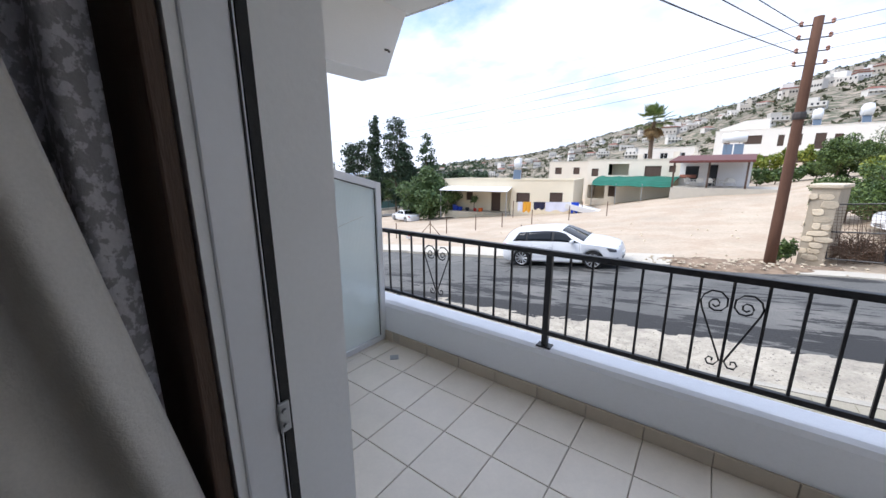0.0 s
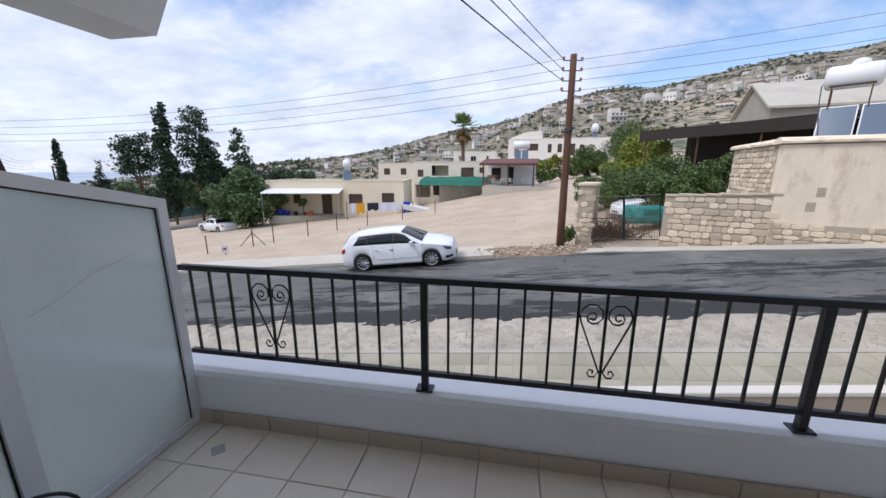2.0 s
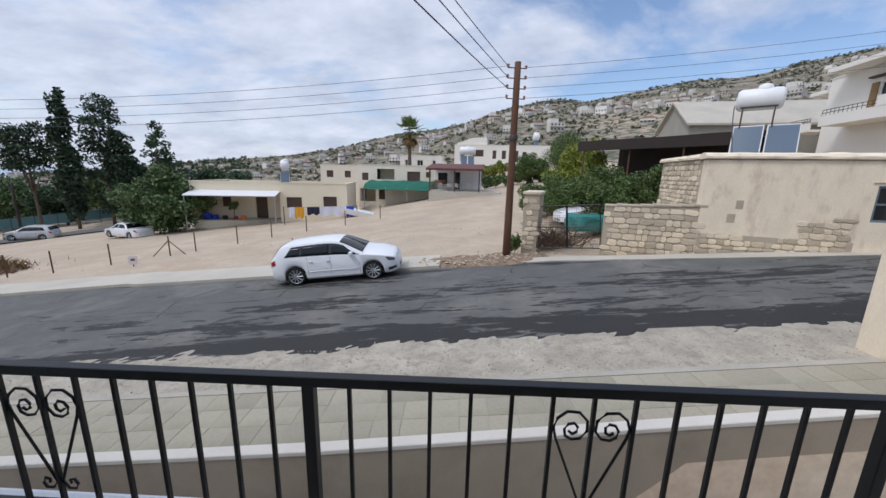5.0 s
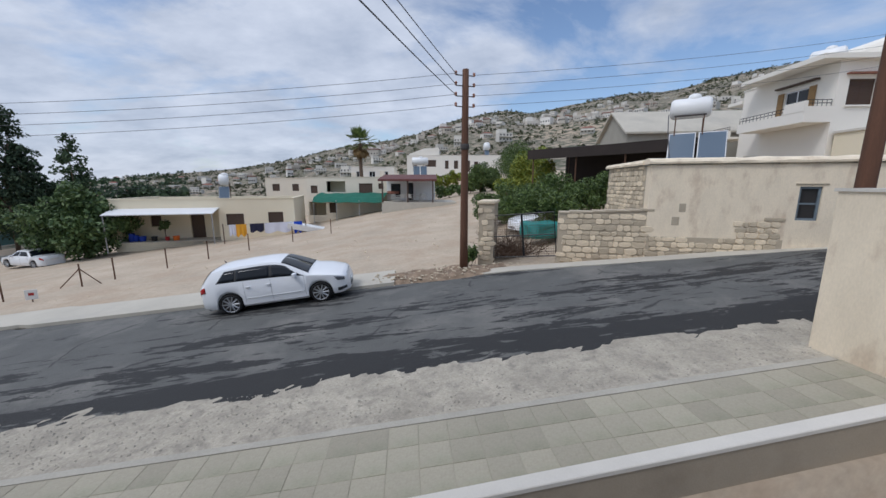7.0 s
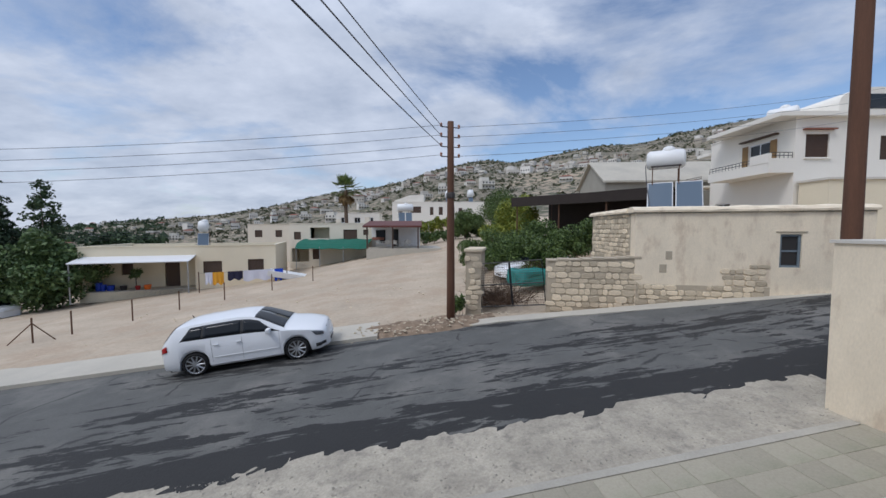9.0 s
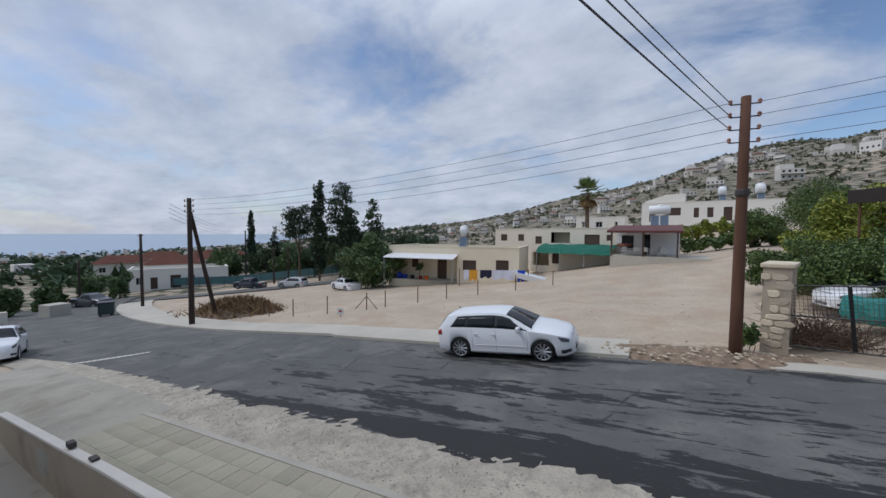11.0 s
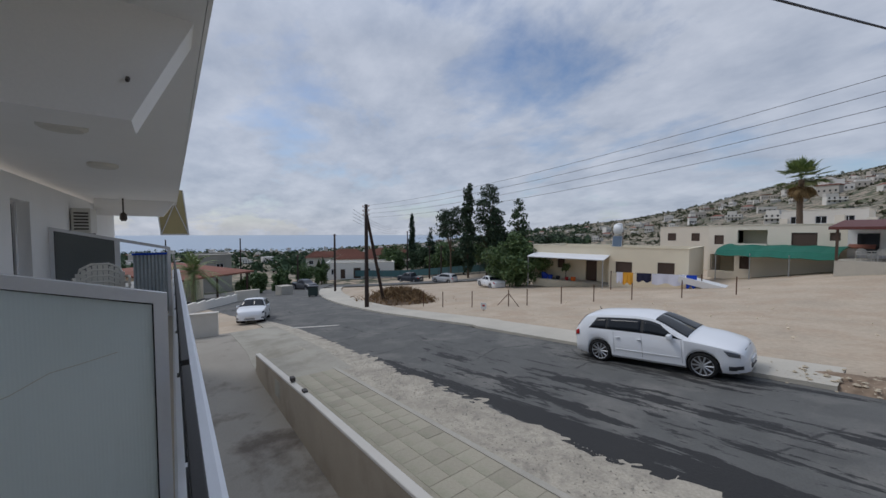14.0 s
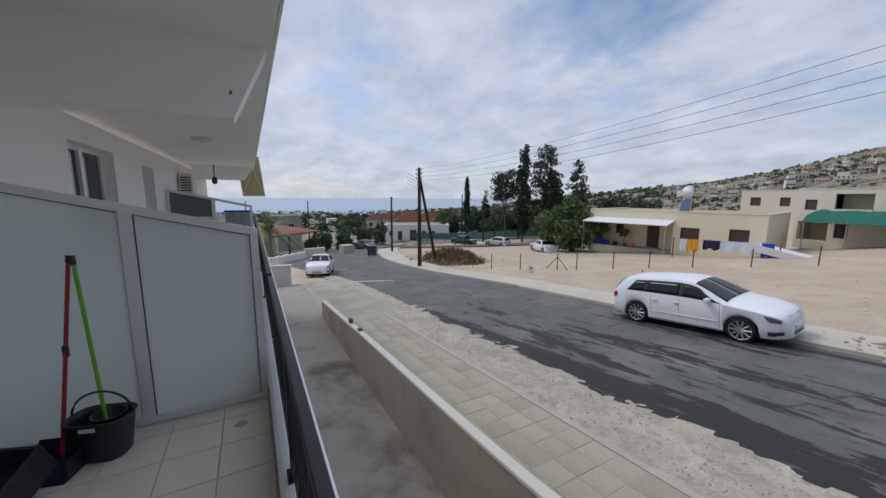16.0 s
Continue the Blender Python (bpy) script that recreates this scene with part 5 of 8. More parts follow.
            ring = [(x + 0.238 * math.cos(a * math.pi / 12), yo, wr + 0.238 * math.sin(a * math.pi / 12)) for a in range(25)]
            tube(bm, ring, 0.014, 5)
            part("rim", bm, alloy, w, "spoked alloy rim")
            bm = B()
            tube(bm, [(x, y - 0.06 * s, wr), (x, y + 0.05 * s, wr)], wr - 0.085, 20)
            part("brake_disc", bm, dark_steel, w)
            bm = B()
            tube(bm, [(x, s * (W - 0.5), wr + 0.02), (x, s * (W - 0.23), wr + 0.02)], wr + 0.03, 20)
            part("wheel_well", bm, gasket, t)
    if not pickup:
        bm = B()
        tube(bm, [(tail + 0.62, 0, Hh - 0.02), (tail + 0.58, 0, Hh + 0.06)], 0.018, 6, 0.006)
        part("aerial", bm, plastic_dark, t)
    return t


SLOPE = -math.degrees(math.atan(0.1))
car("white five-door hatchback with tinted windows parked at the kerb", pose(-3.48, 14.25, street(-3.48) + 0.055, 2.0, SLOPE, 4), 4.28, 1.77, 1.42)
car("white small hatchback parked facing up the street", pose(-26.2, 7.45, street(-26.2) + 0.03, 0, SLOPE, -17), 3.9, 1.68, 1.5)
car("silver compact estate parked on the plot edge", pose(-43.7, 37.4, land(-43.7, 37.4) - 0.1, 0, 0, 200), 4.1, 1.72, 1.52, car_silver)
car("white saloon parked under the mulberry tree", pose(-29.2, 33.2, land(-29.2, 33.2) - 0.1, 0, 0, 165), 4.3, 1.72, 1.38, None, True)
car("dark pickup truck parked by the garden trees", pose(-60, 20.5, land(-60, 20.5), 0, 0, 20), 4.9, 1.8, 1.72, car_dark, False, True)
car("dark grey pickup truck on the side road", pose(-52.5, 36.5, land(-52.5, 36.5), 0, 0, 200), 4.9, 1.8, 1.72, car_dark, False, True)
car("dark blue hatchback parked by the orange trees", pose(13.6, 54.5, land(13.6, 54.5) - 0.1, 0, 0, 70), 4.1, 1.75, 1.5, car_dark)
car("white car parked behind the iron gate", pose(7.9, 21.2, land(7.9, 21.2) - 0.1, 0, 0, 190), 4.1, 1.7, 1.4)


# ---- houses ----
def house(name, label, m, width, depth, height, front, wall_mat, parapet=0.25, roof_mat=None, base=0.8, category="house", group="", shutters=None, left=(), right=()):
    """A flat-roofed house; front openings are (x0, x1, z0, z1, kind) along its front, left and right along its sides."""
    t = thing(name, label, category, m, group)
    th = 0.25
    holes = [f[:4] for f in front]
    bm = B()
    pierced(bm, width, height + base, holes, 0.0, th, 0.0, -base)
    part("wall", bm, wall_mat, t)
    for x0, openings in ((0.0, left), (width - th, right)):
        bm = B()
        pierced(bm, depth - 2 * th, height + base, [f[:4] for f in openings], x0, x0 + th, th, -base)
        bmesh.ops.transform(bm, matrix=Matrix(((0, 1, 0, 0), (1, 0, 0, 0), (0, 0, 1, 0), (0, 0, 0, 1))), verts=bm.verts)
        part("wall", bm, wall_mat, t)
    bm = B()
    box(bm, 0, width, depth - th, depth, -base, height)
    part("wall", bm, wall_mat, t)
    bm = B()
    box(bm, th, width - th, th, depth - th, height - parapet - 0.15, height - parapet)
    part("roof", bm, roof_mat or roof_screed, t)
    bm = B()
    box(bm, -0.05, width + 0.05, -0.05, 0.22, height, height + 0.06)
    box(bm, -0.05, 0.22, 0.22, depth + 0.05, height, height + 0.06)
    box(bm, width - 0.22, width + 0.05, 0.22, depth + 0.05, height, height + 0.06)
    part("parapet_cap", bm, wall_mat, t)

    def opening(f, turn):
        x0, x1, z0, z1, kind = f

        def put(nm, bm, mat, parent, lab=""):
            if turn is not None:
                bmesh.ops.transform(bm, matrix=turn, verts=bm.verts)
            return part(nm, bm, mat, parent, lab)

        if kind == "void":
            return
        fr = 0.07
        bm = B()
        box(bm, x0, x0 + fr, 0.08, 0.15, z0, z1)
        box(bm, x1 - fr, x1, 0.08, 0.15, z0, z1)
        box(bm, x0 + fr, x1 - fr, 0.08, 0.15, z1 - fr, z1)
        if kind != "door":
            box(bm, x0 + fr, x1 - fr, 0.08, 0.15, z0, z0 + fr)
        if x1 - x0 > 0.9 and kind != "door":
            box(bm, (x0 + x1) / 2 - 0.03, (x0 + x1) / 2 + 0.03, 0.085, 0.145, z0 + fr, z1 - fr)
        w = put("door" if kind == "door" else "window", bm, wood_dark if kind in ("door", "brown") else aluminium, t)
        bm = B()
        box(bm, x0 + fr, x1 - fr, 0.11, 0.125, z0 + (0 if kind == "door" else fr), z1 - fr)
        put("leaf" if kind == "door" else "pane", bm, wood_dark if kind == "door" else dark_glass, w)
        if kind == "brown":
            bm = B()
            prof = [(0.109, z1 - fr), (0.109, z0 + fr)]
            for q in range(int((z1 - z0 - 2 * fr) / 0.09)):
                z = z0 + fr + 0.09 * q
                prof += [(0.078, z), (0.098, z + 0.085)]
            extrude_x(bm, prof + [(0.09, z1 - fr)], x0 + fr, x1 - fr)
            put("shutter", bm, wood_dark, w, "closed brown slatted shutter")

    for f in front:
        opening(f, None)
    flip = Matrix(((0, 1, 0, 0), (1, 0, 0, 0), (0, 0, 1, 0), (0, 0, 0, 1)))
    for f in left:
        opening(f, flip)
    for f in right:
        opening(f, Matrix.Translation((width, 0, 0)) @ Matrix(((0, -1, 0, 0), (1, 0, 0, 0), (0, 0, 1, 0), (0, 0, 0, 1))))
    return t


def water_tank(label, m, panels=2, rad=0.32, length=1.2, up=2.15, aside=0.0):
    """A solar water heater: a horizontal drum on a frame above its panels; the panels face -y."""
    t = thing("solar_water_heater", label, "water heater", m, "solar water heaters")
    bm = B()
    r = rad
    prof = [(0.02, -length / 2 - 0.05), (r * 0.8, -length / 2 - 0.02), (r, -length / 2 + 0.08), (r, length / 2 - 0.08), (r * 0.8, length / 2 + 0.02), (0.02, length / 2 + 0.05)]
    lathe(bm, prof, (0, 0), 20)
    bmesh.ops.transform(bm, matrix=pose(0, 0.35, up, 0, 90, 0), verts=bm.verts)
    part("drum", bm, tank_white, t, smooth=True)
    bm = B()
    lathe(bm, [(r * 0.55, -0.3), (r * 0.62, 0.0), (r * 0.5, 0.12), (0.1, 0.17)], (0, 0), 18)
    bmesh.ops.transform(bm, matrix=pose(0.1, 0.35, up + r * 0.95, 0, 0, 0), verts=bm.verts)
    part("cap", bm, tank_white, t, smooth=True)
    for sx in (-0.48, 0.48):
        for sy in (0.05, 0.7):
            bm = B()
            tube(bm, [(sx, sy, 0), (sx, sy, up - 0.29)], 0.022, 6)
            part("leg", bm, rusty, t)
    bm = B()
    box(bm, -0.55, 0.55, 0.02, 0.06, up - 0.35, up - 0.29)
    box(bm, -0.55, 0.55, 0.68, 0.72, up - 0.35, up - 0.29)
    part("cradle", bm, dark_steel, t)
    for i in range(panels):
        x = (i - (panels - 1) / 2) * 1.02 + aside
        pm = pose(x, -0.55, 0.06, -26, 0, 0)
        bm = B()
        box(bm, -0.47, 0.47, -0.03, 0.05, 0.0, 1.55, 0.01)
        bmesh.ops.transform(bm, matrix=pm, verts=bm.verts)
        p = part("panel", bm, steel, t)
        bm = B()
        box(bm, -0.43, 0.43, -0.04, -0.032, 0.05, 1.5)
        bmesh.ops.transform(bm, matrix=pm, verts=bm.verts)
        part("cover_glass", bm, blue_glass, p)
    bm = B()
    tube(bm, [(-0.6, 0.35, up), (-0.75, 0.2, up * 0.9), (-0.7, -0.1, up * 0.6), (-0.5, -0.5, 0.1)], 0.02, 6)
    part("pipe", bm, cable_mat, t)
    return t


# cream bungalow on the plot
FR = math.degrees(math.atan2(37.6 - 35.3, -10.3 + 24.7))
z_house = -3.25
h1 = house("bungalow", "single-storey cream bungalow with a flat roof and porch", pose(-24.6, 35.25, z_house, 0, 0, FR), 14.5, 8.0, 3.7,
           [(0.35, 8.1, 0.0, 2.75, "void"), (8.7, 10.15, 1.3, 2.35, "brown"), (12.2, 13.5, 1.25, 2.45, "brown")], cream_plaster, left=[(2.5, 3.3, 1.2, 2.2, "brown")])
bm = B()
pierced(bm, 7.9, 2.8, [(1.9, 2.75, 1.15, 2.2), (5.1, 6.25, 0.0, 2.2)], 2.0, 2.2, 0.25, 0.0)
box(bm, 8.1, 8.3, 0.25, 2.0, 0.0, 2.8)
part("porch_wall", bm, cream_plaster, h1)
bm = B()
box(bm, 0.25, 8.15, 0.0, 2.0, -0.8, 0.02)
part("porch_floor", bm, concrete, h1)
bm = B()
box(bm, 5.15, 6.2, 2.08, 2.12, 0.02, 2.15)
part("door", bm, wood_dark, h1, "dark brown front door")
bm = B()
box(bm, 1.95, 2.7, 2.05, 2.1, 1.2, 2.15)
part("window", bm, wood_dark, h1, "small shuttered window")
bm = B()
verts = [(0.2, -1.7, 2.48), (8.2, -1.7, 2.48), (8.2, 0.35, 2.95), (0.2, 0.35, 2.95)]
a = [bm.verts.new(v) for v in verts]
b = [bm.verts.new((x, y, z + 0.07)) for x, y, z in verts]
bm.faces.new(a[::-1])
bm.faces.new(b)
for i in range(4):
    bm.faces.new((a[i], a[(i + 1) % 4], b[(i + 1) % 4], b[i]))
part("porch_roof", bm, white_metal, h1, "white sheet-metal porch roof")
for x in (0.3, 8.1):
    bm = B()
    tube(bm, [(x, -1.62, -0.6), (x, -1.62, 2.5)], 0.05, 8)
    part("porch_post", bm, steel, h1)
HM = pose(-24.6, 35.25, z_house, 0, 0, FR)
water_tank("white solar water heater on the bungalow roof", HM @ pose(7.2, 5.2, 3.3, 0, 0, 10), 1, 0.55, 0.8)
for x, r, z, mat, lab in ((1.2, 0.22, 0.55, plastic_blue, "blue plastic tub on the porch"), (1.7, 0.3, 0.45, plastic_blue, "blue plastic crate on the porch"), (2.6, 0.25, 0.4, plastic_dark, "dark plant pot on the porch"),
                          (3.6, 0.2, 0.35, plastic_red, "red flower pot on the porch"), (4.3, 0.28, 0.4, plastic_orange, "orange plastic basin on the porch"), (0.9, 0.25, 0.7, plastic_blue, "blue plastic drum on the porch")):
    bm = B()
    lathe(bm, [(r * 0.75, 0.02), (r, z), (r * 0.9, z), (r * 0.7, z - 0.06)], (0, 0), 14)
    o = tagged(link("tub", bm, mat), lab, "tub", "porch tubs")
    o.matrix_basis = HM @ pose(x, 0.7, 0)
tm = HM @ pose(3.4, 0.9, 0.35)
tree("potted_palm", "small green potted palm on the porch", tm.translation.x, tm.translation.y, blob_crown((0, 0, 1.0), (0.5, 0.5, 0.5), 6, 5), 400, 0.1, leaf_broad, 33, 0.05, 3, tm.translation.z, category="plant")
# washing line
line_a, line_b = HM @ Vector((9.3, -2.6, 1.6)), HM @ Vector((15.5, -1.6, 1.7))
cable(line_a, line_b, 0.05, 0.01)
for k, wd, dp, mat, lab in ((0.05, 0.5, 1.0, cloth_white, "pale shirt"), (0.13, 0.8, 1.1, cloth_yellow, "orange and yellow cloth"), (0.3, 1.1, 0.8, cloth_navy, "dark navy clothes"), (0.48, 2.3, 0.95, cloth_white, "white bed sheet"), (0.86, 0.7, 1.1, cloth_blue, "bright blue towel")):
    p = line_a.lerp(line_b, k)
    d = (line_b - line_a).normalized()
    verts, faces = [], []
    for j in range(5):
        for i in range(13):
            q = p + d * (wd * i / 12) + Vector((-d.y, d.x, 0)) * (0.05 * math.sin(i * 1.3) * j / 4) - Vector((0, 0, dp * j / 4 * (0.9 + 0.1 * math.sin(i * 0.9))))
            verts.append(tuple(q))
    for j in range(4):
        for i in range(12):
            a = j * 13 + i
            faces.append((a, a + 1, a + 14, a + 13))
    o = raw("laundry", verts, faces, mat)
    sd = o.modifiers.new("thickness", "SOLIDIFY")
    sd.thickness = 0.01
    tagged(o, lab + " drying on the washing line", "laundry", "washing on the line")
for k in (-0.02, 1.02):
    p = line_a.lerp(line_b, k)
    bm = B()
    tube(bm, [(p.x, p.y, land(p.x, p.y) - 0.3), (p.x, p.y, p.z + 0.1)], 0.04, 6)
    tagged(link("line_post", bm, rusty), "thin steel post holding the washing line", "post", "washing line posts")
p = HM @ Vector((15.6, -1.0, 0.25))
bm = B()
extrude_x(bm, [(-0.8, 0.0), (0.8, 0.0), (0.9, 0.5), (-0.9, 0.5)], -1.6, 1.6)
o = tagged(link("upturned_boat", bm, tank_white), "white upturned dinghy lying by the washing line", "boat")
o.matrix_basis = pose(p.x, p.y, land(p.x, p.y) - 0.05, 0, 12, 10)

# beige villas behind
villa = house("villa", "two-storey beige villa with a flat roof", pose(-11.5, 46.5, -1.9, 0, 0, -6), 11.5, 9, 4.45,
              [(0.2, 2.2, 0.0, 1.6, "void"), (0.5, 1.3, 2.6, 3.5, "brown"), (2.4, 4.6, 2.0, 4.0, "void"), (6.2, 7.8, 2.55, 3.75, "brown"), (8.5, 9.1, 3.1, 3.75, "brown"), (2.6, 3.4, 0.3, 1.5, "brown")], beige_plaster)
bm = B()
box(bm, 2.3, 4.7, 1.6, 1.8, -0.5, 4.2)
box(bm, 0.1, 2.3, 2.2, 2.4, -0.5, 2.0)
part("balcony_back_wall", bm, cream_plaster, villa)
bm = B()
box(bm, 2.3, 4.7, -0.5, 1.6, 1.85, 2.0)
box(bm, 2.3, 4.7, -0.5, -0.4, 2.0, 2.75)
part("balcony", bm, beige_plaster, villa)
for dx, hh in ((5.2, 0.55), (8.6, 0.75), (10.3, 0.5)):
    bm = B()
    box(bm, dx, dx + 0.55, 0.6, 1.15, 4.2, 4.45 + hh)
    part("chimney", bm, beige_plaster, villa)
bm = B()
extrude_x(bm, [(-0.75, 2.55), (0.0, 2.95), (0.0, 3.02), (-0.75, 2.62)], 9.6, 11.0)
part("awning", bm, red_tile, villa, "small tiled awning")
villa2 = house("villa", "beige two-storey villa with brown shutters", pose(-22, 62, -2.6, 0, 0, 3), 10, 8, 5.3,
               [(1, 2.1, 3.3, 4.4, "brown"), (4, 5, 3.3, 4.4, "brown"), (7, 8.3, 3.3, 4.4, "brown")], beige_plaster)
villa3 = house("villa", "white two-storey villa with a stepped parapet", pose(0.2, 75.9, 1.2, 0, 0, -6), 18.6, 9, 6.2,
               [(1.2, 2.0, 3.0, 5.0, "brown"), (3.6, 5.8, 4.0, 5.3, "brown"), (7.6, 8.3, 3.6, 5.2, "brown"), (9.4, 10.2, 3.6, 5.2, "brown"), (11.5, 12.6, 3.0, 5.2, "brown"), (13.4, 14.2, 3.6, 5.0, "brown"), (6, 7, 0.5, 2.2, "brown"), (10, 11, 0.5, 2.2, "brown")], white_house_paint)
bm = B()
prism(bm, [(0.4, 0.3), (6.4, 0.3), (6.4, 6), (0.4, 6)], 6.0, 6.5)
v = [bm.verts.new(q) for q in ((0.4, 0.3, 6.5), (6.4, 0.3, 6.5), (6.4, 0.3, 7.7), (3.6, 0.3, 7.6), (0.4, 6, 6.5), (6.4, 6, 6.5), (6.4, 6, 7.7), (3.6, 6, 7.6))]
for q in ((0, 1, 2, 3), (7, 6, 5, 4), (0, 3, 7, 4), (3, 2, 6, 7), (1, 5, 6, 2)):
    bm.faces.new([v[i] for i in q])
part("sloped_parapet", bm, white_house_paint, villa3)
water_tank("white solar water heater on the villa roof", pose(12.0, 78.5, 7.3), 1, 0.75, 1.0, 2.0)
water_tank("white solar water heater on the villa roof", pose(16.8, 78.0, 7.3), 1, 0.8, 1.1)
villa4 = house("villa", "white villa with small windows and a roof terrace", pose(-11.0, 77, 0.6, 0, 0, -2), 8.6, 8, 4.6,
               [(1.0, 2.2, 2.6, 3.7, "white"), (3.6, 4.8, 2.6, 3.7, "white"), (6.2, 7.4, 2.6, 3.7, "white")], white_house_paint)
water_tank("large white solar water heater beside the red-roofed terrace", pose(2.2, 56, 2.9), 2, 0.55, 2.3)

# terrace with a maroon roof and white chairs
ter = thing("terrace_pavilion", "open terrace with a maroon roof on slender posts", "pavilion", pose(-2.2, 40.2, -0.1, 0, 0, -4))
bm = B()
box(bm, -0.1, 7.6, 0.0, 6, -1.6, 0.0)
part("terrace_floor", bm, concrete, ter)
bm = B()
v = [bm.verts.new(q) for q in ((-0.4, -0.3, 2.15), (5.6, -0.3, 2.15), (5.6, 5.0, 2.75), (-0.4, 5.0, 2.75), (-0.4, -0.3, 2.35), (5.6, -0.3, 2.35), (5.6, 5.0, 2.95), (-0.4, 5.0, 2.95))]
for q in ((3, 2, 1, 0), (4, 5, 6, 7), (0, 1, 5, 4), (1, 2, 6, 5), (2, 3, 7, 6), (3, 0, 4, 7)):
    bm.faces.new([v[i] for i in q])
part("pavilion_roof", bm, maroon, ter)
for x in (0.0, 2.6, 5.2):
    bm = B()
    box(bm, x - 0.07, x + 0.07, -0.05, 0.09, 0.0, 2.17)
    part("post", bm, wood_dark, ter)
bm = B()
box(bm, -0.2, 5.4, 5.0, 5.2, 0.0, 2.8)
part("back_wall", bm, plaster_white, ter)
bm = B()
box(bm, 2.2, 2.9, 4.96, 4.99, 0.0, 2.0)
box(bm, 0.3, 1.4, 4.96, 4.99, 0.4, 1.9)
part("dark_doorway", bm, dark_glass, ter)


def plastic_chair(m, label, group):
    t = thing("plastic_chair", label, "chair", m, group)
    bm = B()
    box(bm, -0.24, 0.24, -0.23, 0.23, 0.41, 0.44, 0.012)
    part("seat", bm, plastic_white, t)
    n = 9
    for i in range(n):
        bm = B()
        u = -1 + 2 * i / (n - 1)
        x = 0.25 * u
        y = 0.24 + 0.05 * (1 - u * u)
        h = 0.82 - 0.12 * u * u
        box(bm, x - 0.027, x + 0.027, y - 0.01, y + 0.01, 0.42, h)
        part("slat", bm, plastic_white, t)
    bm = B()
    pts = [(-0.26, 0.24, 0.42), (-0.27, 0.26, 0.62), (-0.22, 0.28, 0.76), (-0.1, 0.3, 0.83), (0.1, 0.3, 0.83), (0.22, 0.28, 0.76), (0.27, 0.26, 0.62), (0.26, 0.24, 0.42)]
    tube(bm, pts, 0.02, 6)
    part("backrest", bm, plastic_white, t)
    for s in (-1, 1):
        bm = B()
        tube(bm, [(s * 0.28, 0.27, 0.62), (s * 0.3, 0.0, 0.65), (s * 0.29, -0.22, 0.63), (s * 0.27, -0.24, 0.42)], 0.018, 6)
        part("armrest", bm, plastic_white, t)
        for y in (-0.22, 0.24):
            bm = B()
            tube(bm, [(s * 0.25, y, 0.42), (s * 0.28, y * 1.15, 0.0)], 0.02, 6, 0.015)
            part("leg", bm, plastic_white, t)
    return t


first = plastic_chair(pose(-1.0, 41.0, -0.1, 0, 0, 30), "white plastic garden chair on the terrace", "terrace chairs")
for x, y, r in ((-0.2, 41.2, 200), (0.6, 40.9, 160), (1.4, 41.3, 80), (2.1, 40.9, 10), (1.7, 42.2, 320), (-0.6, 42.3, 250)):
    copy_thing(first, pose(x, y, -0.1, 0, 0, r))
bm = B()
lathe(bm, [(0.5, 0.0), (0.08, 0.03), (0.06, 0.7), (0.6, 0.71), (0.6, 0.74)], (0.4, 41.8), 18)
o = tagged(link("garden_table", bm, plastic_white), "round white plastic garden table on the terrace", "table")
o.location.z = -0.1

# green shade tent
tent = thing("shade_tent", "green shade-cloth carport on thin steel posts", "carport", pose(-10.2, 43.6, -2.0, 0, 0, -10))
verts, faces = [], []
for x in np.linspace(0, 8, 17):
    for y in np.linspace(0, 4.2, 9):
        k = y / 4.2
        z = 2.05 + 0.75 * math.sin(math.pi * clamp(k * 0.62 + 0.05)) - 0.08 * math.sin(x * 1.57) ** 2 + (-0.35 if (y == 0) else 0)
        verts.append((x, y, z))
for i in range(16):
    for j in range(8):
        a = i * 9 + j
        faces.append((a, a + 9, a + 10, a + 1))
o = raw("cover", verts, faces, green_net, tent)
sd = o.modifiers.new("thickness", "SOLIDIFY")
sd.thickness = 0.03
for x in (0.1, 2.7, 5.3, 7.9):
    for y in (0.1, 4.1):
        bm = B()
        tube(bm, [(x, y, -0.6), (x, y, 2.0)], 0.04, 6)
        part("post", bm, steel, tent)

# stone wall, gate, old plastered house
WA, WB_ = Vector((6.0, 15.3, 0)), Vector((13.75, 12.55, 0))
WANG = math.degrees(math.atan2(WB_.y - WA.y, WB_.x - WA.x))


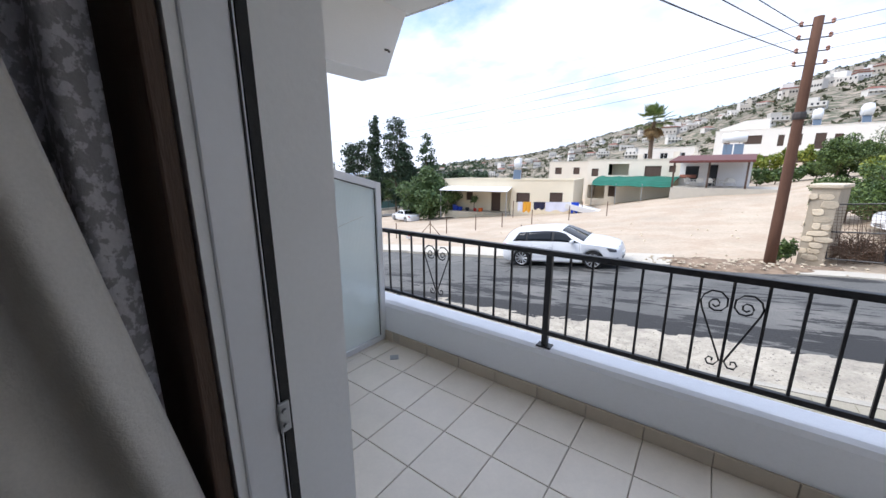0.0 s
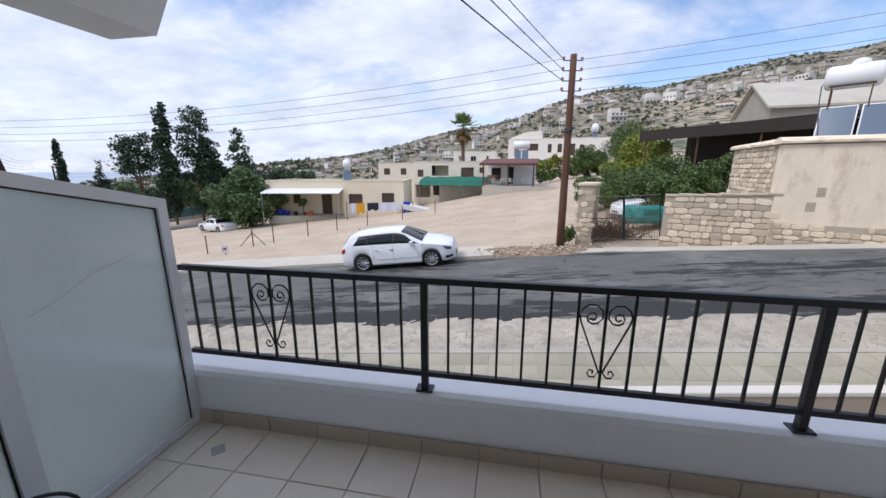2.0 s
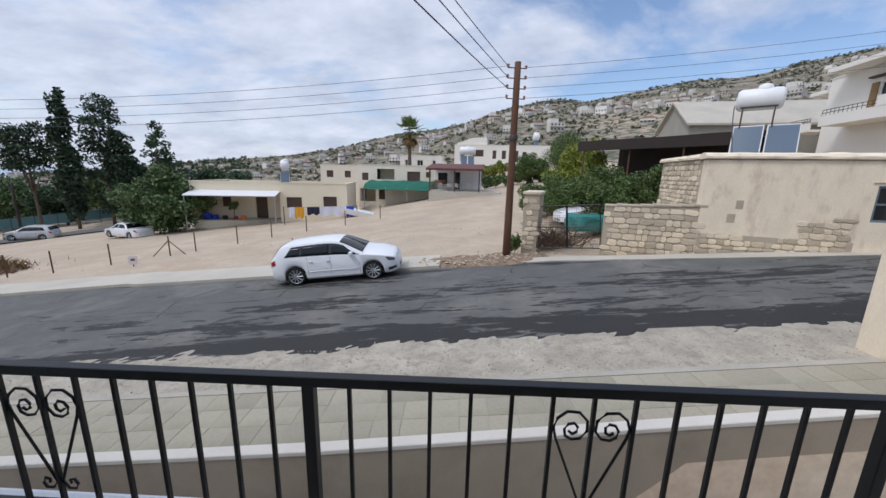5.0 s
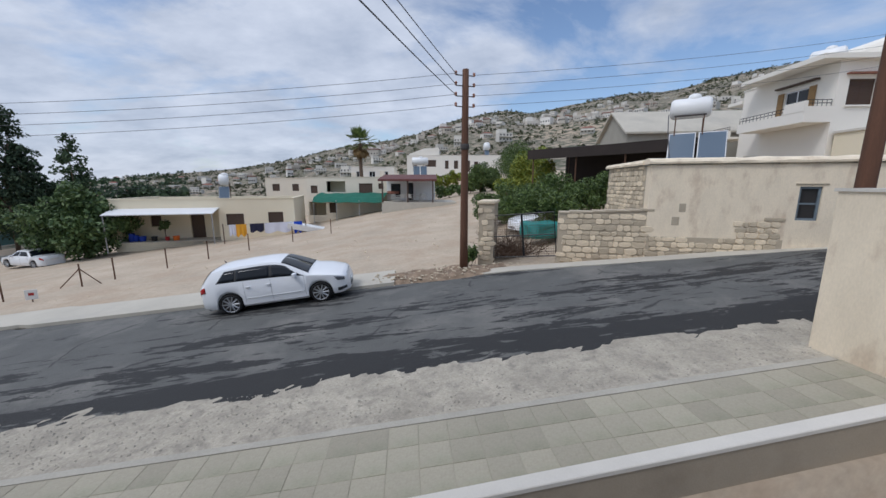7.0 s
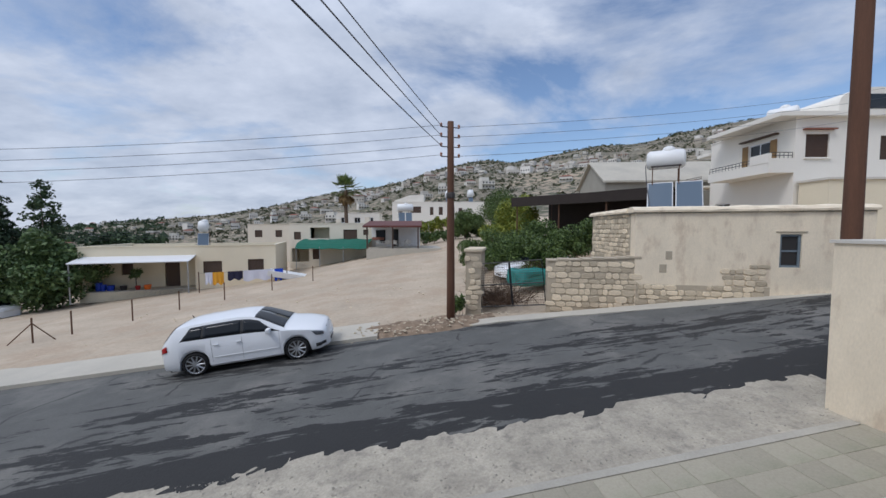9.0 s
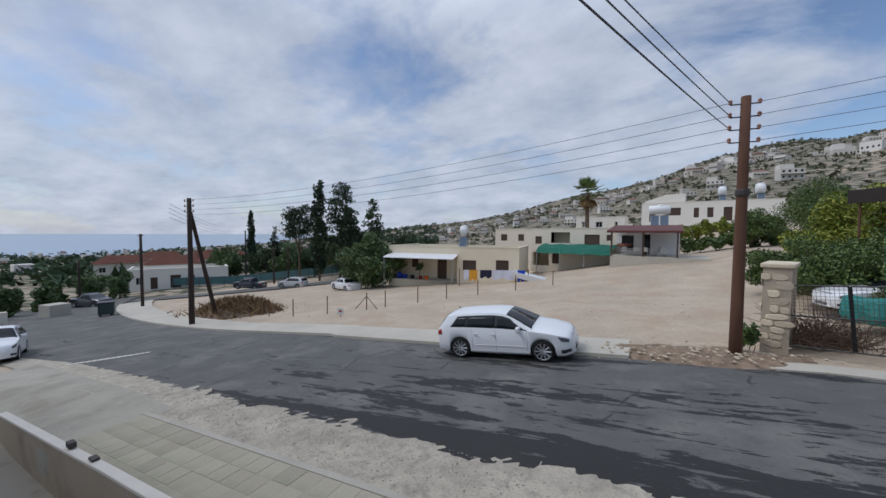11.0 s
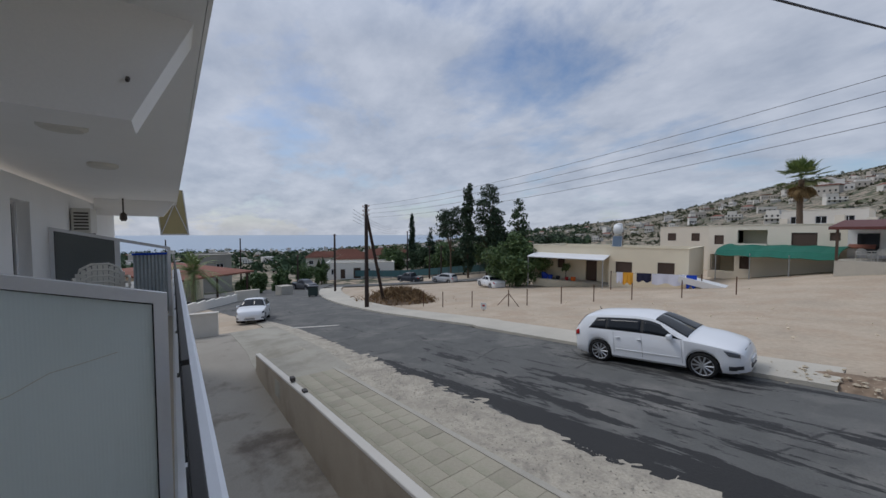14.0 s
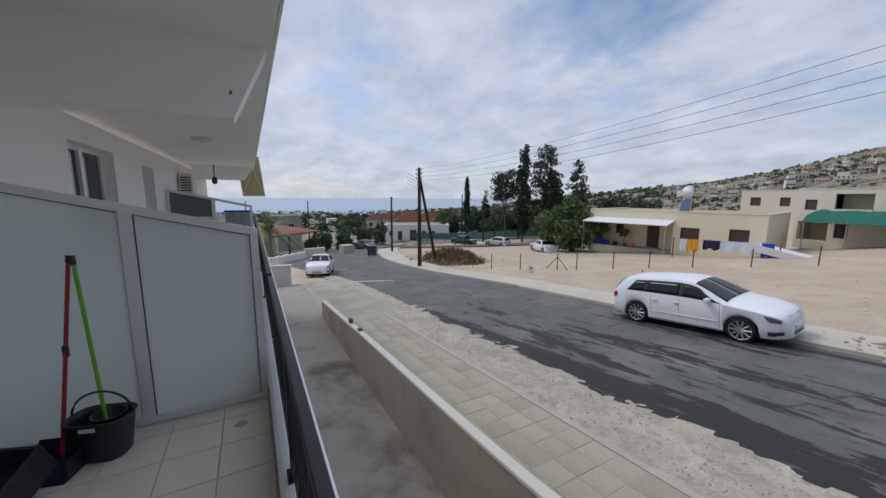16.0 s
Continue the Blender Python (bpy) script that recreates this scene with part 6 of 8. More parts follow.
def stones(parent, length, z_low, z_high, y, seed, cell=0.3, squash=0.2, limit=None):
    """Rough stones standing proud of a wall face, in wandering courses. z_low, z_high: functions of x."""
    rng = random.Random(seed)
    z_min = min(z_low(0), z_low(length))
    z = z_min
    shapes = []
    for s in range(12):
        bm = B()
        k = 9
        outer = [(math.cos(2 * math.pi * i / k + 0.3) * rng.uniform(0.86, 1.12), math.sin(2 * math.pi * i / k + 0.3) * rng.uniform(0.86, 1.1)) for i in range(k)]
        outer = [(clamp(a * rng.uniform(1.15, 1.4), -1, 1), clamp(b * rng.uniform(1.1, 1.4), -1, 1)) for a, b in outer]
        a = [bm.verts.new((p * 0.5, 0.02, q * 0.5)) for p, q in outer]
        b = [bm.verts.new((p * 0.49, -0.6, q * 0.49)) for p, q in outer]
        c = [bm.verts.new((p * 0.43, -1.0, q * 0.42)) for p, q in outer]
        for i in range(k):
            bm.faces.new((a[i], a[(i + 1) % k], b[(i + 1) % k], b[i]))
            bm.faces.new((b[i], b[(i + 1) % k], c[(i + 1) % k], c[i]))
        bm.faces.new(c)
        me = bpy.data.meshes.new("stone")
        bmesh.ops.recalc_face_normals(bm, faces=bm.faces)
        bm.to_mesh(me)
        bm.free()
        me.materials.append(stone)
        shapes.append(me)
    while True:
        h = squash * rng.uniform(0.8, 1.25)
        x = rng.uniform(-0.2, 0)
        any_row = False
        while x < length:
            w = cell * rng.uniform(0.5, 1.5)
            cx = x + w / 2
            if w / 2 * 0.5 < cx < length - w * 0.25 and z_low(cx) < z + h * 0.4 and z + h * 0.75 < z_high(cx):
                o = new("stone", rng.choice(shapes))
                o.parent = parent
                o.location = (cx, y, z + h / 2 + rng.uniform(-0.012, 0.012))
                o.scale = (w - 0.012, rng.uniform(0.012, 0.04), h * rng.uniform(0.82, 1.05) - 0.01)
                o.rotation_euler = (0, rng.uniform(-0.12, 0.12), 0)
                any_row = True
            x += w
        z += h
        if z > max(z_high(length * q / 10) for q in range(11)):
            break


BASE_L = street(6.0) - 0.05
lw = thing("stone_wall", "low limestone rubble wall with a rough mortar coping", "wall", Matrix.Translation((WA.x, WA.y, 0)) @ pose(0, 0, 0, 0, 0, WANG))
bm = B()
extrude = [(0, -1.4), (3.12, -1.2), (3.12, 0.84), (1.5, 0.76), (0, 0.68)]
a = [bm.verts.new((x, 0.0, z)) for x, z in extrude]
b = [bm.verts.new((x, 0.5, z)) for x, z in extrude]
bm.faces.new(a)
bm.faces.new(b[::-1])
for i in range(5):
    bm.faces.new((a[i], b[i], b[(i + 1) % 5], a[(i + 1) % 5]))
part("core", bm, mortar, lw)
bm = B()
for i in range(8):
    x = i * 0.39
    z = 0.68 + 0.05 * x
    box(bm, x, x + 0.385, -0.04, 0.54, z, z + 0.07 + 0.015 * math.sin(i * 2.1), 0.015)
part("coping", bm, mortar, lw)
old = thing("old_house", "old cottage with peeling cream plaster over rubble stone", "house", Matrix.Translation((WA.x, WA.y, 0)) @ pose(0, 0, 0, 0, 0, WANG))
bm = B()
LEN = 9.6
pierced(bm, LEN - 2.9, 3.9, [(7.13, 7.72, 0.6, 1.66)], -0.02, 0.5, 2.9, -1.5)
part("wall", bm, old_plaster, old, "peeling plaster wall")
bm = B()
v = [bm.verts.new(q) for q in ((2.9, 0.5, -1.5), (3.3, 0.5, -1.5), (2.75, 4.2, -1.5), (2.35, 4.2, -1.5), (2.9, 0.5, 2.35), (3.3, 0.5, 2.35), (2.75, 4.2, 2.35), (2.35, 4.2, 2.35))]
for q in ((3, 2, 1, 0), (4, 5, 6, 7), (0, 1, 5, 4), (1, 2, 6, 5), (2, 3, 7, 6), (3, 0, 4, 7)):
    bm.faces.new([v[i] for i in q])
part("side_wall", bm, mortar, old)
bm = B()
prism(bm, [(2.9, -0.02), (LEN, -0.02), (LEN, 6), (3.4, 6), (2.35, 4.2)], 2.36, 2.4)
part("roof", bm, roof_screed, old)
bm = B()
verts, faces = [], []
prof = [(-0.11, 2.4), (-0.12, 2.47), (-0.06, 2.55), (0.2, 2.6), (0.5, 2.57), (0.6, 2.4)]
for i in range(61):
    x = 2.8 + 6.85 * i / 60
    for j, (y, z) in enumerate(prof):
        verts.append((x, y + 0.03 * noise.noise(Vector((x * 2.1, j, 0))), z + (0.035 * noise.noise(Vector((x * 1.7, j * 2, 5))) if 0 < j < 5 else 0)))
for i in range(60):
    for j in range(5):
        p = i * 6 + j
        faces.append((p, p + 1, p + 7, p + 6))
faces += [tuple(range(6)), tuple(range(360, 366))]
bm.free()
raw("parapet_cap", verts, faces, old_plaster, old)
verts, faces = [], []
for i in range(31):
    q = i / 30
    cx, cy = 2.88 - 0.53 * q, 0.55 + 3.75 * q
    for j, (y, z) in enumerate(prof):
        verts.append((cx + y - 0.02 + 0.03 * noise.noise(Vector((q * 9, j, 3))), cy, z + (0.035 * noise.noise(Vector((q * 7, j * 2, 8))) if 0 < j < 5 else 0)))
for i in range(30):
    for j in range(5):
        p = i * 6 + j
        faces.append((p, p + 1, p + 7, p + 6))
faces += [tuple(range(6)), tuple(range(180, 186))]
raw("parapet_cap", verts, faces, old_plaster, old)
bm = B()
for a0, a1, b0, b1 in ((7.13, 7.2, 0.6, 1.66), (7.65, 7.72, 0.6, 1.66), (7.2, 7.65, 0.6, 0.67), (7.2, 7.65, 1.59, 1.66), (7.2, 7.65, 1.1, 1.15)):
    box(bm, a0, a1, 0.03, 0.1, b0, b1)
w = part("window", bm, material("faded_blue_paint", (0.16, 0.2, 0.23), 0.7, vary=0.15, scale=4), old, "faded blue-grey window frame")
bm = B()
box(bm, 7.2, 7.65, 0.065, 0.075, 0.67, 1.59)
part("pane", bm, dark_glass, w)
bm = B()
box(bm, 7.0, 7.85, -0.05, 0.05, 1.72, 1.76, 0.01)
part("lintel_line", bm, mortar, old)
for x, z, s in ((3.95, 0.95, 0.2), (3.78, 0.5, 0.22)):
    bm = B()
    box(bm, x - s / 2, x + s / 2, -0.028, -0.021, z - 0.14, z + 0.14, 0.002)
    part("patch", bm, mortar, old, "grey mortar patch")


bm = B()
box(bm, 2.95, 6.9, -0.03, -0.021, -1.3, -0.05)
part("bare_masonry", bm, mortar, old, "bare masonry where plaster has fallen")

pillar = thing("gate_pillar", "square limestone gate pillar with a flat cap", "pillar", pose(3.25, 16.45, 0, 0, 0, WANG + 0))
bm = B()
box(bm, 0.0, 0.6, 0.0, 1.5, -1.6, 0.98)
part("core", bm, mortar, pillar)
bm = B()
box(bm, -0.06, 0.66, -0.06, 1.56, 0.98, 1.1, 0.03)
part("cap", bm, stone, pillar)

gate = thing("iron_gate", "closed rusty iron gate with mesh between the stone pillars", "gate", Matrix.Translation((3.86, 16.3, -1.2)) @ pose(0, 0, 0, 0, -5.5, math.degrees(math.atan2(-1.0, 2.14))))
GL = 2.36
for x0, x1 in ((0.0, 1.16), (1.2, GL)):
    bm = B()
    for a, b in (((x0, 0, 0.08), (x0, 0, 1.72)), ((x1, 0, 0.08), (x1, 0, 1.72)), ((x0, 0, 0.08), (x1, 0, 0.08)), ((x0, 0, 1.72), (x1, 0, 1.72)), ((x0, 0, 0.9), (x1, 0, 0.9))):
        tube(bm, [a, b], 0.022, 6)
    leaf = part("gate_frame", bm, black_iron, gate)
    bm = B()
    for i in range(1, 14):
        x = x0 + (x1 - x0) * i / 14
        tube(bm, [(x, 0, 0.08), (x, 0, 1.72)], 0.004, 4)
    for i in range(1, 18):
        z = 0.08 + 1.64 * i / 18
        tube(bm, [(x0, 0.004, z), (x1, 0.004, z)], 0.004, 4)
    part("mesh", bm, rusty, leaf)
bm = B()
tube(bm, [(-0.12, 0.02, 0.0), (-0.12, 0.02, 1.85)], 0.04, 8)
part("gate_post", bm, black_iron, gate)

# yard behind the gate: brush pile, teal tarpaulin, shrubs
rng = random.Random(12)
bm = B()
for i in range(280):
    c = Vector((4.75 + rng.gauss(0, 0.5), 17.3 + rng.gauss(0, 0.35), -1.2))
    d = Vector((rng.uniform(-1, 1), rng.uniform(-1, 1), rng.uniform(0.1, 0.9))).normalized() * rng.uniform(0.6, 1.35)
    m = c + d * 0.5 + Vector((rng.uniform(-0.2, 0.2), 0, rng.uniform(0.0, 0.3)))
    tube(bm, [c, m, c + d], 0.014, 4, 0.006)
tagged(link("brush_pile", bm, bark), "heap of dry cut branches behind the gate", "brush pile", kind="stuff")
bm = B()
box(bm, -1.0, 1.0, -0.6, 0.6, 0.0, 0.75, 0.15)
bmesh.ops.subdivide_edges(bm, edges=bm.edges, cuts=2, use_grid_fill=True)
for v in bm.verts:
    v.co += Vector((noise.noise(v.co * 2.2), noise.noise(v.co * 2.2 + Vector((5, 0, 0))), noise.noise(v.co * 2.2 + Vector((0, 7, 0))))) * 0.12
o = tagged(link("tarpaulin", bm, material("teal_tarpaulin", (0.02, 0.22, 0.2), 0.6, vary=0.2, scale=4)), "heap covered by a teal tarpaulin behind the gate", "tarpaulin")
o.matrix_basis = pose(6.9, 19.0, -0.75, 0, 0, 20)
for i, (x, y, h, w) in enumerate(((6.6, 22.5, 2.1, 1.3), (8.0, 21.8, 2.6, 1.6), (8.0, 19.9, 2.5, 1.2), (7.2, 25.0, 2.8, 1.8), (9.6, 24.0, 3.0, 1.9), (6.0, 25.8, 2.2, 1.3), (10.6, 22.0, 3.0, 1.4))):
    z = land(x, y) - 0.1
    tree("citrus_tree", "dense green citrus tree behind the stone wall", x, y, blob_crown((0, 0, h * 0.55), (w, w, h * 0.45), 16, 100 + i), 9500, 0.062, leaf_citrus, 120 + i, 0.09, group="citrus trees behind the wall")
for i, (x, y, h, w, mt) in enumerate(((10.5, 29.5, 3.7, 1.3, leaf_yellow), (11.4, 34, 4.6, 1.7, leaf_yellow), (8.6, 31, 2.8, 1.4, leaf_yellow), (12.8, 41, 4.8, 2.0, leaf_citrus), (15.5, 52, 6.4, 3.0, leaf_citrus), (9.6, 48, 3.6, 2.2, leaf_citrus), (17.5, 60, 6.5, 3.2, leaf_citrus))):
    tree("garden_shrub", "tall bright green shrub in the gardens", x, y, blob_crown((0, 0, h * 0.55), (w, w, h * 0.46), 14, 200 + i), 6500, 0.1, mt, 220 + i, 0.1, group="garden shrubs")
for i in range(9):
    x = 1.6 + i * 1.5
    y = 62 - 0.5 * i
    tree("orange_tree", "clipped yellow-green hedge tree before the white villa", x, y, blob_crown((0, 0, 2.3), (1.1, 1.1, 1.2), 6, 300 + i), 900, 0.17, leaf_yellow if i < 6 else leaf_citrus, 320 + i, 0.1, 3, group="hedge before the white villa")
for i in range(7):
    x = 3.2 + i * 1.35
    y = 51.0 - 0.3 * i
    tree("garden_bush", "low green bush beside the drive", x, y, blob_crown((0, 0, 0.9), (1.1, 1.1, 0.9), 6, 340 + i), 900, 0.15, leaf_broad if i % 2 else leaf_citrus, 360 + i, 0.06, 3, group="bushes beside the drive")

# dark shade roof, concrete gable and white house up the slope
bm = B()
v = [bm.verts.new(q) for q in ((9.2, 28.8, 4.05), (15.2, 20.8, 4.05), (19.5, 24.0, 4.35), (13.5, 32.0, 4.45))]
w2 = [bm.verts.new((p.co.x, p.co.y, p.co.z + 0.12)) for p in v]
bm.faces.new(v[::-1])
bm.faces.new(w2)
for i in range(4):
    bm.faces.new((v[i], v[(i + 1) % 4], w2[(i + 1) % 4], w2[i]))
bmesh.ops.subdivide_edges(bm, edges=bm.edges, cuts=4, use_grid_fill=True)
for p in bm.verts:
    p.co.z += 0.12 * noise.noise(p.co * 0.9)
shade = thing("shade_roof", "dark brown shade-cloth roof on rusty posts", "shade roof")
part("cover", bm, dark_net, shade)
bm = B()
prism(bm, [(9.2, 28.75), (15.15, 20.8), (15.2, 20.84), (9.25, 28.79)], 3.5, 4.08)
part("valance", bm, dark_net, shade, "dark cloth hanging along the roof edge")
for x, y in ((9.6, 28.6), (11.6, 26.0), (13.4, 23.4), (15.0, 21.3), (13.6, 31.4), (18.8, 24.4)):
    bm = B()
    tube(bm, [(x, y, land(x, y) - 0.4), (x, y, 4.1)], 0.05, 6)
    part("post", bm, rusty, shade)
# dark sheet added in place of the shade beneath the roof
bm = B()
prism(bm, [(13.4, 31.6), (19.2, 23.9), (19.4, 24.1), (13.6, 31.8)], -0.6, 4.3)
part("back_cloth", bm, dark_net, shade)
water_tank("white solar water heater with two panels on the cottage roof", pose(13.1, 18.3, 2.42, 0, 0, -38) @ Matrix.Scale(1.1, 4), 2, 0.4, 1.35, 2.45, 0.32)

gable = thing("concrete_barn", "bare concrete building with a pitched roof", "building", pose(18.98, 32.37, 0, 0, 0, -10.2))
BW, BL, EAVE, RIDGE_Z = 6.7, 11.3, 6.05, 8.1
bm = B()
prof = [(0, -2), (BW, -2), (BW, EAVE), (BW / 2, RIDGE_Z), (0, EAVE)]
a = [bm.verts.new((0, y, z)) for y, z in prof]
b = [bm.verts.new((BL, y, z)) for y, z in prof]
bm.faces.new(a[::-1])
bm.faces.new(b)
for i in range(5):
    bm.faces.new((a[i], a[(i + 1) % 5], b[(i + 1) % 5], b[i]))
part("barn_wall", bm, roof_screed, gable)
for y0, y1 in ((-0.3, BW / 2), (BW + 0.3, BW / 2)):
    bm = B()
    low = EAVE - 0.3 * (RIDGE_Z - EAVE) / (BW / 2) + 0.03
    v = [bm.verts.new(q) for q in ((-0.3, y0, low), (BL + 0.2, y0, low), (BL + 0.2, y1, RIDGE_Z + 0.03), (-0.3, y1, RIDGE_Z + 0.03))]
    v += [bm.verts.new((p.co.x, p.co.y, p.co.z + 0.16)) for p in v]
    for q in ((3, 2, 1, 0), (4, 5, 6, 7), (0, 1, 5, 4), (1, 2, 6, 5), (2, 3, 7, 6), (3, 0, 4, 7)):
        bm.faces.new([v[i] for i in q])
    part("roof_slope", bm, concrete, gable)

BZ = 0.2
up = house("white_house", "two-storey white house with a corner balcony and flat roof", pose(24.9, 27.9, BZ, 0, 0, -98), 6.6, 9, 8.1,
           [(3.4, 5.0, 5.15, 7.2, "white"), (0.6, 2.0, 2.2, 3.5, "white")], white_house_paint, base=2.5,
           right=[(0.62, 2.0, 5.85, 7.2, "brown"), (5, 6.3, 5.7, 7.1, "brown")])
bm = B()
box(bm, 1.8, 6.6, -1.5, 0.0, 4.95, 5.12)
box(bm, 1.8, 6.6, -1.5, -1.36, 5.12, 5.55)
box(bm, 1.8, 1.94, -1.36, 0.0, 5.12, 5.5)
box(bm, 6.46, 6.6, -1.36, 0.0, 5.12, 5.8)
box(bm, 5.3, 6.6, -1.52, -1.34, 5.55, 6.1)
part("balcony", bm, white_house_paint, up)
bm = B()
box(bm, 1.2, 6.95, -1.2, 9.2, 8.16, 8.42)
part("roof_slab", bm, white_house_paint, up)


def iron_rail(p, q, low, high, posts, name):
    """Two slim rails and their uprights between two points of a balcony edge."""
    bm = B()
    p, q = Vector(p), Vector(q)
    for z in ((low + high) / 2, high):
        tube(bm, [(p.x, p.y, z), (q.x, q.y, z)], 0.022, 5)
    for k in range(posts):
        m = p.lerp(q, k / (posts - 1))
        tube(bm, [(m.x, m.y, low), (m.x, m.y, high)], 0.014, 5)
    part(name, bm, black_iron, up)


iron_rail((1.85, -1.43, 0), (5.28, -1.43, 0), 5.55, 5.9, 13, "balcony_rail")
iron_rail((6.53, -1.3, 0), (6.53, -0.05, 0), 5.8, 6.15, 6, "balcony_rail")
bm = B()
box(bm, -1.3, -0.02, 1.0, 6.5, -2.5, 7.35)
part("wing_wall", bm, white_house_paint, up)
bm = B()
box(bm, -1.7, -0.32, 0.1, 6.9, 7.35, 7.58)
part("wing_roof", bm, white_house_paint, up)
bm = B()
box(bm, -1.9, -0.04, -0.7, 1.0, 4.85, 5.0)
box(bm, -1.9, -0.04, -0.7, -0.58, 5.0, 5.4)
part("wing_balcony", bm, white_house_paint, up)
iron_rail((-1.85, -0.64, 0), (-0.1, -0.64, 0), 5.4, 5.7, 8, "wing_rail")
bm = B()
arch = [(2.8, 8.42)] + [(5.2 - 2.4 * math.cos(q), 9.17 + 0.85 * math.sin(q)) for q in np.linspace(0, math.pi, 13)] + [(7.6, 8.42)]
extrude_x(bm, arch, 2.8, 6.3)
part("roof_room", bm, white_house_paint, up, "arched rooftop stair room")
bm = B()
box(bm, 6.31, 6.34, 4.6, 5.9, 8.75, 9.6)
part("roof_room_window", bm, dark_glass, up)
bm = B()
extrude_x(bm, [(0.4, 7.42), (2.25, 7.42), (2.25, 7.5), (0.4, 7.5)], 6.61, 6.84)
part("window_canopy", bm, red_tile, up, "small tiled canopy over the window")
bm = B()
box(bm, 6.61, 6.7, 0.52, 2.1, 5.74, 5.82, 0.01)
part("window_sill", bm, white_house_paint, up)
for x in (2.95, 5.05):
    bm = B()
    box(bm, x, x + 0.42, -0.06, -0.01, 5.15, 7.2)
    part("shutter", bm, wood_mid, up, "open wooden shutter")
bm = B()
box(bm, 2.9, 5.6, -0.3, -0.02, 7.45, 7.55, 0.02)
part("awning_case", bm, wood_dark, up)
bm = B()
box(bm, 6.75, 8.4, 0.2, 9.0, -2.5, 4.3)
part("side_block", bm, cream_plaster, up)
bm = B()
box(bm, 6.7, 8.5, 0.1, 9.1, 4.3, 4.42)
part("side_coping", bm, coping_white, up)
water_tank("white solar water heater on the white house roof", pose(26.1, 23.9, BZ + 8.42, 0, 0, -60), 0, 0.45, 1.5, 0.85)
bm = B()
box(bm, -0.12, 0.12, -0.12, 0.12, -3.0, 3.6)
o = tagged(link("timber_post", bm, material("red_timber", (0.22, 0.07, 0.03), 0.8, vary=0.15)), "red-brown timber post beside the white house", "post")
o.matrix_basis = pose(18.6, 22.6, 1.2)


# ---- down the street ----
tan = thing("tan_wall", "short tan rendered wall at the driveway mouth", "wall")
bm = B()
prism(bm, [(-21.9, 3.2), (-21.6, 4.95), (-21.85, 5.0), (-22.15, 3.2)], -4.2, street(-22) + 1.25)
part("wall_body", bm, coping_white, tan)
bm = B()
prism(bm, [(-21.86, 3.18), (-21.56, 4.98), (-21.89, 5.04), (-22.19, 3.18)], street(-22) + 1.252, street(-22) + 1.31)
part("coping", bm, coping_white, tan)
white_wall = thing("stepped_wall", "white garden wall stepping down the street", "wall")
for i in range(7):
    x = -35.0 - i * 1.6
    bm = B()
    y = 2.9 + i * 0.85
    prism(bm, [(x, y - 0.12), (x, y + 0.12), (x - 1.6, y + 0.97), (x - 1.6, y + 0.73)], street(x) - 1.4, street(x) + 0.75)
    part("wall_section", bm, white_house_paint, white_wall)
bm = B()
prism(bm, [(-46.4, 8.8), (-46.7, 11.4), (-47.1, 11.4), (-46.8, 8.8)], street(-43) - 1, street(-43) + 0.85)
tagged(link("low_wall", bm, beige_plaster), "low beige wall beside the street corner", "wall")
bm = B()
prism(bm, [(-50.0, 14.6), (-50.3, 16.2), (-51.8, 15.8), (-51.5, 14.2)], street(-46) - 0.5, street(-46) + 0.75)
tagged(link("planter", bm, concrete), "square concrete planter at the street corner", "planter")
shed = thing("red_roof_house", "low house with a sloping red roof below the street", "house")
bm = B()
prism(bm, [(-60, 6.5), (-51.5, 3.5), (-51.5, -3), (-60, -1)], -8.5, -3.4)
part("wall", bm, cream_plaster, shed)
bm = B()
v = [bm.verts.new(q) for q in ((-56, 12.4, -3.85), (-49.5, 3.0, -3.95), (-51.5, -3.5, -2.6), (-60, 3.5, -2.5), (-56, 12.4, -3.65), (-49.5, 3.0, -3.75), (-51.5, -3.5, -2.4), (-60, 3.5, -2.3))]
for q in ((3, 2, 1, 0), (4, 5, 6, 7), (0, 1, 5, 4), (1, 2, 6, 5), (2, 3, 7, 6), (3, 0, 4, 7)):
    bm.faces.new([v[i] for i in q])
part("roof", bm, red_tile, shed, "sloping red tiled roof")
for x, y in ((-55.6, 11.4), (-53, 7.6), (-50.2, 3.6)):
    bm = B()
    box(bm, x - 0.12, x + 0.12, y - 0.12, y + 0.12, -8, -3.8)
    part("post", bm, wood_dark, shed)
house("apartment_block", "grey concrete block with a flat roof below the street", pose(-78, 5.6, -12, 0, 0, 86), 6.5, 9, 9.6, [(1, 2.2, 6.6, 8.0, "white"), (4, 5.2, 6.6, 8.0, "white")], roof_screed)
wh = house("corner_shop", "low white flat-roofed house beside the side road", pose(-85, 32.8, -9.5, 0, 0, 65), 16.5, 9, 3.9,
           [(1.2, 2.2, 1.0, 2.4, "white"), (3.4, 4.5, 0.0, 2.3, "door"), (6.5, 8.2, 0.0, 2.6, "door"), (9.6, 10.6, 1.0, 2.4, "white"), (12, 13, 1.0, 2.4, "white")], white_house_paint)
school = house("school_building", "white single-storey building with a red tiled roof", pose(-66, 63.5, land(-66, 63) - 0.3, 0, 0, 38), 20, 8, 3.0,
               [(1, 4, 1.1, 2.2, "white"), (6, 8.6, 0.0, 2.3, "door"), (10, 12, 1.1, 2.2, "white"), (14, 17, 1.1, 2.2, "white")], white_house_paint)
bm = B()
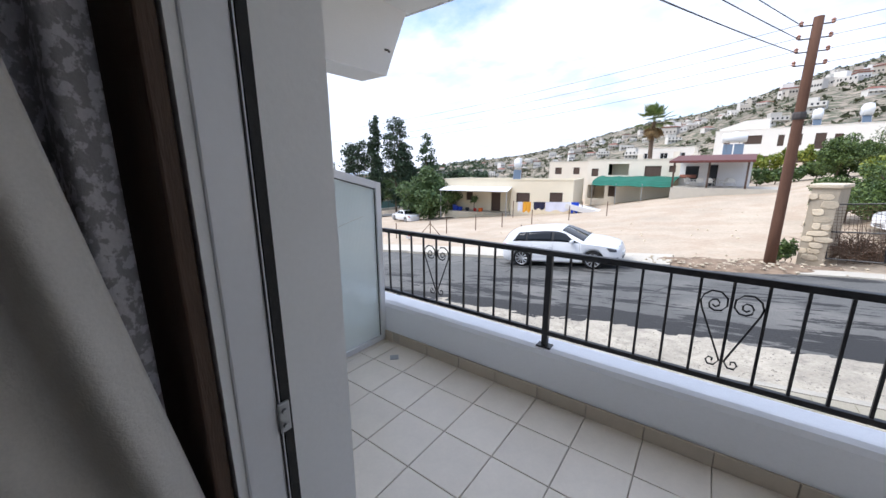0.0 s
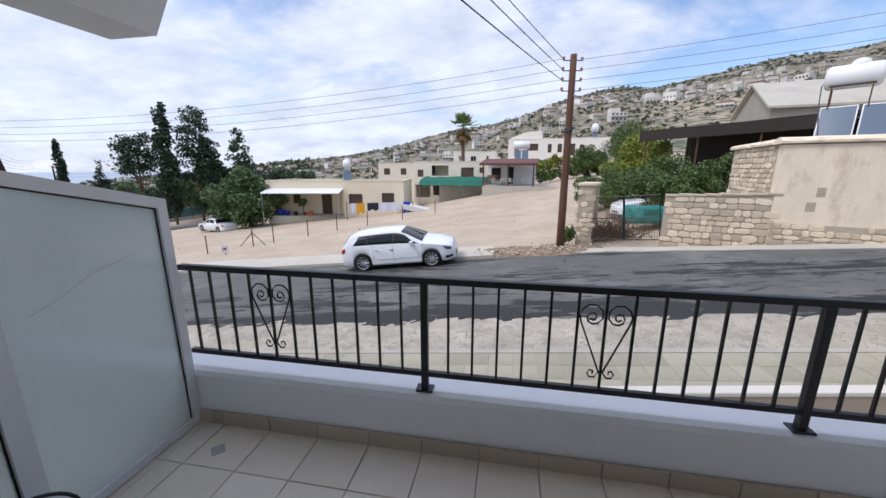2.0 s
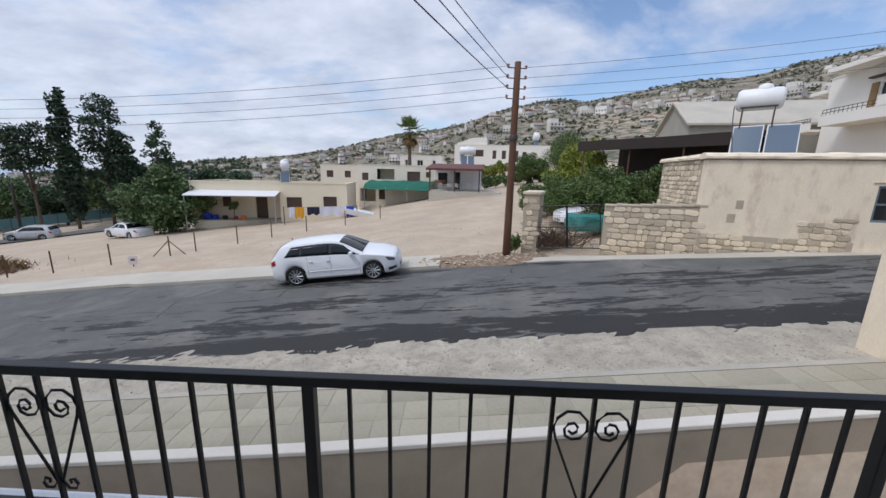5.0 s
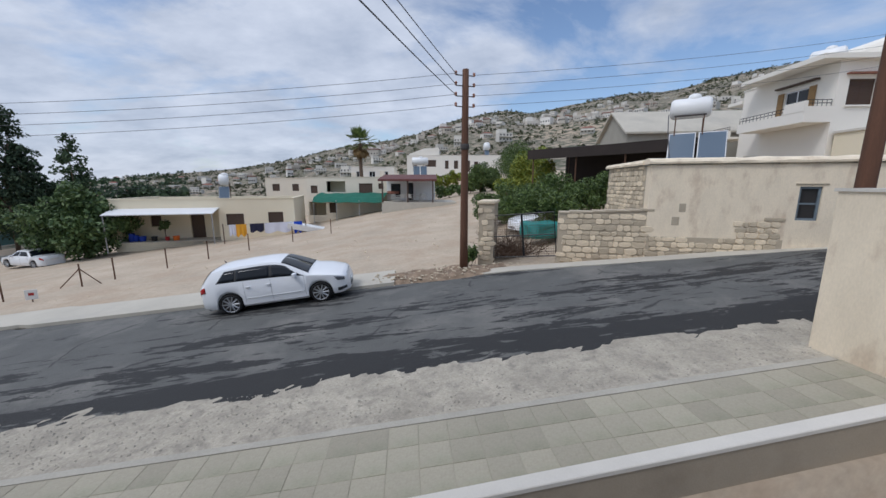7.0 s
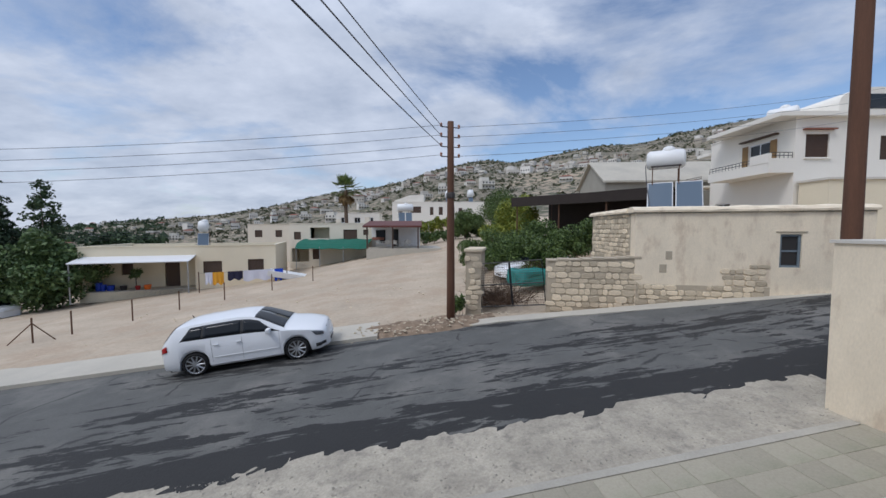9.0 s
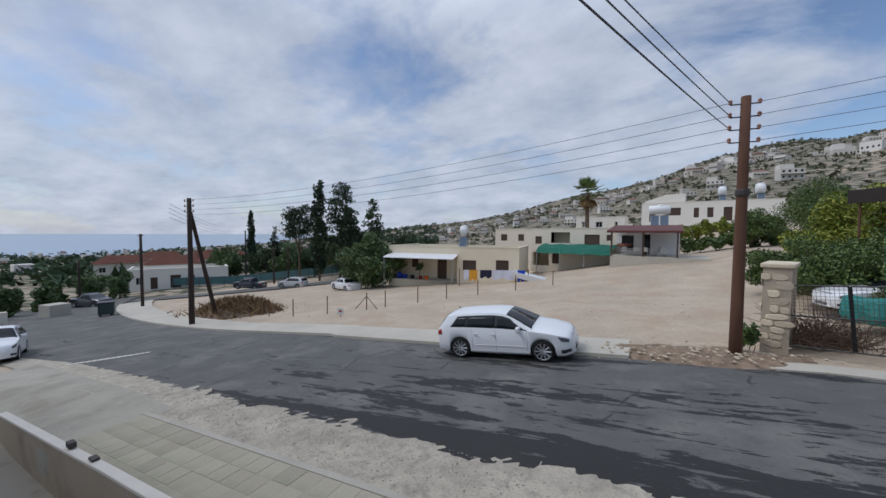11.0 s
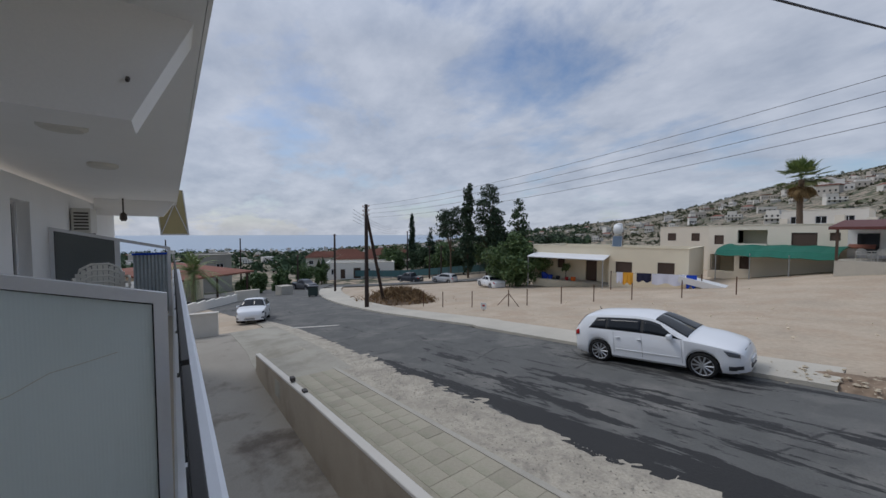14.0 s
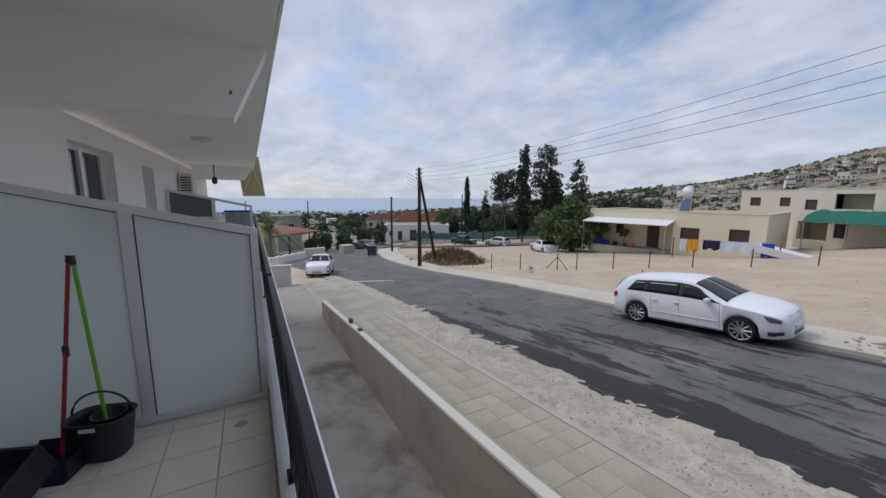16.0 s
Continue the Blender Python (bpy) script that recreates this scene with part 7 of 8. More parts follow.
for a, b, s in (((-0.6, -0.6), (20.6, 4), 1), ((-0.6, 8.6), (20.6, 4), 1)):
    v = [bm.verts.new(q) for q in ((a[0], a[1], 2.98), (b[0], a[1], 2.98), (b[0], 4, 4.6), (a[0], 4, 4.6))]
    bm.faces.new(v)
bmesh.ops.solidify(bm, geom=bm.faces, thickness=0.14)
part("pitched_roof", bm, red_tile, school, "shallow red tiled roof")
teal_mesh = material("teal_fence_mesh", (0.06, 0.14, 0.15), 0.7)
fence = thing("school_fence", "long blue-green mesh fence on a low wall", "fence")
for i in range(26):
    x, y = -86 + i * 2.0, 36.5 + i * 1.35
    z = land(x, y)
    x2, y2 = x + 2.0, y + 1.35
    bm = B()
    tube(bm, [(x, y, z - 0.3), (x, y, z + 2.1)], 0.05, 5)
    part("post", bm, dark_steel, fence)
    z2 = land(x2, y2)
    quad = [(x, y, z + 0.5), (x2, y2, z2 + 0.5), (x2, y2, z2 + 2.0), (x, y, z + 2.0)]
    panel_v = [(a, b + o, c) for o in (-0.02, 0.02) for a, b, c in quad]
    raw("panel", panel_v, [(0, 1, 2, 3), (7, 6, 5, 4), (0, 4, 5, 1), (1, 5, 6, 2), (2, 6, 7, 3), (3, 7, 4, 0)], teal_mesh, fence)
for i, (x, y, w, h) in enumerate(((-104, 43, 12, 4.6), (-112, 55, 13, 5.2), (-126, 40, 12, 5.0), (-122, 64, 14, 5.5), (-138, 54, 12, 5.5))):
    z = land(x, y) - 0.5
    hh = house("terracotta_house", "cream house with a terracotta roof on the lower slope", pose(x, y, z, 0, 0, 70), w, 9, h, [(1, 2.4, h - 2.4, h - 1, "white"), (5, 6.4, h - 2.4, h - 1, "white"), (8.5, 9.9, h - 2.4, h - 1, "white")], beige_plaster, group="terracotta houses")
    bm = B()
    v = [bm.verts.new(q) for q in ((-0.5, -0.5, h), (w + 0.5, -0.5, h), (w + 0.5, 9.5, h), (-0.5, 9.5, h), (2.5, 4.5, h + 2.0), (w - 2.5, 4.5, h + 2.0))]
    for q in ((0, 1, 5, 4), (1, 2, 5), (2, 3, 4, 5), (3, 0, 4)):
        bm.faces.new([v[j] for j in q])
    bmesh.ops.solidify(bm, geom=bm.faces, thickness=0.12)
    part("hip_roof", bm, red_tile, hh, "hipped terracotta tile roof")

# houses scattered over the hillside and the coastal plain
rng = random.Random(77)
shapes = []
for k in range(5):
    w, d, h = rng.uniform(7, 13), rng.uniform(7, 10), rng.uniform(3.4, 6.8)
    bits = [("wall", (-w / 2, w / 2, -d / 2, d / 2, -4, h)), ("canopy", (-w / 2 - 0.2, w / 2 + 0.2, -d / 2 - 1.6, -d / 2 - 0.01, h * 0.5 - 0.1, h * 0.5 + 0.15))]
    if k % 2:
        bits.append(("upper_storey", (-w / 2, w * 0.1, -d / 2 + 1.5, d / 2, h, h + 2.8)))
    made = []
    for nm, b6 in bits:
        bm = B()
        box(bm, *b6)
        a = bpy.data.meshes.new(nm)
        bm.to_mesh(a)
        bm.free()
        a.materials.append(far_white)
        made.append(a)
    for i in range(4):
        for z in ((1.0,) if h < 4.6 else (0.9, h * 0.5 + 1.0)):
            x = -w / 2 + w * (i + 0.5) / 4
            bm = B()
            box(bm, x - 0.55, x + 0.55, -d / 2 - 0.06, -d / 2 - 0.02, z, z + 1.3)
            b = bpy.data.meshes.new("window")
            bm.to_mesh(b)
            bm.free()
            b.materials.append(dark_glass)
            made.append(b)
    roof_me = None
    if k in (2,):
        bm = B()
        v = [bm.verts.new(q) for q in ((-w / 2 - 0.4, -d / 2 - 0.4, h + 0.01), (w / 2 + 0.4, -d / 2 - 0.4, h + 0.01), (w / 2 + 0.4, d / 2 + 0.4, h + 0.01), (-w / 2 - 0.4, d / 2 + 0.4, h + 0.01), (-w / 4, 0, h + 1.8), (w / 4, 0, h + 1.8))]
        for q in ((0, 1, 5, 4), (1, 2, 5), (2, 3, 4, 5), (3, 0, 4), (3, 2, 1, 0)):
            bm.faces.new([v[j] for j in q])
        roof_me = bpy.data.meshes.new("roof")
        bm.to_mesh(roof_me)
        bm.free()
        roof_me.materials.append(red_tile)
    shapes.append((made, roof_me))


def far_house(x, y, k, turn, s=1.0):
    bits, c = shapes[k]
    t = thing("hillside_house", "pale flat-roofed house among the scrub" if c is None else "pale house with a red hipped roof on the slope", "house", pose(x, y, land(x, y) - 0.4, 0, 0, turn) @ Matrix.Scale(s * 0.82, 4), "houses on the slopes")
    for me in bits + [c]:
        if me:
            o = new(me.name.split(".")[0], me)
            o.parent = t


placed = []
tries = 0
while len(placed) < 200 and tries < 6000:
    tries += 1
    u = rng.random()
    if u < 0.72:
        ang = radians(rng.uniform(-52, 34))
        r = rng.uniform(150, 420) if rng.random() < 0.8 else rng.uniform(380, 560)
        if math.degrees(ang) > -38 and r < 230 and rng.random() < 0.45:
            continue
        if math.degrees(ang) < -14 and r > 300 and rng.random() < 0.7:
            continue
    else:
        ang = radians(rng.uniform(34, 98))
        r = rng.uniform(130, 700)
    x, y = -math.sin(ang) * r, 3 + math.cos(ang) * r
    if any(math.hypot(x - p[0], y - p[1]) < 11 + r * 0.006 for p in placed):
        continue
    placed.append((x, y))
    far_house(x, y, rng.randrange(5), math.degrees(ang) + rng.uniform(-35, 35), (0.9 if r < 130 else 0.58) * rng.uniform(0.8, 1.15))

# the dense village on the middle slope, too far to tell house from house
gen = np.random.default_rng(31)
vs, fs, mats = [], [], []


def village_box(c, turn, x0, x1, y0, y1, z0, z1, mi):
    b = len(vs)
    co, si = math.cos(turn), math.sin(turn)
    for z in (z0, z1):
        for x, y in ((x0, y0), (x1, y0), (x1, y1), (x0, y1)):
            vs.append((c[0] + x * co - y * si, c[1] + x * si + y * co, c[2] + z))
    fs.extend([(b, b + 1, b + 5, b + 4), (b + 1, b + 2, b + 6, b + 5), (b + 2, b + 3, b + 7, b + 6), (b + 3, b, b + 4, b + 7), (b + 4, b + 5, b + 6, b + 7)])
    mats.extend([mi] * 5)


for i in range(620):
    deg = gen.normal(-12, 16) if i < 470 else gen.uniform(34, 96)
    r = 235 + 190 * gen.random() if i < 470 else gen.uniform(170, 760)
    if deg < -46 or (i < 470 and deg > 30) or noise.noise(Vector((deg * 0.16, r * 0.014, 0))) < 0.1:
        continue
    x, y = -math.sin(radians(deg)) * r, 3 + math.cos(radians(deg)) * r
    if any(abs(x - p[0]) < 7 and abs(y - p[1]) < 7 for p in placed):
        continue
    c, turn = (x, y, land(x, y)), radians(deg + gen.uniform(-30, 30))
    w, d, h = gen.uniform(1.6, 3.8), gen.uniform(2.0, 3.4), gen.uniform(1.8, 4.3)
    village_box(c, turn, -w, w, -d, d, -3, h, 0)
    if i % 3 == 0:
        village_box(c, turn, -w, gen.uniform(-0.3, 0.4) * w, -d + 1.2, d, h, h + 2.6, 0)
    if i % 4 == 1:
        village_box(c, turn, -w - 0.3, w + 0.3, -d - 0.3, d + 0.3, h, h + 0.5, 2)
    for k in range(4):
        for z in ((1.0,) if h < 4.2 else (0.7, h - 1.9)):
            q = -w + 2 * w * (k + 0.5) / 4
            village_box(c, turn, q - 0.3, q + 0.3, -d - 0.05, -d - 0.02, z, z + 0.9, 1)
village = raw("hillside_village", vs, fs, village_paint)
village.data.materials.append(dark_glass)
village.data.materials.append(red_tile)
village.data.polygons.foreach_set("material_index", mats)
tagged(village, "dense pale village houses stepping up the far slope", "village", kind="stuff")

# scrub and distant trees
gen = np.random.default_rng(5)
vs, fs, base = [], [], 0
for i in range(7600):
    deg = gen.uniform(-62, 36)
    r = 75 + 560 * gen.random() ** 0.8
    x, y = -math.sin(radians(deg)) * r, 3 + math.cos(radians(deg)) * r
    if noise.noise(Vector((x, y, 0)) * 0.014) < -0.18 or any(abs(x - p[0]) < 8 and abs(y - p[1]) < 8 for p in placed):
        continue
    z = land(x, y)
    s = gen.uniform(0.5, 1.25) * (0.75 + r / 650)
    for k in range(7):
        d = gen.normal(size=3) * s * 0.42
        d[2] = abs(d[2]) * 0.8
        a, b = gen.normal(size=3) * s * 0.5, gen.normal(size=3) * s * 0.5
        p = np.array((x, y, z)) + d
        vs += [tuple(p - a), tuple(p + b), tuple(p + a)]
        fs.append((base, base + 1, base + 2))
        base += 3
tagged(raw("hillside_scrub", vs, fs, leaf_scrub), "dark green scrub dotting the stony hillside", "scrub", kind="stuff")
vs, fs, base = [], [], 0
for i in range(2600):
    deg = gen.uniform(30, 100)
    r = 115 + 700 * gen.random()
    x, y = -math.sin(radians(deg)) * r, 3 + math.cos(radians(deg)) * r
    if any(abs(x - p[0]) < 9 and abs(y - p[1]) < 9 for p in placed):
        continue
    z = land(x, y)
    s = gen.uniform(1.2, 3.0)
    for k in range(12):
        d = gen.normal(size=3) * s * 0.45
        d[2] = abs(d[2]) * 1.0 + 0.2
        a, b = gen.normal(size=3) * s * 0.45, gen.normal(size=3) * s * 0.45
        p = np.array((x, y, z)) + d
        vs += [tuple(p - a), tuple(p + b), tuple(p + a)]
        fs.append((base, base + 1, base + 2))
        base += 3
tagged(raw("plain_trees", vs, fs, leaf_pine), "dark trees scattered over the coastal plain", "trees", kind="stuff")

# mound with dry grass, rubble by the pole
bm = B()
bmesh.ops.create_grid(bm, x_segments=26, y_segments=20, size=1)
for v in bm.verts:
    x, y = v.co.x, v.co.y
    k = clamp(1 - (x * x + y * y))
    v.co = Vector((x * 3.6, y * 2.2, 1.15 * k ** 0.8 * (0.8 + 0.5 * noise.noise(Vector((x * 2, y * 2, 1)))) - 0.12))
o = tagged(link("earth_mound", bm, soil, True), "mound of earth overgrown with dry brown grass", "mound")
MX, MY = -26.3, 19.2
o.matrix_basis = pose(MX, MY, land(MX, MY) - 0.1, 0, 0, 20)
vs, fs, base = [], [], 0
for i in range(2600):
    u, v = gen.normal(size=2) * (1.6, 1.0)
    k = clamp(1 - ((u / 3.6) ** 2 + (v / 2.2) ** 2))
    c, s = math.cos(radians(20)), math.sin(radians(20))
    p = np.array((MX + u * c - v * s, MY + u * s + v * c, land(MX, MY) - 0.12 + 1.0 * k))
    d = np.array((gen.normal() * 0.28, gen.normal() * 0.28, gen.uniform(0.1, 0.6)))
    w = gen.normal(size=3) * 0.035
    vs += [tuple(p - w), tuple(p + w), tuple(p + d)]
    fs.append((base, base + 1, base + 2))
    base += 3
tagged(raw("dry_grass", vs, fs, grass_dry), "dry brown grass on the earth mound", "grass", kind="stuff")


def rubble(name, cx, cy, sx, sy, n, lo, hi, mat, label, seed, lift=0.0):
    g = np.random.default_rng(seed)
    ico = [(0, 0, 1), (0.9, 0, 0.3), (0.2, 0.85, 0.3), (-0.8, 0.5, 0.2), (-0.7, -0.6, 0.3), (0.3, -0.9, 0.25), (0, 0, -0.6)]
    tri_ = [(0, 1, 2), (0, 2, 3), (0, 3, 4), (0, 4, 5), (0, 5, 1), (6, 2, 1), (6, 3, 2), (6, 4, 3), (6, 5, 4), (6, 1, 5)]
    vs, fs = [], []
    for i in range(n):
        x, y = cx + g.normal() * sx, cy + g.normal() * sy
        s = lo + (hi - lo) * g.random() ** 3
        z = ground_height(x, y) + 0.1 + lift
        q = g.uniform(0, 6.28)
        b = len(vs)
        for a in ico:
            k = s * g.uniform(0.75, 1.2)
            vs.append((x + (a[0] * math.cos(q) - a[1] * math.sin(q)) * k, y + (a[0] * math.sin(q) + a[1] * math.cos(q)) * k, z + a[2] * k * 0.7))
        fs += [tuple(b + j for j in t3) for t3 in tri_]
    return tagged(raw(name, vs, fs, mat), label, "rubble", kind="stuff")


bm = B()
bmesh.ops.create_grid(bm, x_segments=30, y_segments=12, size=1)
for v in bm.verts:
    x, y = v.co.x, v.co.y
    k = clamp(1 - (x * x + y * y))
    v.co = Vector((x * 2.6, y * 0.95, 0.26 * k ** 0.7 * (0.8 + 0.8 * noise.noise(Vector((x * 4, y * 3, 1)))) - 0.06))
o = tagged(link("rubble_bed", bm, soil, True), "low bank of earth and rubble at the foot of the pole", "earth bank")
o.matrix_basis = pose(1.5, 15.1, street(1.5) + 0.0, 0, SLOPE, -3)
rubble("rubble", 1.4, 15.1, 1.2, 0.42, 420, 0.012, 0.085, stone, "broken stones and rubble at the foot of the pole", 3, 0.2)
rubble("yard_stones", -3, 24, 9, 5, 260, 0.02, 0.09, stone, "loose stones scattered over the dirt plot", 8, 0.03)
g = np.random.default_rng(21)
vs, fs = [], []
for i in range(5200):
    x = g.uniform(-13, 7.6)
    y = g.uniform(7.35, near_edge(x) + 0.28)
    s = 0.006 + 0.022 * g.random() ** 4
    z = street(x) + 0.012
    q = g.uniform(0, 6.28)
    b = len(vs)
    for a in ((1, 0, 0), (-0.4, 0.8, 0), (-0.6, -0.7, 0), (0, 0, 0.8)):
        vs.append((x + (a[0] * math.cos(q) - a[1] * math.sin(q)) * s, y + (a[0] * math.sin(q) + a[1] * math.cos(q)) * s, z + a[2] * s))
    fs += [(b, b + 1, b + 3), (b + 1, b + 2, b + 3), (b + 2, b, b + 3)]
tagged(raw("verge_gravel", vs, fs, pebble_mat), "loose grey gravel along the verge", "gravel", kind="stuff")
for i, (x, y) in enumerate(((2.9, 15.9), (3.05, 16.2), (2.7, 16.1))):
    tree("weed", "small green weed at the foot of the pillar", x, y, blob_crown((0, 0, 0.35), (0.22, 0.22, 0.35), 4, 400 + i), 260, 0.06, leaf_citrus, 420 + i, 0.012, 2, street(x) + 0.02, "weeds by the pillar", "weed")

# ---- things on the balconies ----
bucket = thing("mop_bucket", "charcoal oval mop bucket with wringer and handle", "bucket", pose(-1.27, 2.065, 0.0, 0, 0, 72))
bm = B()
seg = 28
rings = []
for k, z in ((0.78, 0.004), (0.8, 0.02), (0.95, 0.2), (1.0, 0.27), (1.06, 0.275), (1.06, 0.285), (0.98, 0.285), (0.94, 0.24), (0.78, 0.03)):
    ring = []
    for j in range(seg):
        c, q = math.cos(2 * math.pi * j / seg), math.sin(2 * math.pi * j / seg)
        ring.append(bm.verts.new((0.17 * k * math.copysign(abs(c) ** 0.6, c), 0.125 * k * math.copysign(abs(q) ** 0.6, q), z)))
    rings.append(ring)
for a, b in zip(rings, rings[1:]):
    for j in range(seg):
        bm.faces.new((a[j], a[(j + 1) % seg], b[(j + 1) % seg], b[j]))
bm.faces.new(rings[0][::-1])
bm.faces.new(rings[-1])
part("pail", bm, plastic_dark, bucket, smooth=True)
bm = B()
lathe(bm, [(0.04, 0.2), (0.085, 0.29), (0.1, 0.292), (0.09, 0.28), (0.05, 0.21)], (0.05, 0), 16)
part("wringer", bm, plastic_dark, bucket)
bm = B()
tube(bm, [(-0.178 * math.cos(a), 0.02, 0.275 + 0.16 * math.sin(a)) for a in np.linspace(0, math.pi, 17)], 0.007, 6)
part("handle", bm, plastic_dark, bucket)
bm = B()
box(bm, -0.045, 0.045, -0.128, -0.122, 0.235, 0.262, 0.002)
part("sticker", bm, plate_white, bucket)
mop = thing("mop", "mop with a bright green handle standing in the bucket", "mop")
bm = B()
tube(bm, [(-1.27, 2.09, 0.2), (-1.43, 1.99, 1.27)], 0.012, 10)
part("pole", bm, plastic_green, mop, "bright green pole")
bm = B()
tube(bm, [(-1.43, 1.99, 1.27), (-1.44, 1.983, 1.33)], 0.016, 10)
part("grip", bm, plastic_dark, mop)
bm = B()
lathe(bm, [(0.03, 0.06), (0.075, 0.1), (0.05, 0.2), (0.02, 0.24)], (-1.27, 2.09), 12)
part("mop_head", bm, cloth_navy, mop)
broom = thing("broom", "dustpan broom with a red handle leaning on the divider", "broom")
bm = B()
tube(bm, [(-1.24, 1.87, 0.08), (-1.46, 1.955, 1.28)], 0.012, 10)
part("pole", bm, plastic_red, broom, "red pole")
bm = B()
tube(bm, [(-1.46, 1.955, 1.28), (-1.468, 1.96, 1.33)], 0.016, 10)
part("grip", bm, plastic_dark, broom)
bm = B()
box(bm, -1.375, -1.345, 1.9, 1.93, 0.68, 0.76, 0.006)
part("clip", bm, plastic_dark, broom)
pan = thing("dustpan", "dark upright dustpan on the tiles", "dustpan", pose(-1.22, 1.83, 0.002, 0, 0, 75))
bm = B()
prof = [(-0.15, 0.0), (0.12, 0.0), (0.15, 0.1), (0.13, 0.14), (0.1, 0.02), (-0.15, 0.008)]
extrude_x(bm, prof, -0.15, 0.15)
part("tray", bm, cloth_navy, pan)
for a in (-0.155, 0.148):
    bm = B()
    box(bm, a, a + 0.007, -0.12, 0.14, 0.0, 0.12)
    part("side", bm, plastic_dark, pan)
crate = thing("shoe_tray", "black plastic tray tilted against the divider", "tray", pose(-1.0, 1.62, 0.05, 24, 0, 70) @ Matrix.Scale(1.25, 4))
bm = B()
box(bm, -0.2, 0.2, -0.15, 0.15, 0.0, 0.015, 0.004)
part("base", bm, plastic_dark, crate)
for a in ((-0.2, 0.2, -0.15, -0.135), (-0.2, 0.2, 0.135, 0.15), (-0.2, -0.185, -0.135, 0.135), (0.185, 0.2, -0.135, 0.135)):
    bm = B()
    box(bm, *a, 0.015, 0.16, 0.004)
    part("side", bm, plastic_dark, crate)

plastic_chair(pose(-6.4, 2.25, 0.0, 0, 0, 100), "white plastic stacking chair on the neighbouring balcony", "balcony chairs")
stacked = plastic_chair(pose(-6.42, 2.25, 0.09, 0, 0, 100), "white plastic chair stacked on another", "balcony chairs")
for k in range(2, 6):
    copy_thing(stacked, pose(-6.4 - 0.02 * k, 2.25, 0.09 * k, 0, 0, 100))
ac = thing("air_conditioner", "white outdoor air-conditioning unit on the facade", "air conditioner", pose(-10.7, 1.45, 1.75))
bm = B()
box(bm, -0.4, 0.4, -0.1, 0.22, 0.0, 0.56, 0.02)
part("casing", bm, plastic_white, ac)
for k in range(6):
    bm = B()
    box(bm, 0.401, 0.41, -0.05, 0.18, 0.08 + k * 0.07, 0.115 + k * 0.07)
    part("louvre", bm, dark_steel, ac)
bm = B()
box(bm, -0.35, 0.35, -0.1, 0.2, -0.05, 0.0)
part("bracket", bm, dark_steel, ac)
bm = B()
lathe(bm, [(0.05, 2.1), (0.09, 2.16), (0.08, 2.3), (0.02, 2.36), (0.02, 2.76)], (-13.0, 2.0), 10)
tagged(link("hanging_lantern", bm, dark_steel), "dark hanging lantern under the soffit", "lantern")
awn = thing("awning", "beige side awning hanging at the end of the balconies", "awning", pose(-15.3, 3.0, 1.7, 0, 0, 90))
bm = B()
verts = [(-0.35, 0.0, 1.6), (0.45, 0.0, 1.6), (0.6, 0.12, 0.0), (-0.2, 0.12, 0.0)]
a = [bm.verts.new(v) for v in verts]
b = [bm.verts.new((x, y + 0.02, z + 0.01)) for x, y, z in verts]
bm.faces.new(a[::-1])
bm.faces.new(b)
for i in range(4):
    bm.faces.new((a[i], a[(i + 1) % 4], b[(i + 1) % 4], b[i]))
part("cloth", bm, cloth_beige, awn)
for x in (-0.2, 0.6):
    bm = B()
    tube(bm, [(x - 0.15, -0.02, 1.6), (x, 0.1, 0.0)], 0.02, 6)
    tube(bm, [(0.2, -0.02, 1.1), (x, 0.1, 0.0)], 0.016, 6)
    part("arm", bm, white_metal, awn)
bm = B()
tube(bm, [(-0.22, 0.12, 0.0), (0.62, 0.12, 0.0)], 0.025, 8)
part("front_bar", bm, white_metal, awn)

# ---- pieces: skirting, floor tiles, paving, stones ----
def bevelled(name, w, d, h, mat, b=0.004):
    bm = B()
    lo = [bm.verts.new((x * w / 2, y * d / 2, 0)) for x, y in ((-1, -1), (1, -1), (1, 1), (-1, 1))]
    mid = [bm.verts.new((x * w / 2, y * d / 2, h - b)) for x, y in ((-1, -1), (1, -1), (1, 1), (-1, 1))]
    hi = [bm.verts.new((x * (w / 2 - b), y * (d / 2 - b), h)) for x, y in ((-1, -1), (1, -1), (1, 1), (-1, 1))]
    for i in range(4):
        j = (i + 1) % 4
        bm.faces.new((lo[i], lo[j], mid[j], mid[i]))
        bm.faces.new((mid[i], mid[j], hi[j], hi[i]))
    bm.faces.new(hi)
    me = bpy.data.meshes.new(name)
    bm.to_mesh(me)
    bm.free()
    me.materials.append(mat)
    return me


TILE = 0.33
tile_me = bevelled("tile", TILE - 0.005, TILE - 0.005, 0.013, tile_floor, 0.0025)
half_me = bevelled("tile", 0.13, TILE - 0.005, 0.013, tile_floor, 0.0025)
for i in range(-3, 14):
    for j in range(0, 9):
        x = -0.334 + TILE * (i + 0.5)
        y = 3.07 - TILE * (j + 0.5)
        o = new("tile", tile_me)
        o.parent = floor
        o.location = (x, y, -0.012)
for j in range(9):
    o = new("tile", half_me)
    o.parent = floor
    o.location = (-0.334 - TILE * 3 - 0.067 - 0.003, 3.07 - TILE * (j + 0.5), -0.012)
    o = new("tile", half_me)
    o.parent = floor
    o.location = (-0.334 - TILE * 3 - 0.067 - 0.136, 3.07 - TILE * (j + 0.5), -0.012)
skirting = structure("baseboard", box(B(), -1.57, 4.18, 3.058, 3.0695, -0.01, 0.092), grout, "beige tile skirting along the parapet", "skirting")
sk_me = bevelled("tile", TILE - 0.006, 0.095, 0.008, skirting_tile, 0.002)
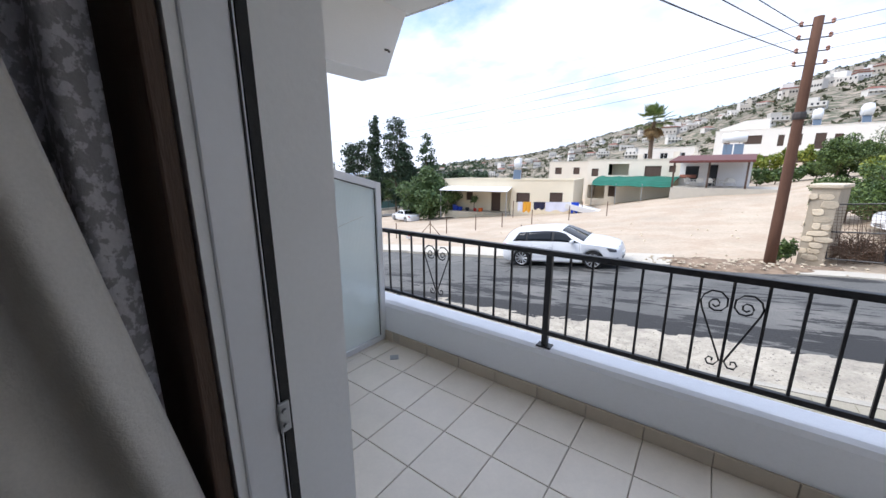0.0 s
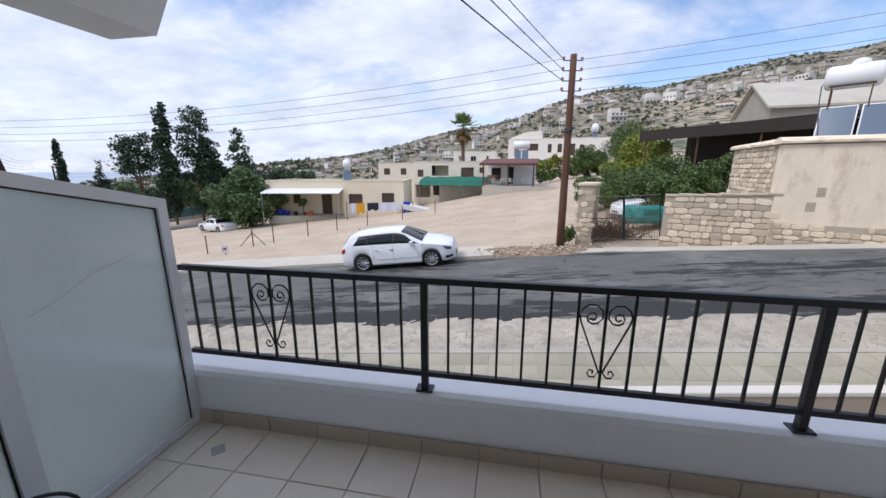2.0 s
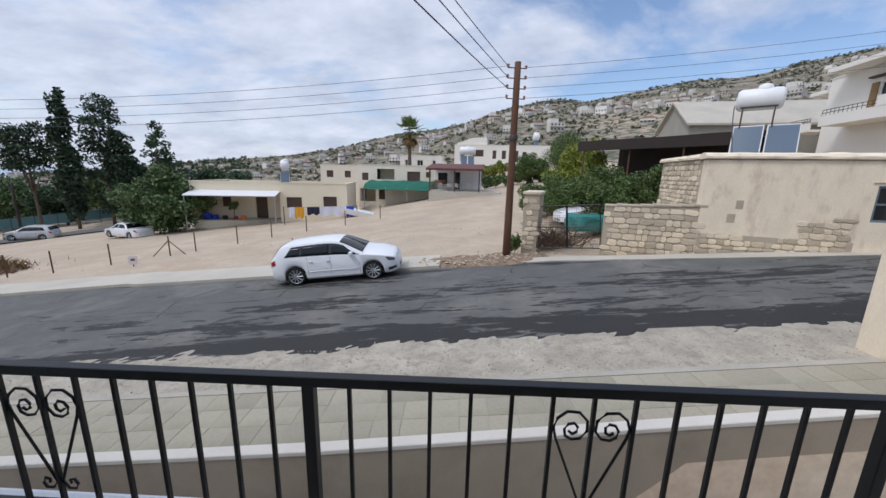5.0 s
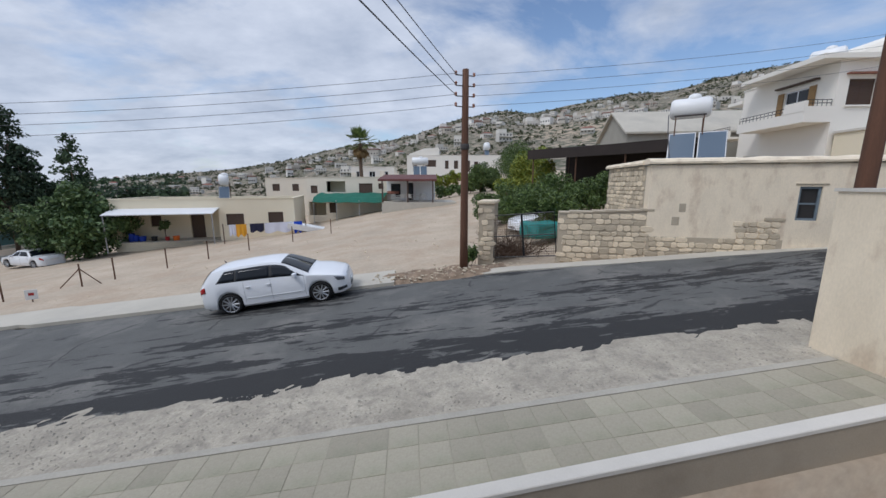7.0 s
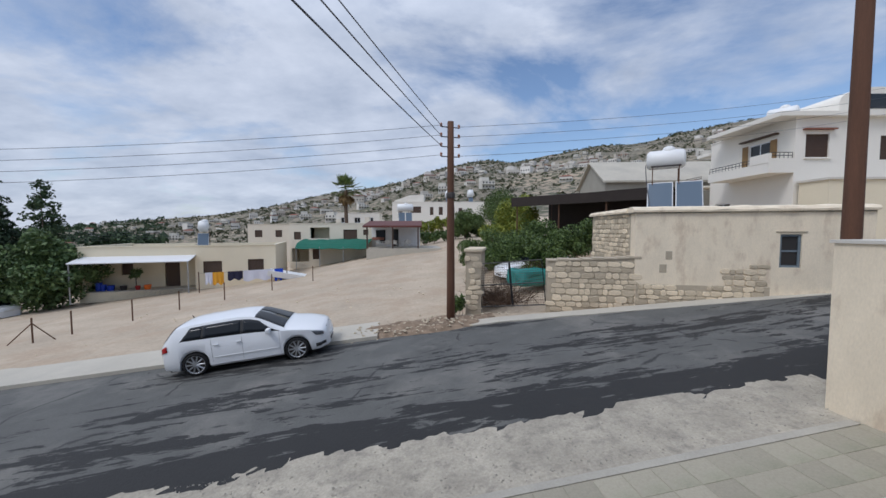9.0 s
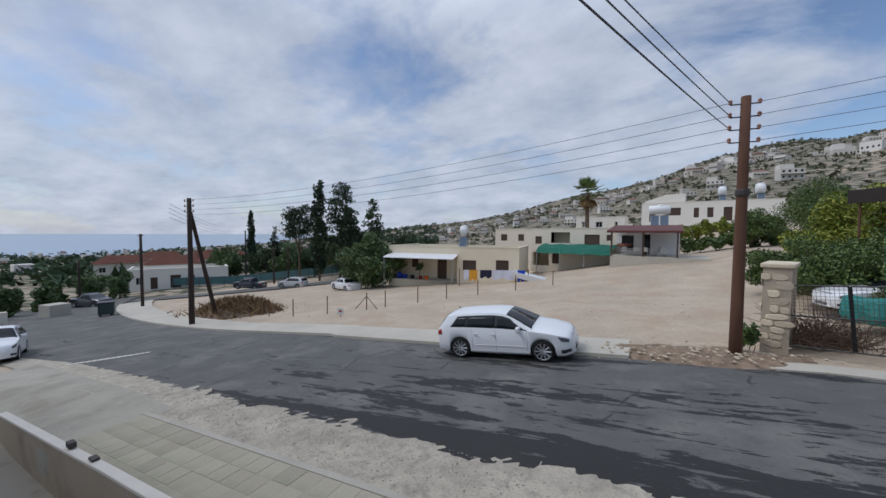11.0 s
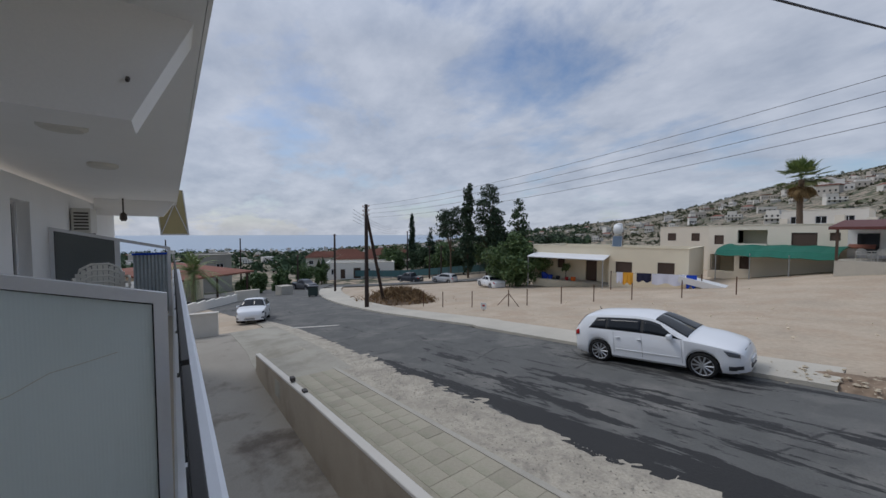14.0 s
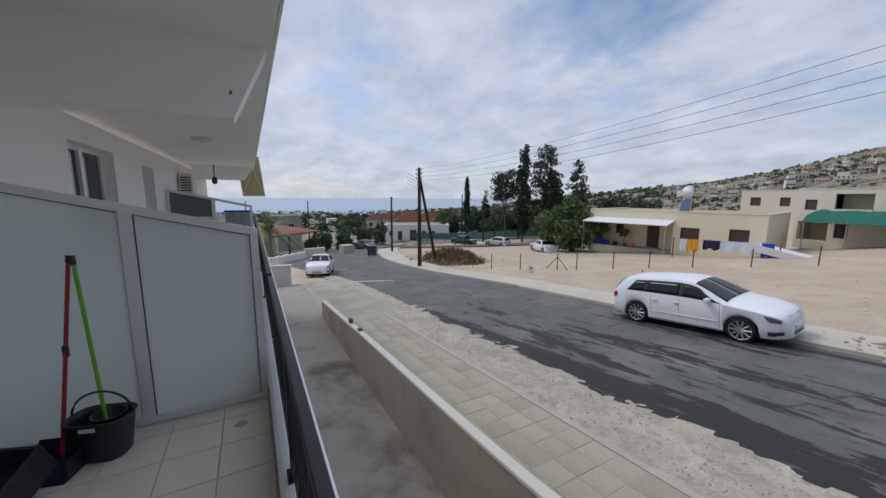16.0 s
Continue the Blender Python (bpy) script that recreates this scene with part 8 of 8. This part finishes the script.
for i in range(-4, 14):
    o = new("tile", sk_me)
    o.parent = skirting
    o.location = (-0.334 + TILE * (i + 0.5) if i > -4 else -1.49, 3.058, 0.049)
    o.rotation_euler = (radians(90), 0, 0)
    if i == -4:
        o.scale = (0.5, 1, 1)

pave_base = strip("paved_walk", lambda x: wall_y(x) + 0.145, lambda x: 7.16, lambda x, y: street(x) + 0.0195, paving, "sloping footpath of square concrete slabs", "footpath", list(np.arange(-10.5, 7.6, 0.5)), thick=0.4, seed=14)
slab_me = bevelled("slab", 0.388, 0.388, 0.03, paving, 0.003)
rng = random.Random(4)
for i in range(46):
    for j in range(4):
        x = -10.35 + 0.392 * (i + 0.5)
        y = 7.15 - 0.392 * (j + 0.5)
        if y < wall_y(x) + 0.34:
            continue
        o = new("slab", slab_me)
        o.parent = pave_base
        o.location = (x, y, street(x) - 0.006 + rng.uniform(-0.003, 0.003))
        o.rotation_euler = (rng.uniform(-0.006, 0.006), radians(SLOPE) + rng.uniform(-0.006, 0.006), 0)
kerb = strip("kerb", lambda x: 7.165, lambda x: 7.285, lambda x, y: street(x) + 0.03, kerb_mat, "pale concrete kerb along the footpath", "kerb", list(np.arange(-10.5, 7.1, 0.5)), thick=0.3, seed=15)

stones(lw, 3.1, lambda x: -1.12 + 0.08 * x, lambda x: 0.68 + 0.05 * x, -0.005, 3, 0.3, 0.2)
bare = thing("bare_stonework", "patches of bare limestone rubble low on the cottage wall", "stonework", Matrix.Translation((WA.x, WA.y, 0)) @ pose(0, 0, 0, 0, 0, WANG) @ pose(2.95, 0, 0))
stones(bare, 3.95, lambda x: -0.95 + 0.1 * x, lambda x: -0.15 + 0.35 * noise.noise(Vector((x * 0.9, 3.3, 0))) + (0.55 if x > 2.6 else 0.25 if x < 0.4 else 0.0) + 0.06 * x, -0.03, 8, 0.28, 0.17)
stones(pillar, 0.6, lambda x: -1.25, lambda x: 1.02, -0.005, 9, 0.34, 0.22)
side = thing("side_stonework", "rubble stone on the side of the cottage", "stonework", Matrix.Translation((WA.x, WA.y, 0)) @ pose(0, 0, 0, 0, 0, WANG) @ pose(2.35, 4.2, 0, 0, 0, math.degrees(math.atan2(-3.7, 0.55))))
stones(side, 3.72, lambda x: -1.2, lambda x: 2.38, -0.005, 10, 0.3, 0.17)
pside = thing("pillar_stonework", "rubble stone on the flank of the gate pillar", "stonework", pose(3.25, 16.45, 0, 0, 0, WANG) @ pose(0.0, 1.5, 0, 0, 0, -90))
stones(pside, 1.5, lambda x: -1.25, lambda x: 1.02, -0.005, 11, 0.34, 0.22)
